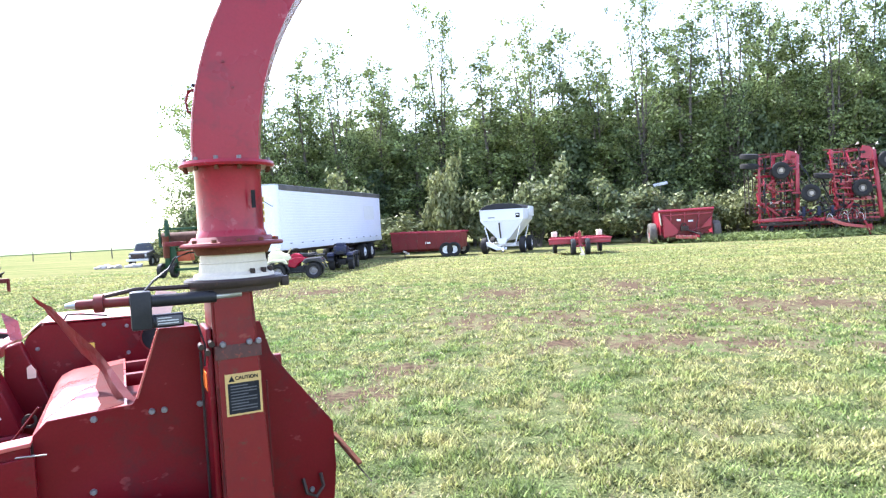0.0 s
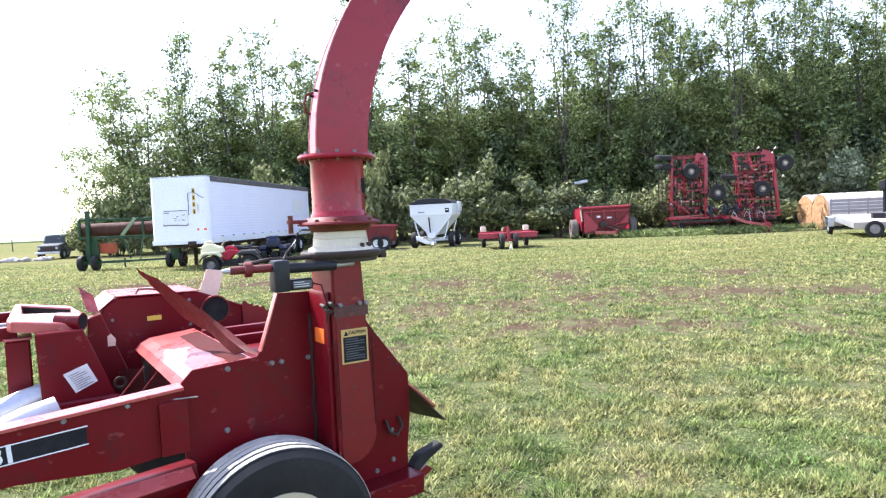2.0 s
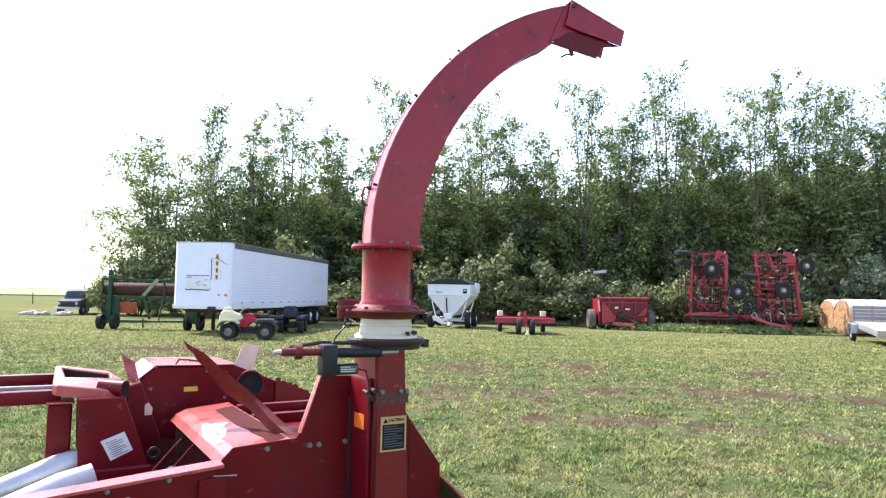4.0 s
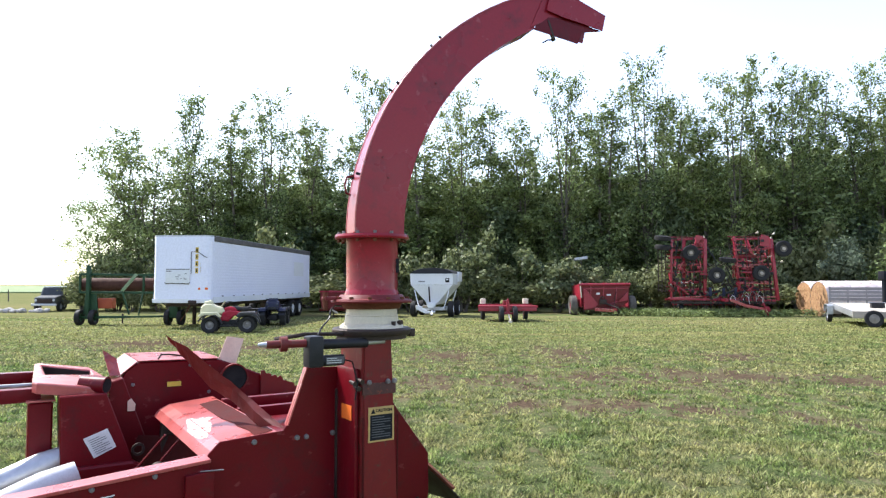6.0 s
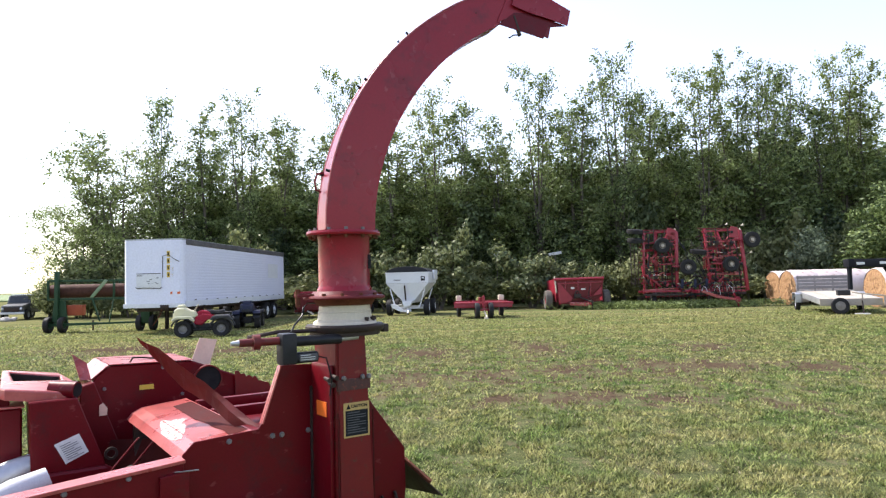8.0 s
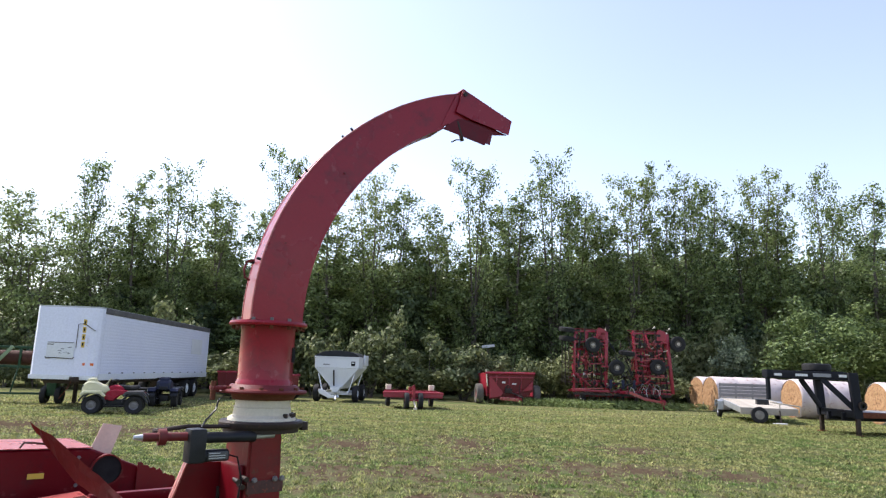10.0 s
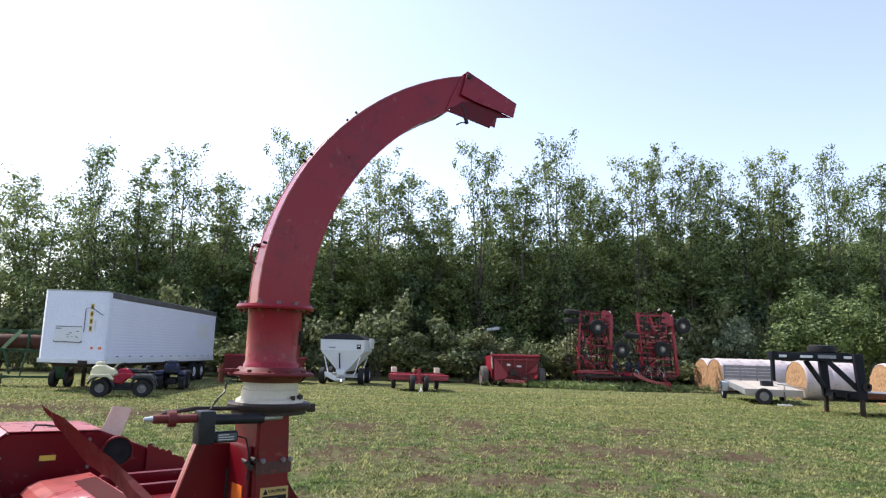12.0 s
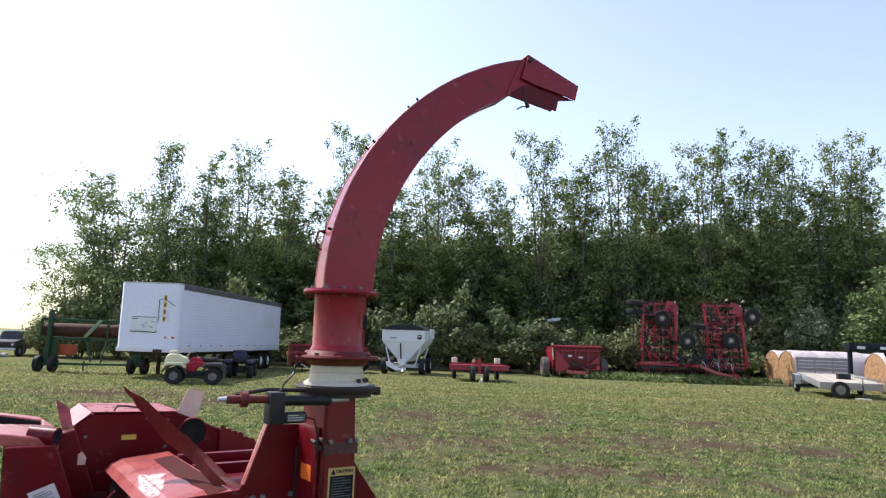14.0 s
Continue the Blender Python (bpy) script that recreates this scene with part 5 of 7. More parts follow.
def build_atv(m, label, body_mat, nose_mat, fender_mat):
    t = thing("quad_bike", m, label, "quad bike", "quad bikes beside the trailer")
    for x in (-0.70, 0.72):
        for y in (-0.46, 0.46):
            wheel(t, "tyre", (x, y, 0.335), 0.335, 0.26, "y", QUAD_RIM, 0.52)
            front = x < 0
            arch = [(x + 0.47 * math.cos(radians(q)), 0.36 + 0.40 * math.sin(radians(q))) for q in range(2, 170, 14)]
            arch += [(x + 0.43 * math.cos(radians(q)), 0.36 + 0.36 * math.sin(radians(q))) for q in range(168, 1, -14)]
            part("fender", prism(arch, "y", y - 0.15, y + 0.15, 0.008), fender_mat, t)
            part("fender_top", prism([(x - 0.42, 0.70), (x - 0.30, 0.83), (x + 0.28, 0.84), (x + 0.44, 0.66), (x + 0.36, 0.64), (x + 0.22, 0.74), (x - 0.24, 0.74), (x - 0.36, 0.64)], "y", y - 0.165, y + 0.165, 0.014), nose_mat if front else fender_mat, t)
    part("chassis", box(-0.72, 0.74, -0.2, 0.2, 0.24, 0.52, 0.04), BLACK, t)
    part("nose", prism([(-1.10, 0.74), (-1.10, 0.94), (-1.04, 1.10), (-0.90, 1.17), (-0.66, 1.17), (-0.50, 1.07), (-0.26, 1.0), (-0.14, 0.86), (-0.3, 0.74), (-0.6, 0.72)], "y", -0.30, 0.30, 0.05), nose_mat, t)
    part("light_pod", prism([(-0.98, 1.10), (-0.94, 1.27), (-0.70, 1.30), (-0.62, 1.16)], "y", -0.20, 0.20, 0.04), nose_mat, t)
    part("grille", box(-1.115, -1.095, -0.18, 0.18, 0.76, 0.90, 0.006), BLACK, t)
    part("tank", prism([(-0.26, 0.80), (-0.22, 0.98), (-0.06, 1.06), (0.22, 1.02), (0.34, 0.90), (0.30, 0.78)], "y", -0.20, 0.20, 0.05), body_mat, t)
    for y in (-0.24, 0.24):
        part("side_panel", prism([(-0.34, 0.52), (-0.26, 0.80), (0.0, 0.90), (0.36, 0.86), (0.46, 0.74), (0.16, 0.66), (-0.02, 0.46)], "y", y - 0.06, y + 0.06, 0.03), body_mat, t)
    part("seat", prism([(0.0, 0.93), (0.12, 1.06), (0.48, 1.03), (0.80, 1.06), (0.86, 0.96), (0.76, 0.88), (0.06, 0.86)], "y", -0.16, 0.16, 0.04), BLACK, t)
    part("rear_body", prism([(0.34, 0.62), (0.38, 0.80), (0.95, 0.84), (1.04, 0.74), (0.92, 0.62)], "y", -0.32, 0.32, 0.03), fender_mat, t)
    for name, x0, x1, z in (("rear_rack", 0.52, 1.12, 0.95),):
        b = None
        for y in (-0.36, -0.18, 0.0, 0.18, 0.36):
            b = rod((x0, y, z), (x1, y, z), 0.011, None, 6, b)
        for x in (x0, (x0 + x1) / 2, x1):
            b = rod((x, -0.38, z), (x, 0.38, z), 0.012, None, 6, b)
        for x in (x0 + 0.06, x1 - 0.06):
            for y in (-0.3, 0.3):
                b = rod((x, y, z), (x, y * 0.9, z - 0.18), 0.010, None, 6, b)
        part(name, b, BLACK, t)
    part("handlebar", tube([(0.02, -0.42, 1.22), (-0.08, -0.2, 1.24), (-0.14, 0, 1.16), (-0.08, 0.2, 1.24), (0.02, 0.42, 1.22)], 0.016, 6), BLACK, t)
    for y in (-0.38, 0.38):
        part("grip", rod((0.0, y * 0.86, 1.227), (0.03, y * 1.16, 1.217), 0.026, None, 8), BLACK, t)
    part("steering_stem", rod((-0.28, 0, 0.9), (-0.13, 0, 1.17), 0.03), BLACK, t)
    part("visor", prism([(-0.34, 1.06), (-0.30, 1.06), (-0.16, 1.27), (-0.19, 1.28)], "y", -0.16, 0.16, 0.004), nose_mat, t)
    for y in (-0.36, 0.36):
        part("foot_board", box(-0.34, 0.36, y - 0.12, y + 0.12, 0.28, 0.32, 0.01), BLACK, t)
        part("headlight", lathe([(0.0, 0.02), (0.05, 0.015), (0.06, 0.0), (0.06, -0.03)], 14, pose(-1.075, y * 0.6, 1.0, 0, -70, 0)), GLASS_DARK, t)
    part("tail_light", box(1.03, 1.05, -0.12, 0.12, 0.74, 0.80, 0.006), ATV_RED, t)


def build_roller():
    t = thing("land_roller", pose(-15.55, 31.0, 0, 0, 0, 4), "green frame land roller with long rusty steel drum", "roller")
    for y in (-0.35, 0.35):
        part("top_beam", bar((-2.5, y, 2.42), (3.2, y, 2.36), 0.10, 0.10, 0.008), GREEN, t)
        part("mid_beam", bar((-2.5, y, 1.56), (3.2, y, 1.52), 0.10, 0.10, 0.008), GREEN, t)
    for x in (-2.48, 0.5, 3.1):
        for y in (-0.35, 0.35):
            part("post", bar((x, y, 1.52), (x, y, 2.42), 0.09, 0.09, 0.006), GREEN, t)
    part("drum", lathe([(0.0, -2.75), (0.30, -2.75), (0.315, -2.72), (0.315, 2.9), (0.30, 2.93), (0.0, 2.93)], 28, pose(0.25, 0, 1.93, 0, 90, 0)), DRUM, t, "rust brown steel drum")
    part("mast", bar((-2.05, -0.42, 0.30), (-2.05, -0.42, 2.85), 0.16, 0.22, 0.01), GREEN, t)
    part("mast_web", prism([(-2.3, 0.5), (-1.6, 0.5), (-1.7, 1.5), (-2.2, 1.5)], "y", -0.38, -0.30, 0.004), GREEN, t)
    part("oil_tank", box(-1.72, -1.02, -0.25, 0.25, 0.78, 1.28, 0.05), ORANGE_OLD, t, "orange red tank")
    part("brace", bar((0.20, -0.46, 2.42), (-0.48, -0.46, 1.60), 0.06, 0.15, 0.006), PALE_GREEN, t, "pale green diagonal brace")
    part("stand", bar((-0.45, -0.46, 1.62), (-0.10, -0.46, 0.50), 0.07, 0.07, 0.006), GREEN, t)
    part("stand", bar((0.50, -0.40, 1.55), (0.35, -0.5, 0.45), 0.06, 0.06, 0.006), GREEN, t)
    part("tow_bar", bar((-2.2, -0.5, 0.38), (-0.1, -0.7, 0.40), 0.12, 0.12, 0.008), GREEN, t)
    part("tow_bar", bar((-0.2, -0.7, 0.40), (2.2, -0.4, 0.42), 0.09, 0.09, 0.008), GREEN, t)
    part("jack", bar((-0.30, -0.70, 0.10), (-0.30, -0.70, 0.55), 0.06, 0.06, 0.006), DARK_STEEL, t)
    for x in (-2.4, -1.75, 1.75, 2.35):
        wheel(t, "tyre", (x, -0.5, 0.37), 0.37, 0.24, "x", GREEN)
    part("wheel_axle", bar((-2.6, -0.5, 0.37), (-1.6, -0.5, 0.37), 0.09, 0.09), GREEN, t)
    part("wheel_axle", bar((1.6, -0.5, 0.37), (2.5, -0.5, 0.37), 0.09, 0.09), GREEN, t)
    part("wheel_block", box(1.85, 2.25, -0.7, -0.2, 0.40, 1.55, 0.02), GREEN, t)


def build_old_truck():
    t = thing("old_truck", pose(-29.65, 47.5, 0, 0, 0, 8), "old dark grey farm truck with white roof", "truck")
    part("hood", prism([(-1.55, 0.5), (-1.58, 1.02), (-0.55, 1.16), (-0.55, 0.5)], "x", -0.72, 0.72, 0.04), TRUCK_GREY, t)
    part("cab", prism([(-0.55, 0.5), (-0.55, 1.18), (-0.25, 1.72), (1.0, 1.74), (1.15, 1.2), (1.15, 0.5)], "x", -0.78, 0.78, 0.05), TRUCK_GREY, t)
    part("roof", box(-0.72, 0.72, -0.22, 1.0, 1.745, 1.80, 0.02), WHITE, t)
    part("windscreen", plate([(-0.66, -0.535, 1.24), (0.66, -0.535, 1.24), (0.62, -0.30, 1.66), (-0.62, -0.30, 1.66)], 0.006), GLASS_DARK, t)
    part("box_bed", box(-0.98, 0.98, 1.25, 4.2, 0.75, 1.35, 0.03), GREY_WOOD, t)
    part("bumper", box(-0.85, 0.85, -1.72, -1.6, 0.42, 0.58, 0.02), ALU, t)
    part("grille", box(-0.5, 0.5, -1.605, -1.585, 0.62, 0.92, 0.01), DARK_STEEL, t)
    for x in (-0.6, 0.6):
        part("headlight", lathe([(0.0, 0.03), (0.07, 0.02), (0.09, 0.0)], 14, pose(x, -1.60, 0.82, 90, 0, 0)), ALU, t)
        for y in (-0.95, 3.2):
            wheel(t, "tyre", (x * 1.25, y, 0.38), 0.38, 0.24, "x", ALU)
    rng = np.random.default_rng(5)
    first = None
    for k in range(13):
        x, y, s = -31.9 + 0.28 * k + rng.uniform(-0.1, 0.1), 44.6 + rng.uniform(-0.5, 0.4), rng.uniform(0.16, 0.34)
        m = pose(x, y, s * 0.42, rng.uniform(-15, 15), rng.uniform(-15, 15), rng.uniform(0, 360)) @ Matrix.Diagonal((s, s * 0.8, s * 0.62, 1))
        if first is None:
            b = bmesh.new()
            bmesh.ops.create_icosphere(b, subdivisions=3, radius=1)
            for v in b.verts:
                v.co *= 1 + 0.28 * noise.noise(v.co * 1.3) + 0.1 * noise.noise(v.co * 4)
            first = new("fieldstone", mesh_of("fieldstone", smooth(b, 60), ROCK))
            tagged(first, "pale rounded fieldstone in a row on the grass", "stone", "fieldstones in front of the truck")
            first.matrix_basis = m
        else:
            o = first.copy()
            scene.collection.objects.link(o)
            o.matrix_basis = m
    rng = np.random.default_rng(8)
    bush = build_bush("hedge_bush", 71, 1.5, 1.9, pose(-27.3, 47, 0), LEAF_BUSH, "low dusty green bush beside the truck", 3000)
    for x, s in ((-25.2, 0.9), (-23.4, 0.8), (-21.5, 0.85), (-19.6, 0.9), (-17.6, 0.8)):
        copy_thing(bush, pose(x, 46.5, 0, 0, 0, 60 * x) @ Matrix.Diagonal((s, s, s, 1)))


def build_dump_wagon():
    t = thing("dump_wagon", pose(-6.0, 39.6, 0, 0, 0, -6), "rusty red tandem dump wagon with a steel box", "wagon")
    part("box_front", prism([(-2.15, 1.05), (-2.15, 1.50), (-2.05, 1.50), (-1.95, 0.55), (-2.05, 0.55)], "y", -1.0, 1.0, 0.01), RED_RUST, t)
    side = [(-2.1, 1.05), (-1.95, 0.50), (1.95, 0.50), (2.1, 1.40), (-2.12, 1.50)]
    for y in (-1.02, 0.98):
        sd = part("box_side", prism(side, "y", y, y + 0.04, 0.004), RED_RUST, t)
        part("top_rail", bar((-2.2, y + 0.02, 1.52), (2.15, y + 0.02, 1.43), 0.10, 0.09, 0.008), RED_FAR, t)
        for k in range(7):
            x = -1.7 + 0.58 * k
            part("stake", box(x, x + 0.06, y - 0.03, y - 0.002, 0.52, 1.40, 0.004), RED_RUST, sd)
    part("box_floor", box(-2.0, 2.0, -0.98, 0.98, 0.48, 0.54, 0.004), RED_RUST, t)
    part("tail_gate", box(2.0, 2.05, -0.98, 0.98, 0.5, 1.40, 0.006), RED_RUST, t)
    part("frame_beam", box(-2.4, 1.9, -0.35, -0.25, 0.34, 0.48, 0.006), RED_RUST, t)
    part("frame_beam", box(-2.4, 1.9, 0.25, 0.35, 0.34, 0.48, 0.006), RED_RUST, t)
    part("tow_bar", bar((-1.4, -1.0, 0.42), (-0.95, -1.35, 0.25), 0.08, 0.08, 0.006), CREAM, t)
    part("jack_stand", rod((-1.30, -1.05, 0.0), (-1.30, -1.05, 0.5), 0.035), DARK_STEEL, t)
    part("name_plate", box(0.0, 0.30, -1.045, -1.022, 0.80, 0.90), PAPER, t)
    for x in (1.28, 1.74):
        for y in (-1.12, 1.12):
            wheel(t, "tyre", (x, y, 0.42), 0.42, 0.25, "y", WHITE)
    part("load", box(-1.8, 1.8, -0.9, 0.9, 0.55, 1.30, 0.05), RUST, t)


def build_seed_wagon():
    t = thing("seed_wagon", pose(-1.60, 39.0, 0, 0, 0, -8), "white gravity seed wagon with black tarp cover", "wagon")
    def hopper(w0, d0, z0, w1, d1, z1, mat, name):
        b = bmesh.new()
        lo = [b.verts.new((x * w0, y, z0)) for x, y in ((-1, d0[0]), (1, d0[0]), (1, d0[1]), (-1, d0[1]))]
        hi = [b.verts.new((x * w1, y, z1)) for x, y in ((-1, d1[0]), (1, d1[0]), (1, d1[1]), (-1, d1[1]))]
        b.faces.new(lo[::-1]), b.faces.new(hi)
        for i in range(4):
            b.faces.new((lo[i], lo[(i + 1) % 4], hi[(i + 1) % 4], hi[i]))
        bmesh.ops.bevel(b, geom=b.edges[:], offset=0.012, segments=1, affect="EDGES")
        return part(name, b, mat, t)
    up = hopper(1.28, (0.0, 3.2), 1.92, 1.30, (0.0, 3.2), 2.52, WHITE, "upper_box")
    hopper(0.24, (0.25, 2.9), 0.72, 1.275, (0.01, 3.19), 1.915, WHITE, "hopper")
    part("top_rim", box(-1.33, 1.33, -0.03, 3.23, 2.52, 2.58, 0.01), WHITE, t)
    arch = [(-1.30, 2.585)] + [(1.25 * math.sin(radians(a)), 2.59 + 0.34 * math.cos(radians(a))) for a in range(-82, 83, 12)] + [(1.30, 2.585)]
    part("tarp", prism(arch, "y", -0.02, 3.18, 0.01), TARP, t, "black rolled tarp cover")
    part("side_tank", box(1.31, 1.42, 1.6, 3.0, 2.1, 2.72, 0.03), WHITE, t)
    em = part("emblem", box(0.84, 1.08, -0.012, 0.0, 2.06, 2.32, 0.004), INK, t, "dark square emblem")
    part("emblem_mark", box(0.88, 1.03, -0.016, -0.0125, 2.19, 2.26), PAPER, em)
    part("name_bars", box(-0.80, -0.40, -0.008, 0.0, 2.08, 2.15), GREY_PRINT, t)
    part("control_lever", rod((-0.10, 0.0, 0.90), (-0.14, -0.10, 1.80), 0.045, None, 8), DARK_STEEL, t)
    part("drain_spout", prism([(-0.30, 0.85), (0.30, 0.85), (0.18, 0.55), (-0.18, 0.55)], "y", -0.2, 0.25, 0.01), WHITE, t)
    for x, s in ((-1.05, -1), (1.05, 1)):
        part("stay", bar((x, 0.08, 1.60), (x * 0.72, 0.02, 0.55), 0.06, 0.06, 0.006), WHITE, t)
        part("stay", bar((x, 3.0, 1.60), (x * 0.72, 2.8, 0.55), 0.06, 0.06, 0.006), WHITE, t)
        part("frame_beam", bar((x * 0.7, -0.1, 0.55), (x * 0.7, 3.0, 0.55), 0.10, 0.14, 0.008), WHITE, t)
        for y in (0.35, 2.75):
            wheel(t, "tyre", (x * 1.08, y, 0.48), 0.48, 0.34, "x", WHITE, 0.5)
    part("front_axle", bar((-1.1, 0.35, 0.45), (1.1, 0.35, 0.45), 0.12, 0.12, 0.008), WHITE, t)
    part("rear_axle", bar((-1.1, 2.75, 0.45), (1.1, 2.75, 0.45), 0.12, 0.12, 0.008), WHITE, t)
    part("axle_fairing", prism([(-0.95, 0.70), (-0.75, 0.72), (-0.2, 0.36), (0.25, 0.38), (0.25, 0.24), (-0.35, 0.22), (-0.9, 0.48)], "y", -0.25, -0.08, 0.01), WHITE, t)
    part("tongue", bar((0.0, 0.2, 0.40), (0.25, -1.3, 0.18), 0.10, 0.10, 0.008), WHITE, t)
    part("hitch_eye", lathe([(0.03, -0.02), (0.07, -0.02), (0.07, 0.02), (0.03, 0.02), (0.03, -0.02)], 14, pose(0.27, -1.40, 0.17)), DARK_STEEL, t)


def build_mower():
    t = thing("rotary_mower", pose(2.58, 34.0, 0, 0, 0, 3), "red pull rotary mower with flat deck and twin front wheels", "mower")
    deck = [(-1.55, -0.1), (-1.25, 2.1), (1.30, 2.1), (1.58, -0.1), (0.5, -0.18), (-0.5, -0.18)]
    part("deck", prism(deck, "z", 0.72, 0.84, 0.015), RED_FAR, t)
    part("deck_rib", bar((-1.4, 0.9, 0.87), (1.4, 0.9, 0.87), 0.09, 0.06, 0.006), RED_FAR, t)
    part("skirt", box(-1.52, 1.52, -0.12, -0.09, 0.56, 0.72, 0.004), RED_FAR, t)
    part("gear_box", prism([(-0.16, 0.84), (0.16, 0.84), (0.12, 1.08), (-0.12, 1.08)], "y", 0.7, 1.05, 0.02), RED_RUST, t)
    part("mast", prism([(-0.09, 0.45), (0.09, 0.45), (0.07, 1.12), (0.0, 1.22), (-0.07, 1.12)], "y", -0.32, -0.18, 0.01), RED_FAR, t)
    part("fork", bar((-0.35, -0.3, 0.45), (0.35, -0.3, 0.45), 0.10, 0.12, 0.008), RED_FAR, t)
    part("hitch", bar((0.0, -0.3, 0.40), (0.05, -1.0, 0.10), 0.07, 0.07, 0.006), CREAM, t)
    part("jack_foot", box(-0.06, 0.12, -1.06, -0.9, 0.0, 0.10, 0.006), CREAM, t)
    for x in (-0.35, 0.35):
        wheel(t, "tyre", (x, -0.3, 0.41), 0.41, 0.24, "x", RED_RUST, 0.45)
    for x in (-1.1, 1.25):
        wheel(t, "tyre", (x, 2.2, 0.33), 0.33, 0.22, "x", RED_RUST, 0.45)
        part("wheel_arm", bar((x, 1.6, 0.8), (x, 2.2, 0.33), 0.07, 0.07), RED_FAR, t)
        part("wheel_guard", box(x - 0.14, x + 0.14, 1.95, 2.35, 0.88, 1.16, 0.03), CREAM, t, "pale box over the wheel")


def build_spreader():
    t = thing("manure_spreader", pose(9.18, 41.5, 0, 0, 0, 0), "red box manure spreader with wide tyres and hitch bar", "spreader")
    front = [(-1.62, 1.98), (1.62, 2.0), (1.52, 1.55), (1.48, 0.85), (0.9, 0.42), (-1.30, 0.32), (-1.38, 1.2)]
    # Front wall and recess plate take a darker red to stand for shade.
    part("front_wall", prism(front, "y", 0.0, 0.05, 0.006), RED_RUST, t)
    part("top_roll", rod((-1.60, -0.02, 1.92), (1.60, -0.02, 1.95), 0.085, None, 14), RED_FAR, t)
    part("recess", prism([(-1.2, 1.62), (1.4, 1.68), (1.2, 1.0), (-0.2, 0.80), (-1.1, 0.9)], "y", -0.012, -0.002), RED_RUST, t)
    part("wing_plate", prism([(-1.36, 1.62), (-1.22, 1.66), (-0.45, 0.75), (-0.6, 0.50), (-1.30, 0.38)], "y", -0.16, -0.02, 0.01), RED_FAR, t)
    part("wing_plate", prism([(1.45, 1.50), (1.40, 0.95), (0.3, 0.70), (0.9, 0.95)], "y", -0.14, -0.02, 0.01), RED_FAR, t)
    for x in (-1.5, 1.46):
        part("side_wall", prism([(0.05, 0.5), (0.05, 1.95), (3.6, 1.85), (3.6, 0.5)], "x", x, x + 0.05, 0.006), RED_FAR, t)
    part("floor", box(-1.45, 1.46, 0.05, 3.6, 0.5, 0.56), RED_RUST, t)
    part("rear_wall", box(-1.45, 1.46, 3.58, 3.63, 0.5, 1.8, 0.006), RED_FAR, t)
    part("hitch_beam", bar((-0.65, -0.25, 0.38), (0.45, -0.75, 0.33), 0.16, 0.20, 0.01), RED_TOP, t, "bright red hitch beam")
    part("hitch_arm", bar((0.4, -0.1, 0.5), (0.55, -0.85, 0.35), 0.12, 0.12, 0.008), RED_FAR, t)
    part("drive_shaft", rod((-0.2, 0.0, 0.85), (0.6, -0.8, 0.5), 0.05, None, 10), DARK_STEEL, t)
    part("gear_ring", lathe([(0.08, -0.03), (0.15, -0.03), (0.15, 0.03), (0.08, 0.03), (0.08, -0.03)], 16, pose(-0.15, -0.06, 1.05, 90, 0, 0)), DARK_STEEL, t)
    part("hose", tube([(0.75, -0.03, 1.5), (0.55, -0.2, 1.1), (0.5, -0.5, 0.7), (0.75, -0.8, 0.45)], 0.022, 6), DARK_STEEL, t)
    part("strut", bar((1.35, -0.05, 1.45), (0.55, -0.35, 0.65), 0.04, 0.04), RED_RUST, t)
    part("decal", box(-0.52, -0.30, -0.02, -0.013, 1.30, 1.42), PAPER, t)
    part("decal", box(0.12, 0.40, -0.02, -0.013, 1.24, 1.33), PAPER, t)
    for x in (-0.9, -0.1, 0.7):
        part("stiffener", bar((x, -0.04, 0.75), (x + 0.05, -0.04, 1.82), 0.06, 0.05, 0.006), RED_FAR, t)
    part("cross_bar", bar((-1.35, -0.06, 1.66), (1.45, -0.06, 1.70), 0.05, 0.07, 0.006), RED_FAR, t)
    part("cross_bar", bar((-1.25, -0.06, 0.62), (1.05, -0.06, 0.66), 0.08, 0.10, 0.006), RED_RUST, t)
    part("gear_case", box(-0.35, 0.1, -0.22, -0.02, 0.7, 1.0, 0.03), DARK_STEEL, t)
    part("corner_post", bar((-1.45, -0.03, 1.1), (-1.55, -0.03, 2.12), 0.07, 0.07, 0.006), CREAM, t)
    part("jack", rod((0.62, -0.85, 0.0), (0.62, -0.85, 0.6), 0.035), DARK_STEEL, t)
    for x in (-1.85, 1.82):
        wheel(t, "tyre", (x, 0.75, 0.62), 0.62, 0.46, "x", RED_FAR, 0.5).data.materials[0] = DUSTY_RUBBER
    part("axle", bar((-1.7, 0.75, 0.6), (1.7, 0.75, 0.6), 0.12, 0.12), RED_RUST, t)


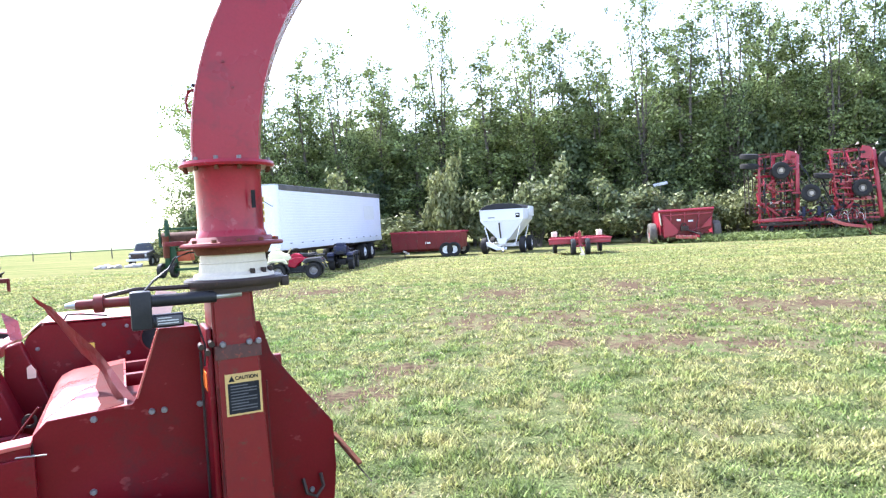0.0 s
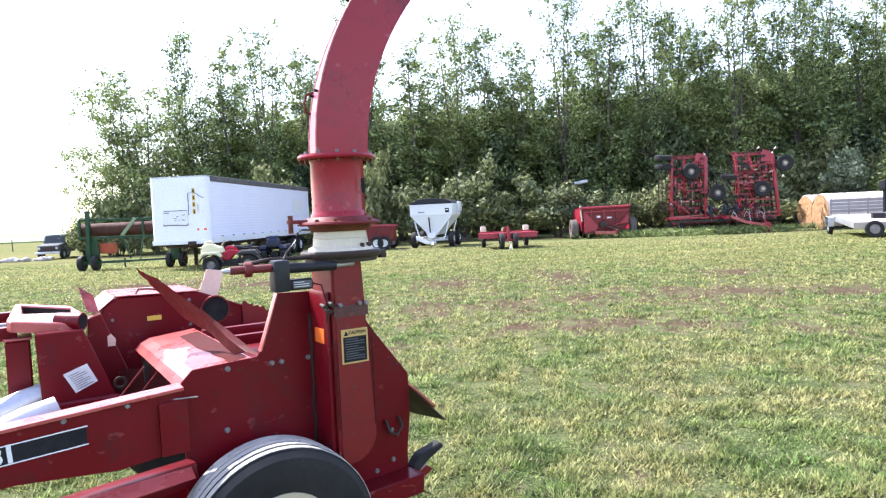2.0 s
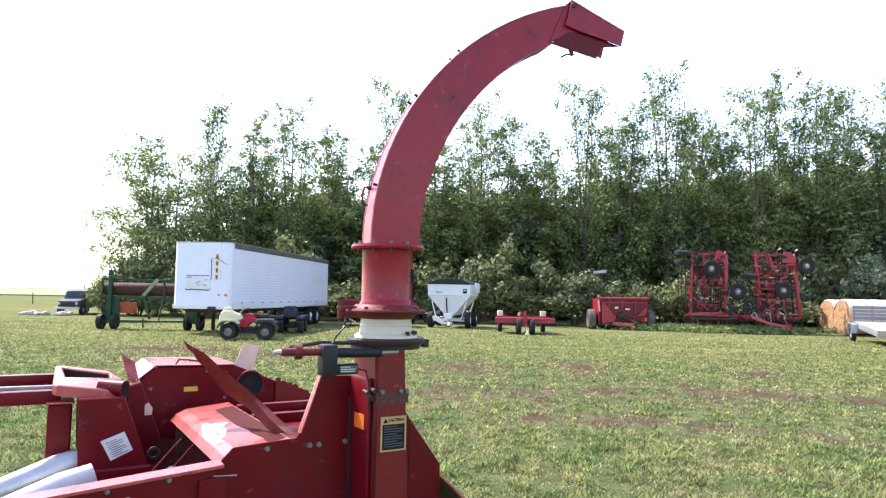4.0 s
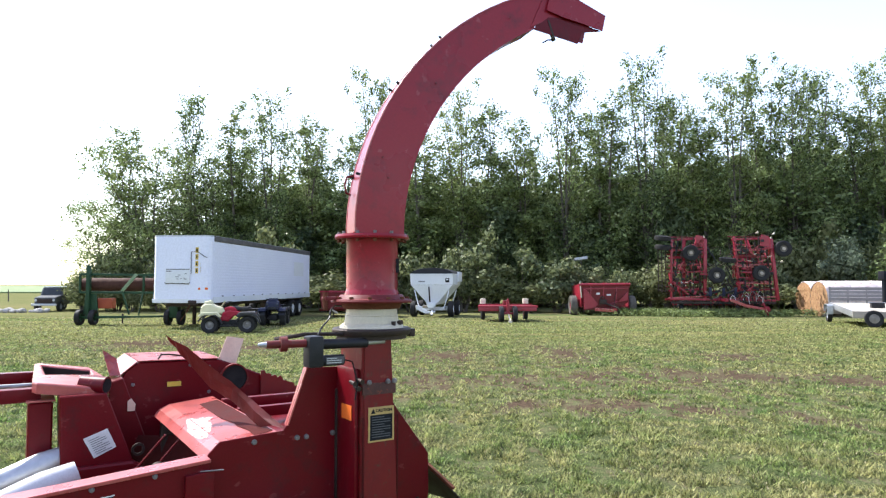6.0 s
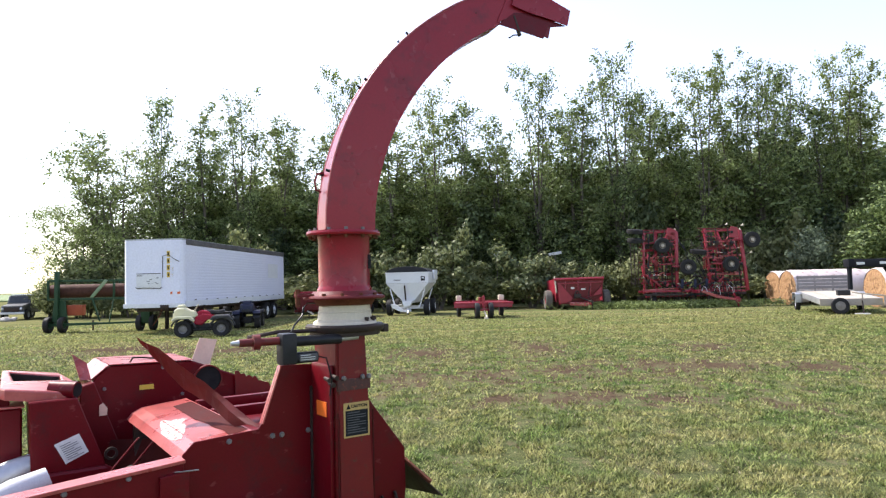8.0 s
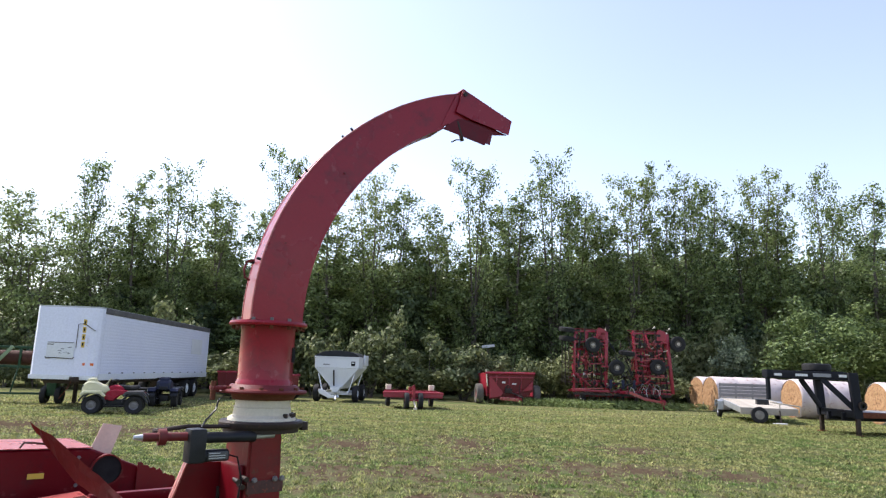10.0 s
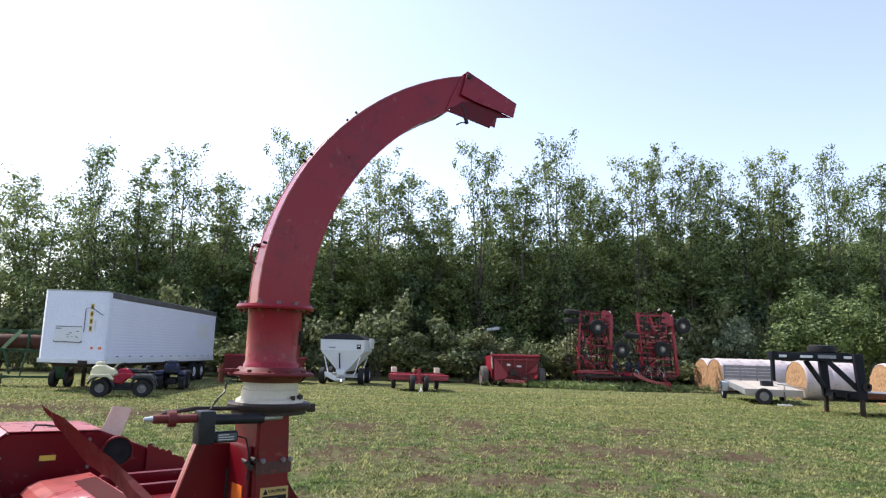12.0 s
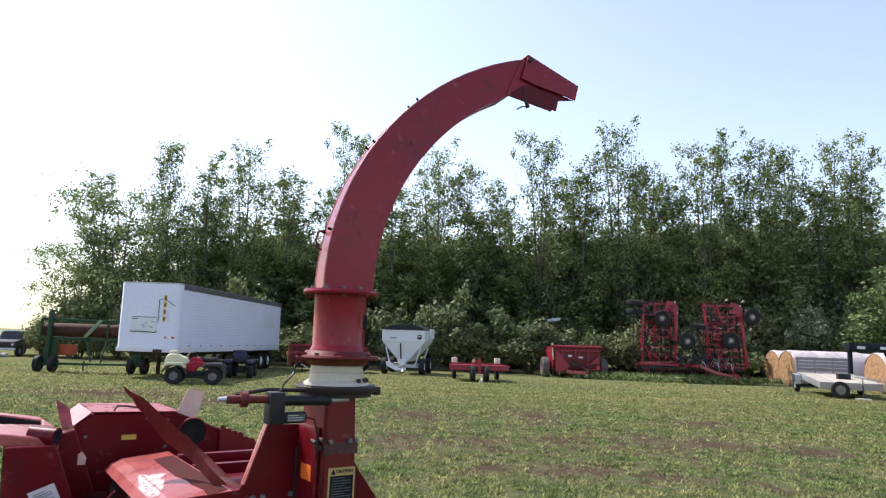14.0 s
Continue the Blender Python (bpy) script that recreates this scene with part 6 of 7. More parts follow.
def build_cultivator():
    t = thing("field_cultivator", pose(16.1, 41.0, 0, 0, 0, -3), "red folded field cultivator with upright wings and many tines", "cultivator")
    def wing(x0, x1, lean, name):
        w = part(name, box(x0, x0 + 0.12, -0.06, 0.06, 0.9, 4.9, 0.01), RED_FAR, t)
        for k in range(1, 7):
            x = x0 + (x1 - x0) * k / 6
            part("upright", bar((x, 0.9 * (k % 2), 0.95), (x, 0.9 * (k % 2), 4.75 + 0.12 * (k % 3)), *((0.19, 0.18) if k in (1, 3, 6) else (0.06, 0.06)), 0.008), RED_FAR if k in (1, 3, 6) else DARK_STEEL, w)
        for k, z in enumerate((1.1, 1.55, 2.0, 2.65, 3.1, 3.6, 4.05, 4.72)):
            part("cross_bar", bar((x0 - 0.1, 0.0, z), (x1 + 0.12, 0.45 * (k % 3), z + 0.1), 0.09, 0.09 + 0.03 * (k % 3), 0.008), RED_FAR if k % 4 else RED_TOP, w)
            part("cross_bar", bar((x0, 0.95, z + 0.25), (x1, 0.95, z + 0.2), 0.07, 0.07, 0.008), RED_RUST if k % 2 else DARK_STEEL, w)
        part("gusset", prism([(x0 + 0.9 * (x1 - x0) - 0.5, 4.3), (x0 + 0.9 * (x1 - x0) + 0.1, 4.25), (x0 + 0.9 * (x1 - x0) + 0.08, 4.9), (x0 + 0.9 * (x1 - x0) - 0.35, 5.02)], "y", -0.12, -0.06, 0.006), RED_FAR, w)
        for k in range(5):
            part("shank_clamp", box(x0 + 0.3 * k, x0 + 0.3 * k + 0.16, -0.2, -0.05, 1.5 + 0.62 * k, 1.72 + 0.62 * k, 0.01), DARK_STEEL if k % 2 else RED_RUST, w)
            part("spring", tube([(x0 + 0.4 * k, -0.1, 4.6 - 0.6 * k), (x0 + 0.4 * k + 0.2, -0.3, 4.5 - 0.6 * k), (x0 + 0.4 * k + 0.1, -0.35, 4.25 - 0.6 * k)], 0.03, 5), DARK_STEEL, w)
        crowd = random.Random(int(10 * x0) + 90)
        for k in range(26):
            x, z = x0 + (x1 - x0) * crowd.random(), crowd.uniform(1.2, 4.7)
            part("clamp", box(x, x + crowd.uniform(0.07, 0.2), -0.24, -0.06, z, z + crowd.uniform(0.07, 0.22), 0.008), crowd.choice((DARK_STEEL, BLACK, BLACK, RED_RUST, RED_FAR)), w)
        for k in range(9):
            x, z = x0 + (x1 - x0) * crowd.random() * 0.8, crowd.uniform(1.2, 4.3)
            part("stay", bar((x, -0.16, z), (x + crowd.uniform(0.1, 0.5), crowd.uniform(-0.3, 0.4), z + crowd.uniform(-0.5, 0.5)), 0.06, 0.06, 0.006), crowd.choice((RED_FAR, RED_TOP, DARK_STEEL)), w)
        for x in (x0 + 0.28, x0 + 0.62 * (x1 - x0), x1 - 0.2):
            part("column", bar((x, 0.35, 1.0), (x, 0.35, 4.6), 0.10, 0.12, 0.008), DARK_STEEL, w)
        for k in range(13):
            x, z = x0 + (x1 - x0) * crowd.random(), crowd.uniform(1.1, 3.9)
            part("tool_bar", bar((x, crowd.uniform(-0.1, 0.9), z), (x + crowd.uniform(-0.12, 0.12), crowd.uniform(-0.1, 0.9), z + crowd.uniform(0.5, 1.0)), 0.07, 0.06, 0.006), crowd.choice((RED_FAR, RED_FAR, RED_TOP)), w)
        # Small pale bars stand for sun glints on the frame.
        for k in range(8):
            x, z = x0 + (x1 - x0) * crowd.random(), crowd.uniform(1.2, 4.6)
            part("worn_edge", bar((x, -0.2, z), (x + crowd.uniform(0.05, 0.3), -0.22, z + crowd.uniform(-0.1, 0.1)), 0.03, 0.035), crowd.choice((ALU, CREAM, RED_TOP)), w)
        for k in range(2):
            part("diagonal", bar((x0 + 0.15, -0.08, 2.1 + 1.1 * k), (x0 + 1.1, -0.08, 1.3 + 1.2 * k), 0.09, 0.09, 0.008), RED_FAR, w)
        for z in (2.0, 3.2, 4.3):
            part("cylinder", rod((x0 + 0.3, -0.14, z - 0.55), (x0 + 0.42, -0.14, z + 0.35), 0.045, None, 8), BLACK, w)
        for k in range(9):
            for j in range(3):
                z = 1.25 + 0.42 * k + 0.1 * j
                x = x0 + (x1 - x0) * (0.15 + 0.34 * j)
                y = 0.30 + 0.3 * ((k + j) % 3)
                part("tine", tube([(x, y, z), (x + 0.12, y + 0.42, z + 0.10), (x + 0.16, y + 0.55, z - 0.10), (x + 0.06, y + 0.62, z - 0.30)], 0.03, 5), DARK_STEEL, w)
        for ob in (w, *w.children):
            for v in ob.data.vertices:
                v.co.x += lean * (v.co.z - 0.95) / 3.8
        return w
    wing(-2.95, -0.85, 0.08, "left_wing")
    wing(1.25, 3.5, -0.32, "right_wing")
    for p, q in (((-3.0, -0.2, 1.05), (3.3, -0.2, 0.95)), ((-3.0, 1.0, 1.0), (3.2, 1.0, 1.0)), ((-2.7, 0.4, 0.70), (2.9, 0.4, 0.70))):
        part("main_beam", bar(p, q, 0.13, 0.13, 0.01), RED_FAR, t)
    for k in range(22):
        x = -2.85 + 0.27 * k
        part("tine", tube([(x, -0.25, 0.95), (x + 0.05, -0.42, 0.72), (x + 0.06, -0.36, 0.42), (x, -0.52, 0.10)], 0.028, 5), DARK_STEEL, t)
    part("main_beam", bar((-3.0, -0.35, 0.82), (3.25, -0.35, 0.80), 0.12, 0.12, 0.01), DARK_STEEL, t)
    for k in range(8):
        x = -2.6 + 0.74 * k
        part("frame_link", bar((x, -0.2, 1.0), (x + 0.1, 1.0, 1.0), 0.10, 0.10, 0.008), RED_FAR, t)
        part("tine", tube([(x, 0.1, 0.95), (x + 0.1, 0.5, 0.8), (x + 0.1, 0.6, 0.45), (x + 0.02, 0.4, 0.12)], 0.025, 5), DARK_STEEL, t)
        part("tine", tube([(x + 0.35, -0.1, 0.9), (x + 0.4, 0.25, 0.75), (x + 0.42, 0.3, 0.4), (x + 0.35, 0.1, 0.12)], 0.025, 5), DARK_STEEL, t)
    part("tongue_plate", prism([(2.28, 0.26), (2.56, 0.26), (2.62, 0.40), (2.5, 0.62), (2.3, 0.62)], "y", -1.24, -1.20, 0.006), RED_FAR, t)
    part("tongue", prism([(0.3, 1.02), (0.4, 1.06), (1.3, 0.72), (2.4, 0.52), (2.5, 0.36), (1.2, 0.56), (0.3, 0.92)], "y", -1.2, -1.02, 0.012), RED_TOP, t, "red tongue beam in sunlit colour")
    part("tongue_joint", bar((0.05, -0.2, 1.0), (0.1, -1.2, 0.98), 0.16, 0.16, 0.01), RED_FAR, t)
    part("tongue_jack", bar((2.2, -1.15, 0.85), (2.5, -1.15, 0.0), 0.09, 0.09), RED_FAR, t)
    rng = random.Random(5)
    for k in range(34):
        x, z = rng.uniform(-2.7, 3.0), rng.uniform(0.75, 1.75)
        q = (x + rng.uniform(-0.5, 0.5), rng.uniform(-0.5, 0.5), z + rng.uniform(-0.35, 0.35))
        part("bracket", bar((x, rng.uniform(-0.5, 0.3), z), q, rng.uniform(0.05, 0.11), rng.uniform(0.05, 0.1)), rng.choice((RED_FAR, RED_FAR, DARK_STEEL, BLACK, HUB)), t)
    for k in range(16):
        x, z = rng.uniform(-0.9, 1.0), rng.uniform(1.7, 4.6)
        part("tine", tube([(x, 0.6, z), (x + 0.25, 0.4, z + 0.16), (x + 0.42, 0.3, z - 0.05), (x + 0.36, 0.25, z - 0.34)], 0.03, 5), DARK_STEEL, t)
    for k in range(9):
        x = 0.5 + 0.26 * k
        part("hose", tube([(x, -0.5, 1.0), (x + 0.05, -0.75, 1.3 + 0.1 * (k % 3)), (x + 0.2, -0.8, 1.15), (x + 0.3, -0.7, 0.75)], 0.018, 5), PAPER if k % 3 == 0 else BLACK, t)
    for k in range(6):
        x = 1.0 + 0.22 * k
        part("hose", tube([(x, -0.3, 1.1), (x + 0.1, -0.6, 1.55), (x + 0.3, -0.7, 1.35), (x + 0.35, -0.6, 0.9)], 0.022, 5), ALU if k % 2 else DARK_STEEL, t)
    for k in range(26):
        x, z = rng.uniform(-1.1, 1.9), rng.uniform(0.7, 2.1)
        part("black_link", bar((x, rng.uniform(-0.5, 0.6), z), (x + rng.uniform(-0.6, 0.6), rng.uniform(-0.5, 0.6), z + rng.uniform(-0.2, 0.25)), rng.uniform(0.06, 0.13), rng.uniform(0.06, 0.13)), rng.choice((BLACK, TRAILER_BLACK, DARK_STEEL)), t)
    for k in range(13):
        x, z = rng.uniform(-0.7, 1.0), 1.9 + 0.2 * k
        part("hanging_tine", tube([(x, 0.5, z), (x + 0.05, 0.2, z - 0.35), (x + 0.16, 0.1, z - 0.62)], 0.035, 5), BLACK, t)
    for k in range(10):
        z = 1.35 + 0.34 * k
        part("tool_bar", bar((1.35 - 0.05 * k, -0.1, z), (2.3 + 0.45 * (k % 3) - 0.05 * k, -0.1, z - 0.06), 0.09, 0.07, 0.006), (RED_FAR, RED_RUST, RED_TOP)[k % 3], t)
    for x in (-0.9, -0.1, 0.6):
        part("lift_cylinder", rod((x, -0.3, 1.25), (x + 0.9, -0.3, 1.55), 0.06, None, 8), BLACK, t)
        part("valve_block", box(x + 0.2, x + 0.36, -0.4, -0.25, 1.2, 1.75, 0.01), BLUE_DARK, t)
    for (x, y, z), axis in (((-1.76, -0.35, 3.88), "y"), ((-0.25, -0.45, 2.50), "y"), ((3.78, -0.30, 4.12), "y"), ((2.38, -0.45, 2.62), "y"), ((-3.36, -0.1, 4.82), "z"), ((-3.36, -0.1, 4.25), "z"), ((0.52, -0.1, 3.45), "z")):
        if axis == "y":
            wheel(t, "tyre", (x, y, z), 0.50, 0.28, "y", HUB, 0.44)
            part("hub_cap", lathe([(0.0, -0.02), (0.085, -0.02), (0.105, 0.0), (0.105, 0.05), (0.0, 0.05)], 16, pose(x, y - 0.11, z, 90, 0, 0)), WOOD, t, "pale dusty hub cap")
            part("wheel_arm", bar((x, y + 0.12, z), (x + (-1.0 if x > 0 else 1.0) * (1 if abs(x) > 1 else -0.9), y + 0.25, z + 0.08), 0.10, 0.10, 0.008), RED_FAR, t)
        else:
            prof = [(0.22, -0.1), (0.36, -0.15), (0.49, -0.12), (0.51, 0.0), (0.49, 0.12), (0.36, 0.15), (0.22, 0.1), (0.0, 0.03), (0.0, -0.03), (0.22, -0.1)]
            part("tyre", lathe(prof, 24, pose(x, y, z, 8, 4, 0)), RUBBER, t, "black rubber tyre")
            part("wheel_arm", bar((x, y, z), (x + (0.9 if x < 0 else 0.8), y + 0.1, z - 0.05), 0.08, 0.08), DARK_STEEL, t)
    wheel(t, "tyre", (-2.35, 0.0, 0.40), 0.40, 0.26, "x", CREAM, 0.5)
    wheel(t, "tyre", (2.3, 0.2, 0.40), 0.40, 0.26, "x", CREAM, 0.5)
    for k in range(3):
        x = -3.62 + 0.22 * k
        hb = part("harrow_bar", bar((x, 0.1, 1.45), (x, 0.1, 4.3), 0.045, 0.045), DARK_STEEL, t)
        for j in range(9):
            part("harrow_tooth", rod((x, 0.1, 1.6 + 0.3 * j), (x + 0.14, -0.12, 1.5 + 0.3 * j), 0.014, None, 5), DARK_STEEL, hb)
    for x, z in ((-0.72, 4.86), (-0.85, 4.50), (-0.55, 4.15), (2.55, 5.12), (3.55, 5.05), (3.35, 4.75), (4.0, 3.3)):
        part("sweep_point", prism([(x - 0.10, z), (x + 0.10, z + 0.03), (x + 0.06, z + 0.16), (x - 0.02, z + 0.08)], "y", 0.5, 0.6), CREAM, t, "pale worn sweep point")
        part("tine", tube([(x - 0.55, 0.5, z - 0.1), (x - 0.2, 0.55, z + 0.02), (x, 0.55, z + 0.05)], 0.025, 5), DARK_STEEL, t)


def build_bales():
    first = None
    for x, y, rz, s in ((23.3, 43.6, 3, 1.04), (22.7, 40.5, 0, 1.03), (24.2, 40.5, 1, 1.03), (25.7, 40.6, 0, 1.03), (27.2, 40.7, 1, 1.0), (24.9, 43.7, 2, 1.02), (24.6, 35.0, -2, 1.02), (26.1, 34.9, -2, 1.0), (27.9, 36.9, 0, 1.0), (26.6, 31.0, -6, 1.0), (28.1, 30.9, -6, 1.0), (29.7, 30.8, -6, 1.0)):
        m = pose(x, y, 1.03 * s, 0, 0, rz) @ Matrix.Diagonal((s, s, s, 1))
        if first:
            copy_thing(first, m)
            continue
        first = thing("round_bale", m, "round straw bale in pale net wrap on the grass", "bale", "round bales in rows")
        b = lathe([(0.97, -0.74), (1.01, -0.70), (1.03, -0.6), (1.02, 0.0), (1.03, 0.6), (1.01, 0.70), (0.97, 0.74)], 40, pose(0, 0, 0, 0, 90, 0))
        for v in b.verts:
            v.co *= 1 + 0.018 * noise.noise(v.co * 2.1)
        part("net_wrap", b, BALE_WRAP, first, "pale pinkish grey net wrap")
        prof = [(0.0, 0.70)] + [(0.97 * k / 14, 0.735 - (0.007 if k % 2 else 0.0)) for k in range(1, 14)] + [(0.985, 0.715)]
        for rot in (90, -90):
            b = lathe(prof, 36, pose(0, 0, 0, 0, rot, 0))
            for v in b.verts:
                v.co.x += 0.035 * noise.noise(v.co * 6)
            part("straw_end", b, STRAW, first, "orange brown rolled straw face")


def build_utility_trailer():
    """Seen from its low rear end; the deck rises a little towards the slatted headboard."""
    t = thing("utility_trailer", pose(18.0, 30.1, 0, 0, 0, -18), "small utility trailer with pale wooden deck and slatted headboard", "trailer")
    tilt = pose(0, 0, 0.60, 3.2, 0, 0)
    wide, long = 2.55, 5.1
    for k in range(10):
        x = 0.05 + 0.246 * k
        part("deck_board", box(x, x + 0.232, 0.05, long, 0.06, 0.10, 0.005, None, tilt), WOOD, t)
    for x in (0.0, wide - 0.06):
        part("side_beam", box(x, x + 0.06, 0.0, long, -0.16, 0.12, 0.006, None, tilt), ALU, t)
    part("rear_beam", box(0.0, wide, -0.06, 0.0, -0.20, 0.12, 0.006, None, tilt), WOOD, t, "pale rear beam")
    part("front_beam", box(0.0, wide, long, long + 0.06, -0.16, 0.12, 0.006, None, tilt), ALU, t)
    for x, fx in ((-0.18, -0.33), (wide + 0.18, wide + 0.05)):
        wheel(t, "tyre", (x, 4.3, 0.37), 0.37, 0.22, "x", ALU, 0.52)
        part("fender", prism([(3.85, 0.42), (3.85, 0.86), (3.95, 0.93), (4.65, 0.93), (4.78, 0.84), (4.78, 0.55), (4.74, 0.55), (4.74, 0.82), (4.64, 0.89), (3.96, 0.89), (3.89, 0.84), (3.89, 0.42)], "x", fx, fx + 0.28, 0.004), ALU, t)
    part("axle", rod((-0.2, 4.3, 0.37), (wide + 0.2, 4.3, 0.37), 0.04, None, 10), DARK_STEEL, t)
    part("axle_hanger", box(0.4, 0.5, 4.25, 4.35, 0.37, 0.70, 0.004), DARK_STEEL, t)
    board = part("slatted_side", box(-0.02, 0.05, long - 0.1, long - 0.04, 0.1, 0.93, 0.004, None, tilt), GREY_WOOD, t, "grey slatted headboard")
    for x in (0.8, 1.65, wide - 0.05):
        part("stake", box(x, x + 0.07, long - 0.1, long - 0.04, 0.1, 0.93, 0.004, None, tilt), GREY_WOOD, board)
    for k in range(4):
        z = 0.22 + 0.18 * k
        part("slat", box(-0.05, wide + 0.05, long - 0.13, long - 0.102, z, z + 0.15, 0.004, None, tilt), GREY_WOOD, board)
    part("loose_wheel", lathe([(0.20, -0.08), (0.30, -0.11), (0.37, -0.09), (0.39, 0.0), (0.37, 0.09), (0.30, 0.11), (0.20, 0.08), (0.12, 0.05), (0.0, 0.06), (0.0, -0.06), (0.12, -0.05), (0.20, -0.08)], 30, pose(0.80, -0.19, 0.385, 83, 0, 0)), RUBBER, t, "dusty tyre leaning on the rear beam")
    part("wheel_disc", lathe([(0.20, 0.0), (0.21, 0.03), (0.09, 0.05), (0.0, 0.06), (0.0, 0.0)], 24, pose(0.80, -0.25, 0.392, 83, 0, 0)), HUB, t)
    part("ramp_rail", bar((1.45, 0.1, 0.98), (2.6, -0.25, 0.84), 0.06, 0.06, 0.006), WOOD, t)
    part("ramp_rail", bar((1.5, 0.6, 0.98), (2.6, -0.25, 0.84), 0.05, 0.05, 0.006), WOOD, t)
    for x, y, z in ((1.75, -0.02, 0.92), (2.58, -0.24, 0.84)):
        part("ramp_post", bar((x, y, 0.40), (x, y, z), 0.05, 0.05), WOOD, t)
    part("jack", rod((1.72, -0.28, 0.03), (1.72, -0.10, 0.62), 0.03), DARK_STEEL, t)
    part("jack_foot", box(1.35, 1.95, -0.5, -0.2, 0.0, 0.06, 0.01), PAPER, t, "pale jack foot board")
    part("tool_box", box(1.2, 1.75, 1.9, 2.3, 0.79, 1.06, 0.02), BLACK, t)
    part("tongue", bar((wide / 2, long, 0.86), (wide / 2, long + 1.4, 0.62), 0.09, 0.09, 0.006), ALU, t)


def build_gooseneck():
    t = thing("gooseneck_trailer", pose(18.6, 24.7, 0, 0, 0, -6), "black gooseneck flatbed trailer with a spare tyre on top", "trailer")
    for s in (-1, 1):
        part("neck_beam", bar((-2.3, 0.12 * s, 2.28), (0.55, 1.25 * s, 2.24), 0.14, 0.30, 0.012), TRAILER_BLACK, t)
        part("neck_post", prism([(0.20, 2.38), (0.56, 2.38), (0.66, 0.66), (0.34, 0.66)], "y", 1.25 * s - 0.08, 1.25 * s + 0.08, 0.012), TRAILER_BLACK, t)
        part("neck_brace", bar((-0.55, 0.82 * s, 2.12), (0.42, 1.2 * s, 1.0), 0.10, 0.20, 0.01), TRAILER_BLACK, t)
        part("lower_beam", box(0.30, 9.5, 0.5 * s - 0.07, 0.5 * s + 0.07, 0.55, 0.86, 0.01), TRAILER_BLACK, t)
        leg = part("landing_leg", box(0.40, 0.54, 1.25 * s - 0.07, 1.25 * s + 0.07, 0.05, 0.80, 0.008), DARK_STEEL, t)
        part("leg_foot", box(0.33, 0.61, 1.25 * s - 0.13, 1.25 * s + 0.13, 0.0, 0.05, 0.004), RUST, leg)
        for x0, x1 in ((-2.15, -1.9), (-1.45, -1.05), (-0.05, 0.2)):
            y0, y1 = s * (0.12 + 1.13 * (x0 + 2.3) / 2.85), s * (0.12 + 1.13 * (x1 + 2.3) / 2.85)
            part("reflector_strip", bar((x0, y0 + 0.078 * s, 2.26), (x1, y1 + 0.078 * s, 2.255), 0.012, 0.10), PAPER, t, "pale reflective strip")
    part("maker_mark", bar((-0.88, -0.775, 2.27), (-0.30, -1.005, 2.265), 0.012, 0.13), GREY_PRINT, t, "grey blue maker mark")
    part("coupler_tube", rod((-2.3, 0, 1.25), (-2.3, 0, 2.35), 0.09, None, 14), TRAILER_BLACK, t)
    part("neck_nose", box(-2.42, -2.16, -0.22, 0.22, 2.12, 2.44, 0.01), TRAILER_BLACK, t)
    part("cross_member", box(0.22, 0.54, -1.17, 1.17, 2.10, 2.34, 0.01), TRAILER_BLACK, t)
    part("cross_member", box(0.40, 0.62, -1.17, 1.17, 0.68, 0.96, 0.01), TRAILER_BLACK, t)
    part("top_plate", prism([(-1.2, -0.5), (-1.2, 0.5), (0.2, 1.0), (0.2, -1.0)], "z", 2.39, 2.43), TRAILER_BLACK, t)
    part("spare_tyre", lathe([(0.24, -0.12), (0.45, -0.15), (0.52, -0.12), (0.54, 0.0), (0.52, 0.12), (0.45, 0.15), (0.24, 0.12), (0.20, 0.0), (0.24, -0.12)], 32, pose(-0.25, 0.1, 2.585)), RUBBER, t, "black spare tyre lying flat")
    part("chain_ring", lathe([(0.10, -0.03), (0.17, -0.03), (0.17, 0.03), (0.10, 0.03), (0.10, -0.03)], 18, pose(0.62, -1.36, 1.15, 90, 0, 0)), DARK_STEEL, t)
    for k in range(17):
        y = -1.24 + 0.147 * k
        part("deck_plank", box(0.64, 9.5, y, y + 0.137, 0.865, 0.91, 0.004), GREY_WOOD, t)
    part("deck_edge", box(0.64, 9.5, -1.33, -1.25, 0.70, 0.91, 0.006), RUST, t)
    part("deck_edge", box(0.64, 9.5, 1.26, 1.34, 0.70, 0.91, 0.006), RUST, t)
    for x in (6.5, 7.5):
        for y in (-1.0, 1.0):
            wheel(t, "tyre", (x, y, 0.36), 0.36, 0.25, "y", WHITE)


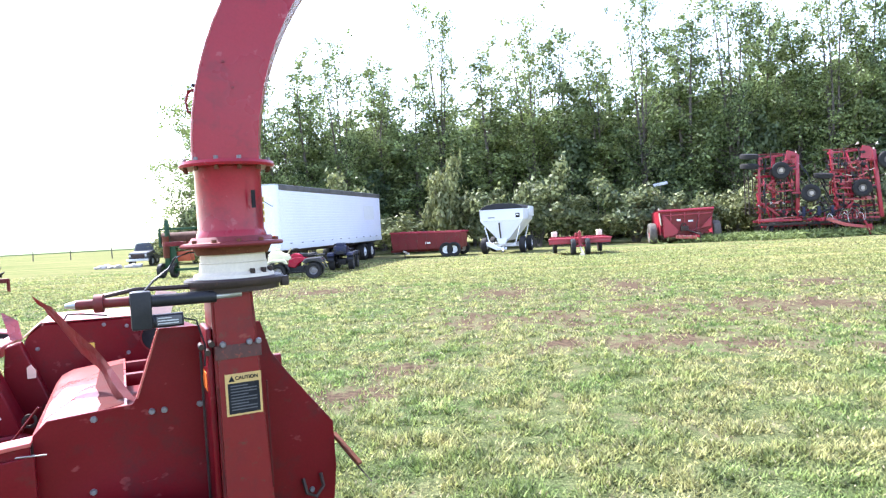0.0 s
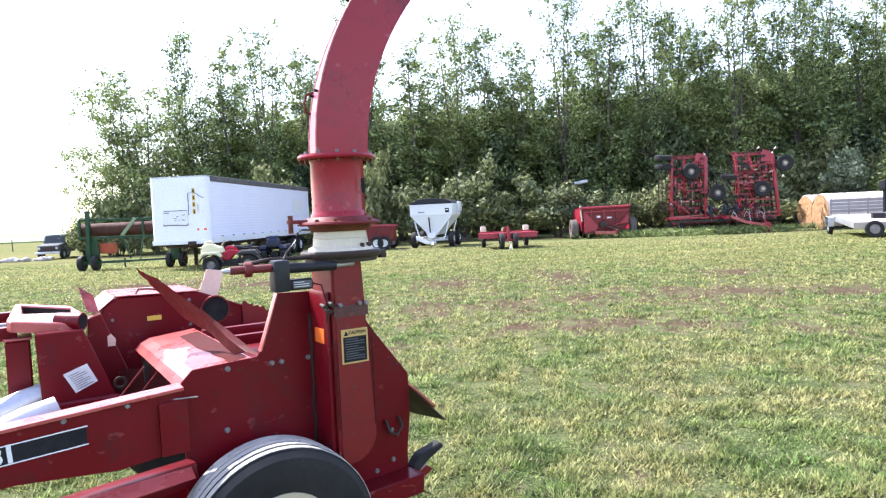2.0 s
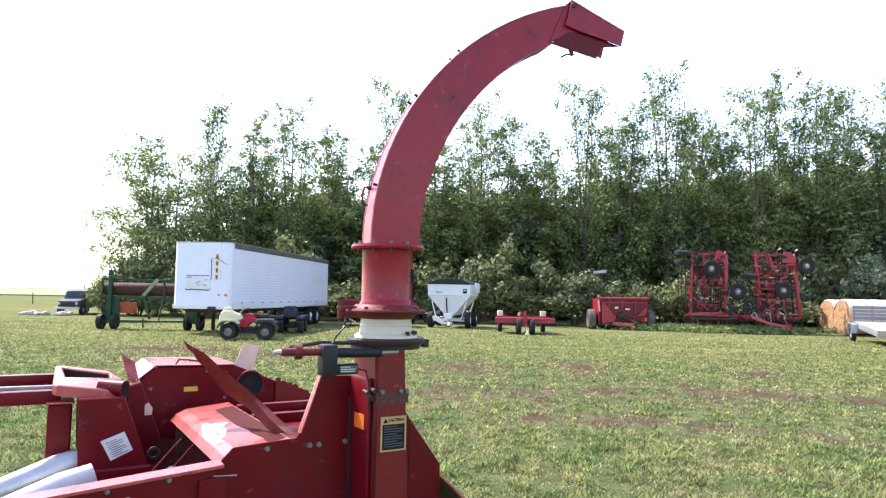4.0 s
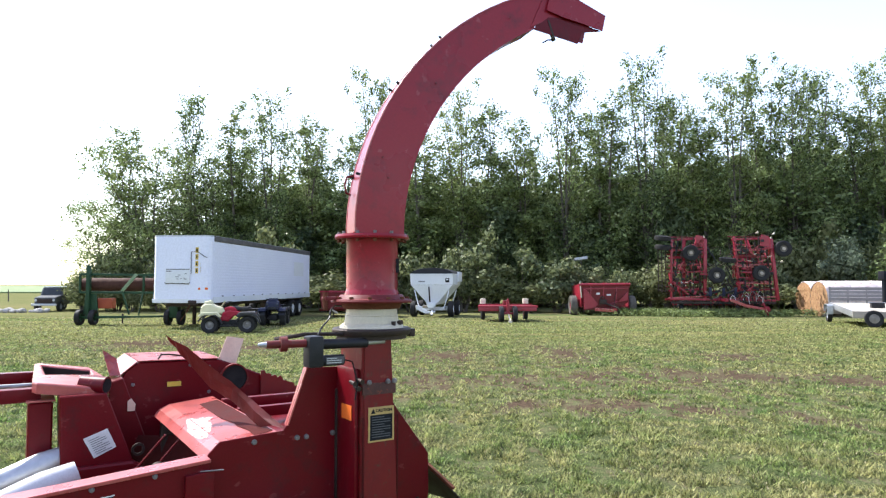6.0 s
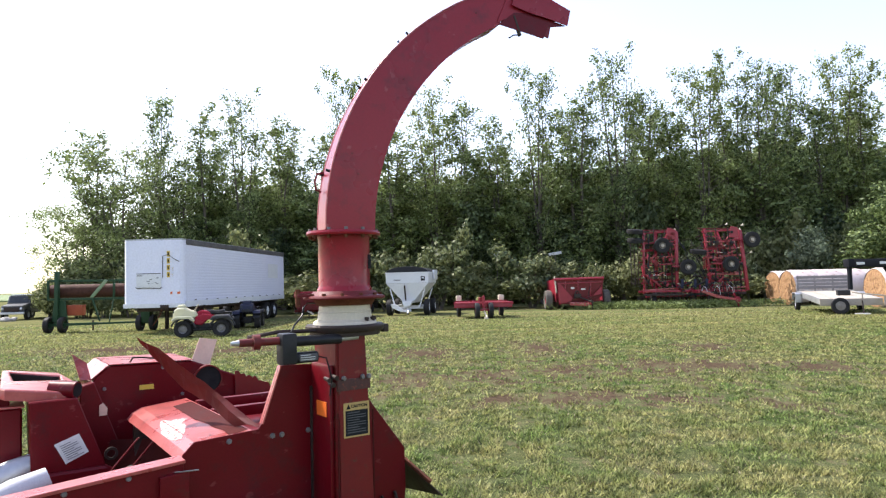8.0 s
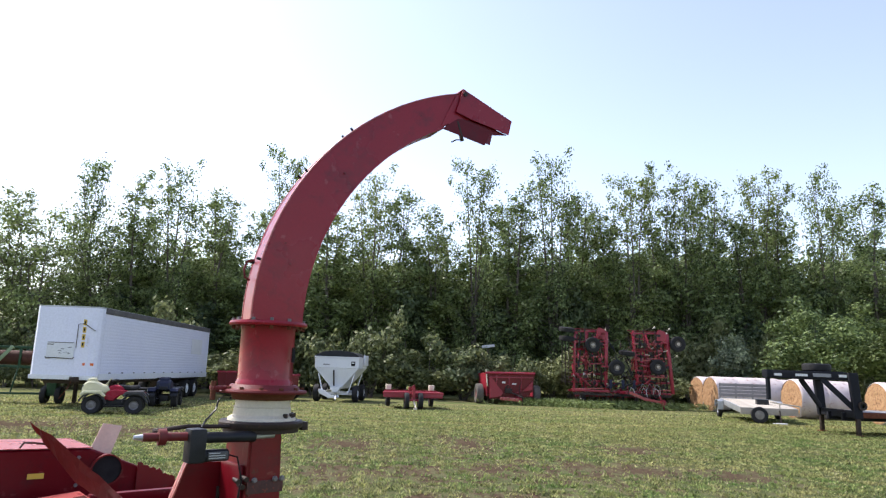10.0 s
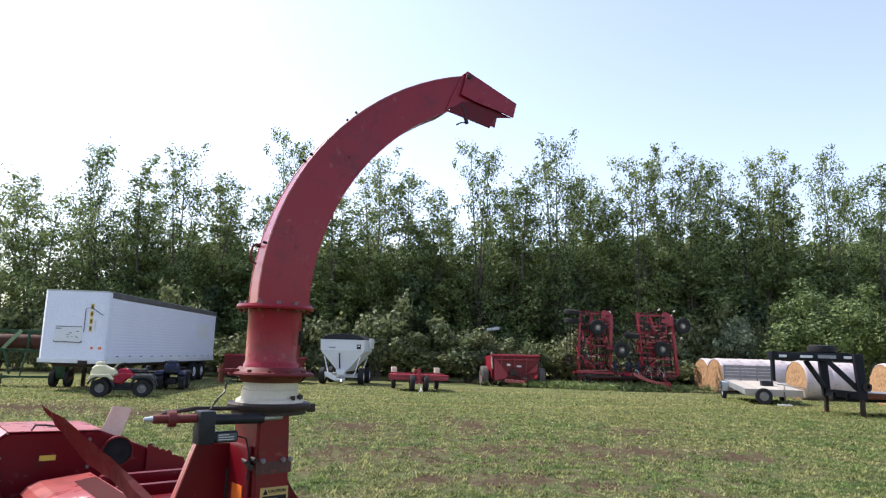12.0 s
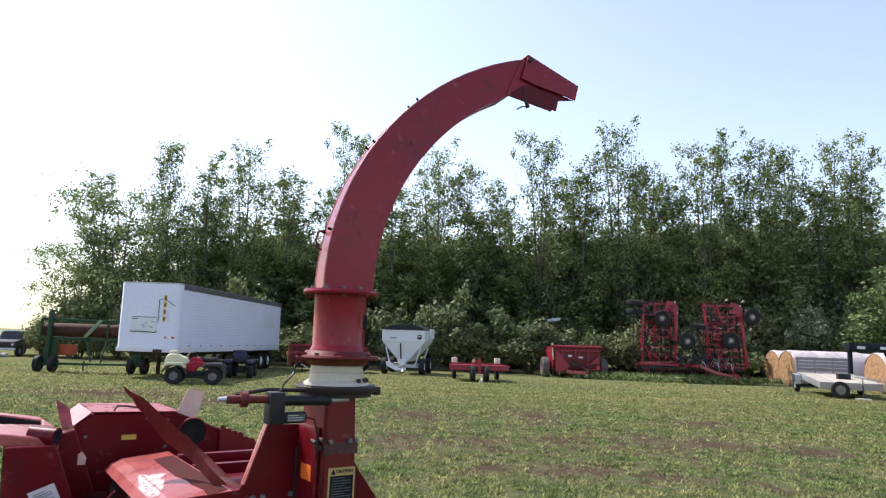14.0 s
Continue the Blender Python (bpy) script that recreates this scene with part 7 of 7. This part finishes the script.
def build_edge_things():
    t = thing("disc_plough", pose(-22.5, 24.5, 0, 0, 0, 0), "red mounted plough frame with a raised row of worn discs", "plough")
    part("frame", bar((-3.5, 0, 0.55), (0.55, 0, 0.45), 0.22, 0.26, 0.02), RED_RUST, t)
    part("frame", bar((-3.5, 0.9, 0.55), (0.4, 0.9, 0.5), 0.18, 0.2, 0.02), RED_RUST, t)
    part("lift_arm", bar((0.2, 0.2, 0.5), (-1.15, 0.2, 2.0), 0.14, 0.2, 0.01), RED_RUST, t)
    for k in range(11):
        f = k / 10
        c = Vector((0.75 - 1.5 * f, 0.1, 0.75 + 1.85 * f))
        part("disc", lathe([(0.0, 0.06), (0.12, 0.05), (0.26, 0.0), (0.265, 0.004), (0.12, 0.06), (0.0, 0.07)], 20, Matrix.Translation(c) @ Vector((-0.62, -0.35, 0.72)).to_track_quat("Z", "Y").to_matrix().to_4x4()), STEEL if k % 3 == 1 else DARK_STEEL, t)
    part("disc_shaft", rod((0.80, 0.12, 0.7), (-0.78, 0.12, 2.65), 0.04), DARK_STEEL, t)
    for x in (-2.8, 0.4):
        part("stand", bar((x, 0.0, 0.0), (x, 0.0, 0.5), 0.09, 0.09), RED_RUST, t)
        part("stand", bar((x, 0.9, 0.0), (x, 0.9, 0.5), 0.09, 0.09), RED_RUST, t)
    first = None
    for k, (x, y) in enumerate(((-52, 75), (-60, 78), (-68, 81), (-44, 72), (-38, 69))):
        m = pose(x, y, 0, 0, 2 * (k % 3 - 1), 0)
        if first is None:
            b = rod((0, 0, -0.1), (0, 0, 1.35), 0.07, 0.055, 8)
            first = new("fence_post", mesh_of("fence_post", b, BARK))
            tagged(first, "weathered wooden fence post by the field", "post", "fence posts along the field")
            first.matrix_basis = m
        else:
            copy_thing(first, m)
    # Pale panels of unclear kind; the thin posts are added to carry them.
    for x, z, w, tip in ((8.8, 3.82, 0.95, 8), (4.57, 3.80, 0.45, -38)):
        t = thing("white_board", pose(x, 47.6, 0), "pale panel among the branches on an added thin post", "sign", "white boards in the trees")
        part("board", box(-w / 2, w / 2, 0, 0.02, -0.10, 0.10, 0.004, None, pose(0, 0, z, 0, -tip, 0)), ALU, t)
        part("post", rod((0, 0.05, -0.05), (0, 0.05, z), 0.03, None, 8), BARK, t)


build_semi_trailer()
build_atv(pose(-9.12, 25.75, 0, 0, 0, 13), "red and cream quad bike with grey fenders", ATV_RED, QUAD_CREAM, FENDER_GREY)
build_atv(pose(-8.75, 31.0, 0, 0, 0, 98), "dark blue quad bike in the trailer's shade", BLUE_DARK, BLUE_DARK, BLACK)
build_roller()
build_old_truck()
build_dump_wagon()
build_seed_wagon()
build_mower()
build_spreader()
build_cultivator()
build_bales()
build_utility_trailer()
build_gooseneck()
build_edge_things()


# ---- grass ----
rng_grass = np.random.default_rng(21)
blades("grass", 950000, (-32, 45, 1.0, 40), rng_grass, GRASS, 0.042, "short green mown grass blades", 2.1)
blades("near_grass", 170000, (-14, 14, -7, 1.3), rng_grass, GRASS, 0.042, "short green mown grass blades round the harvester", 1.0, "stuff", 9.0)
blades("dry_grass", 36000, (-32, 45, 1.0, 20), rng_grass, DRY, 0.026, "short straw coloured dry grass blades", 2.3)


def tall_grass():
    rng = np.random.default_rng(33)
    n = 9000
    x = np.concatenate([rng.normal(16, 2.6, n * 2 // 3), rng.normal(12.0, 1.4, n // 3)])
    y = np.concatenate([rng.normal(40.6, 0.8, n * 2 // 3), rng.normal(41.4, 0.5, n // 3)])
    c = np.stack([x, y, rng.uniform(0.02, 0.40, len(x))], 1)
    me = leaf_mesh("tall_grass", c, rng.uniform(0.2, 0.5, len(x)), LEAF_LIGHT, rng, 0.0, 0.12)
    tagged(new("tall_grass", me), "tall uncut green grass round the cultivator", "grass", kind="stuff")


tall_grass()
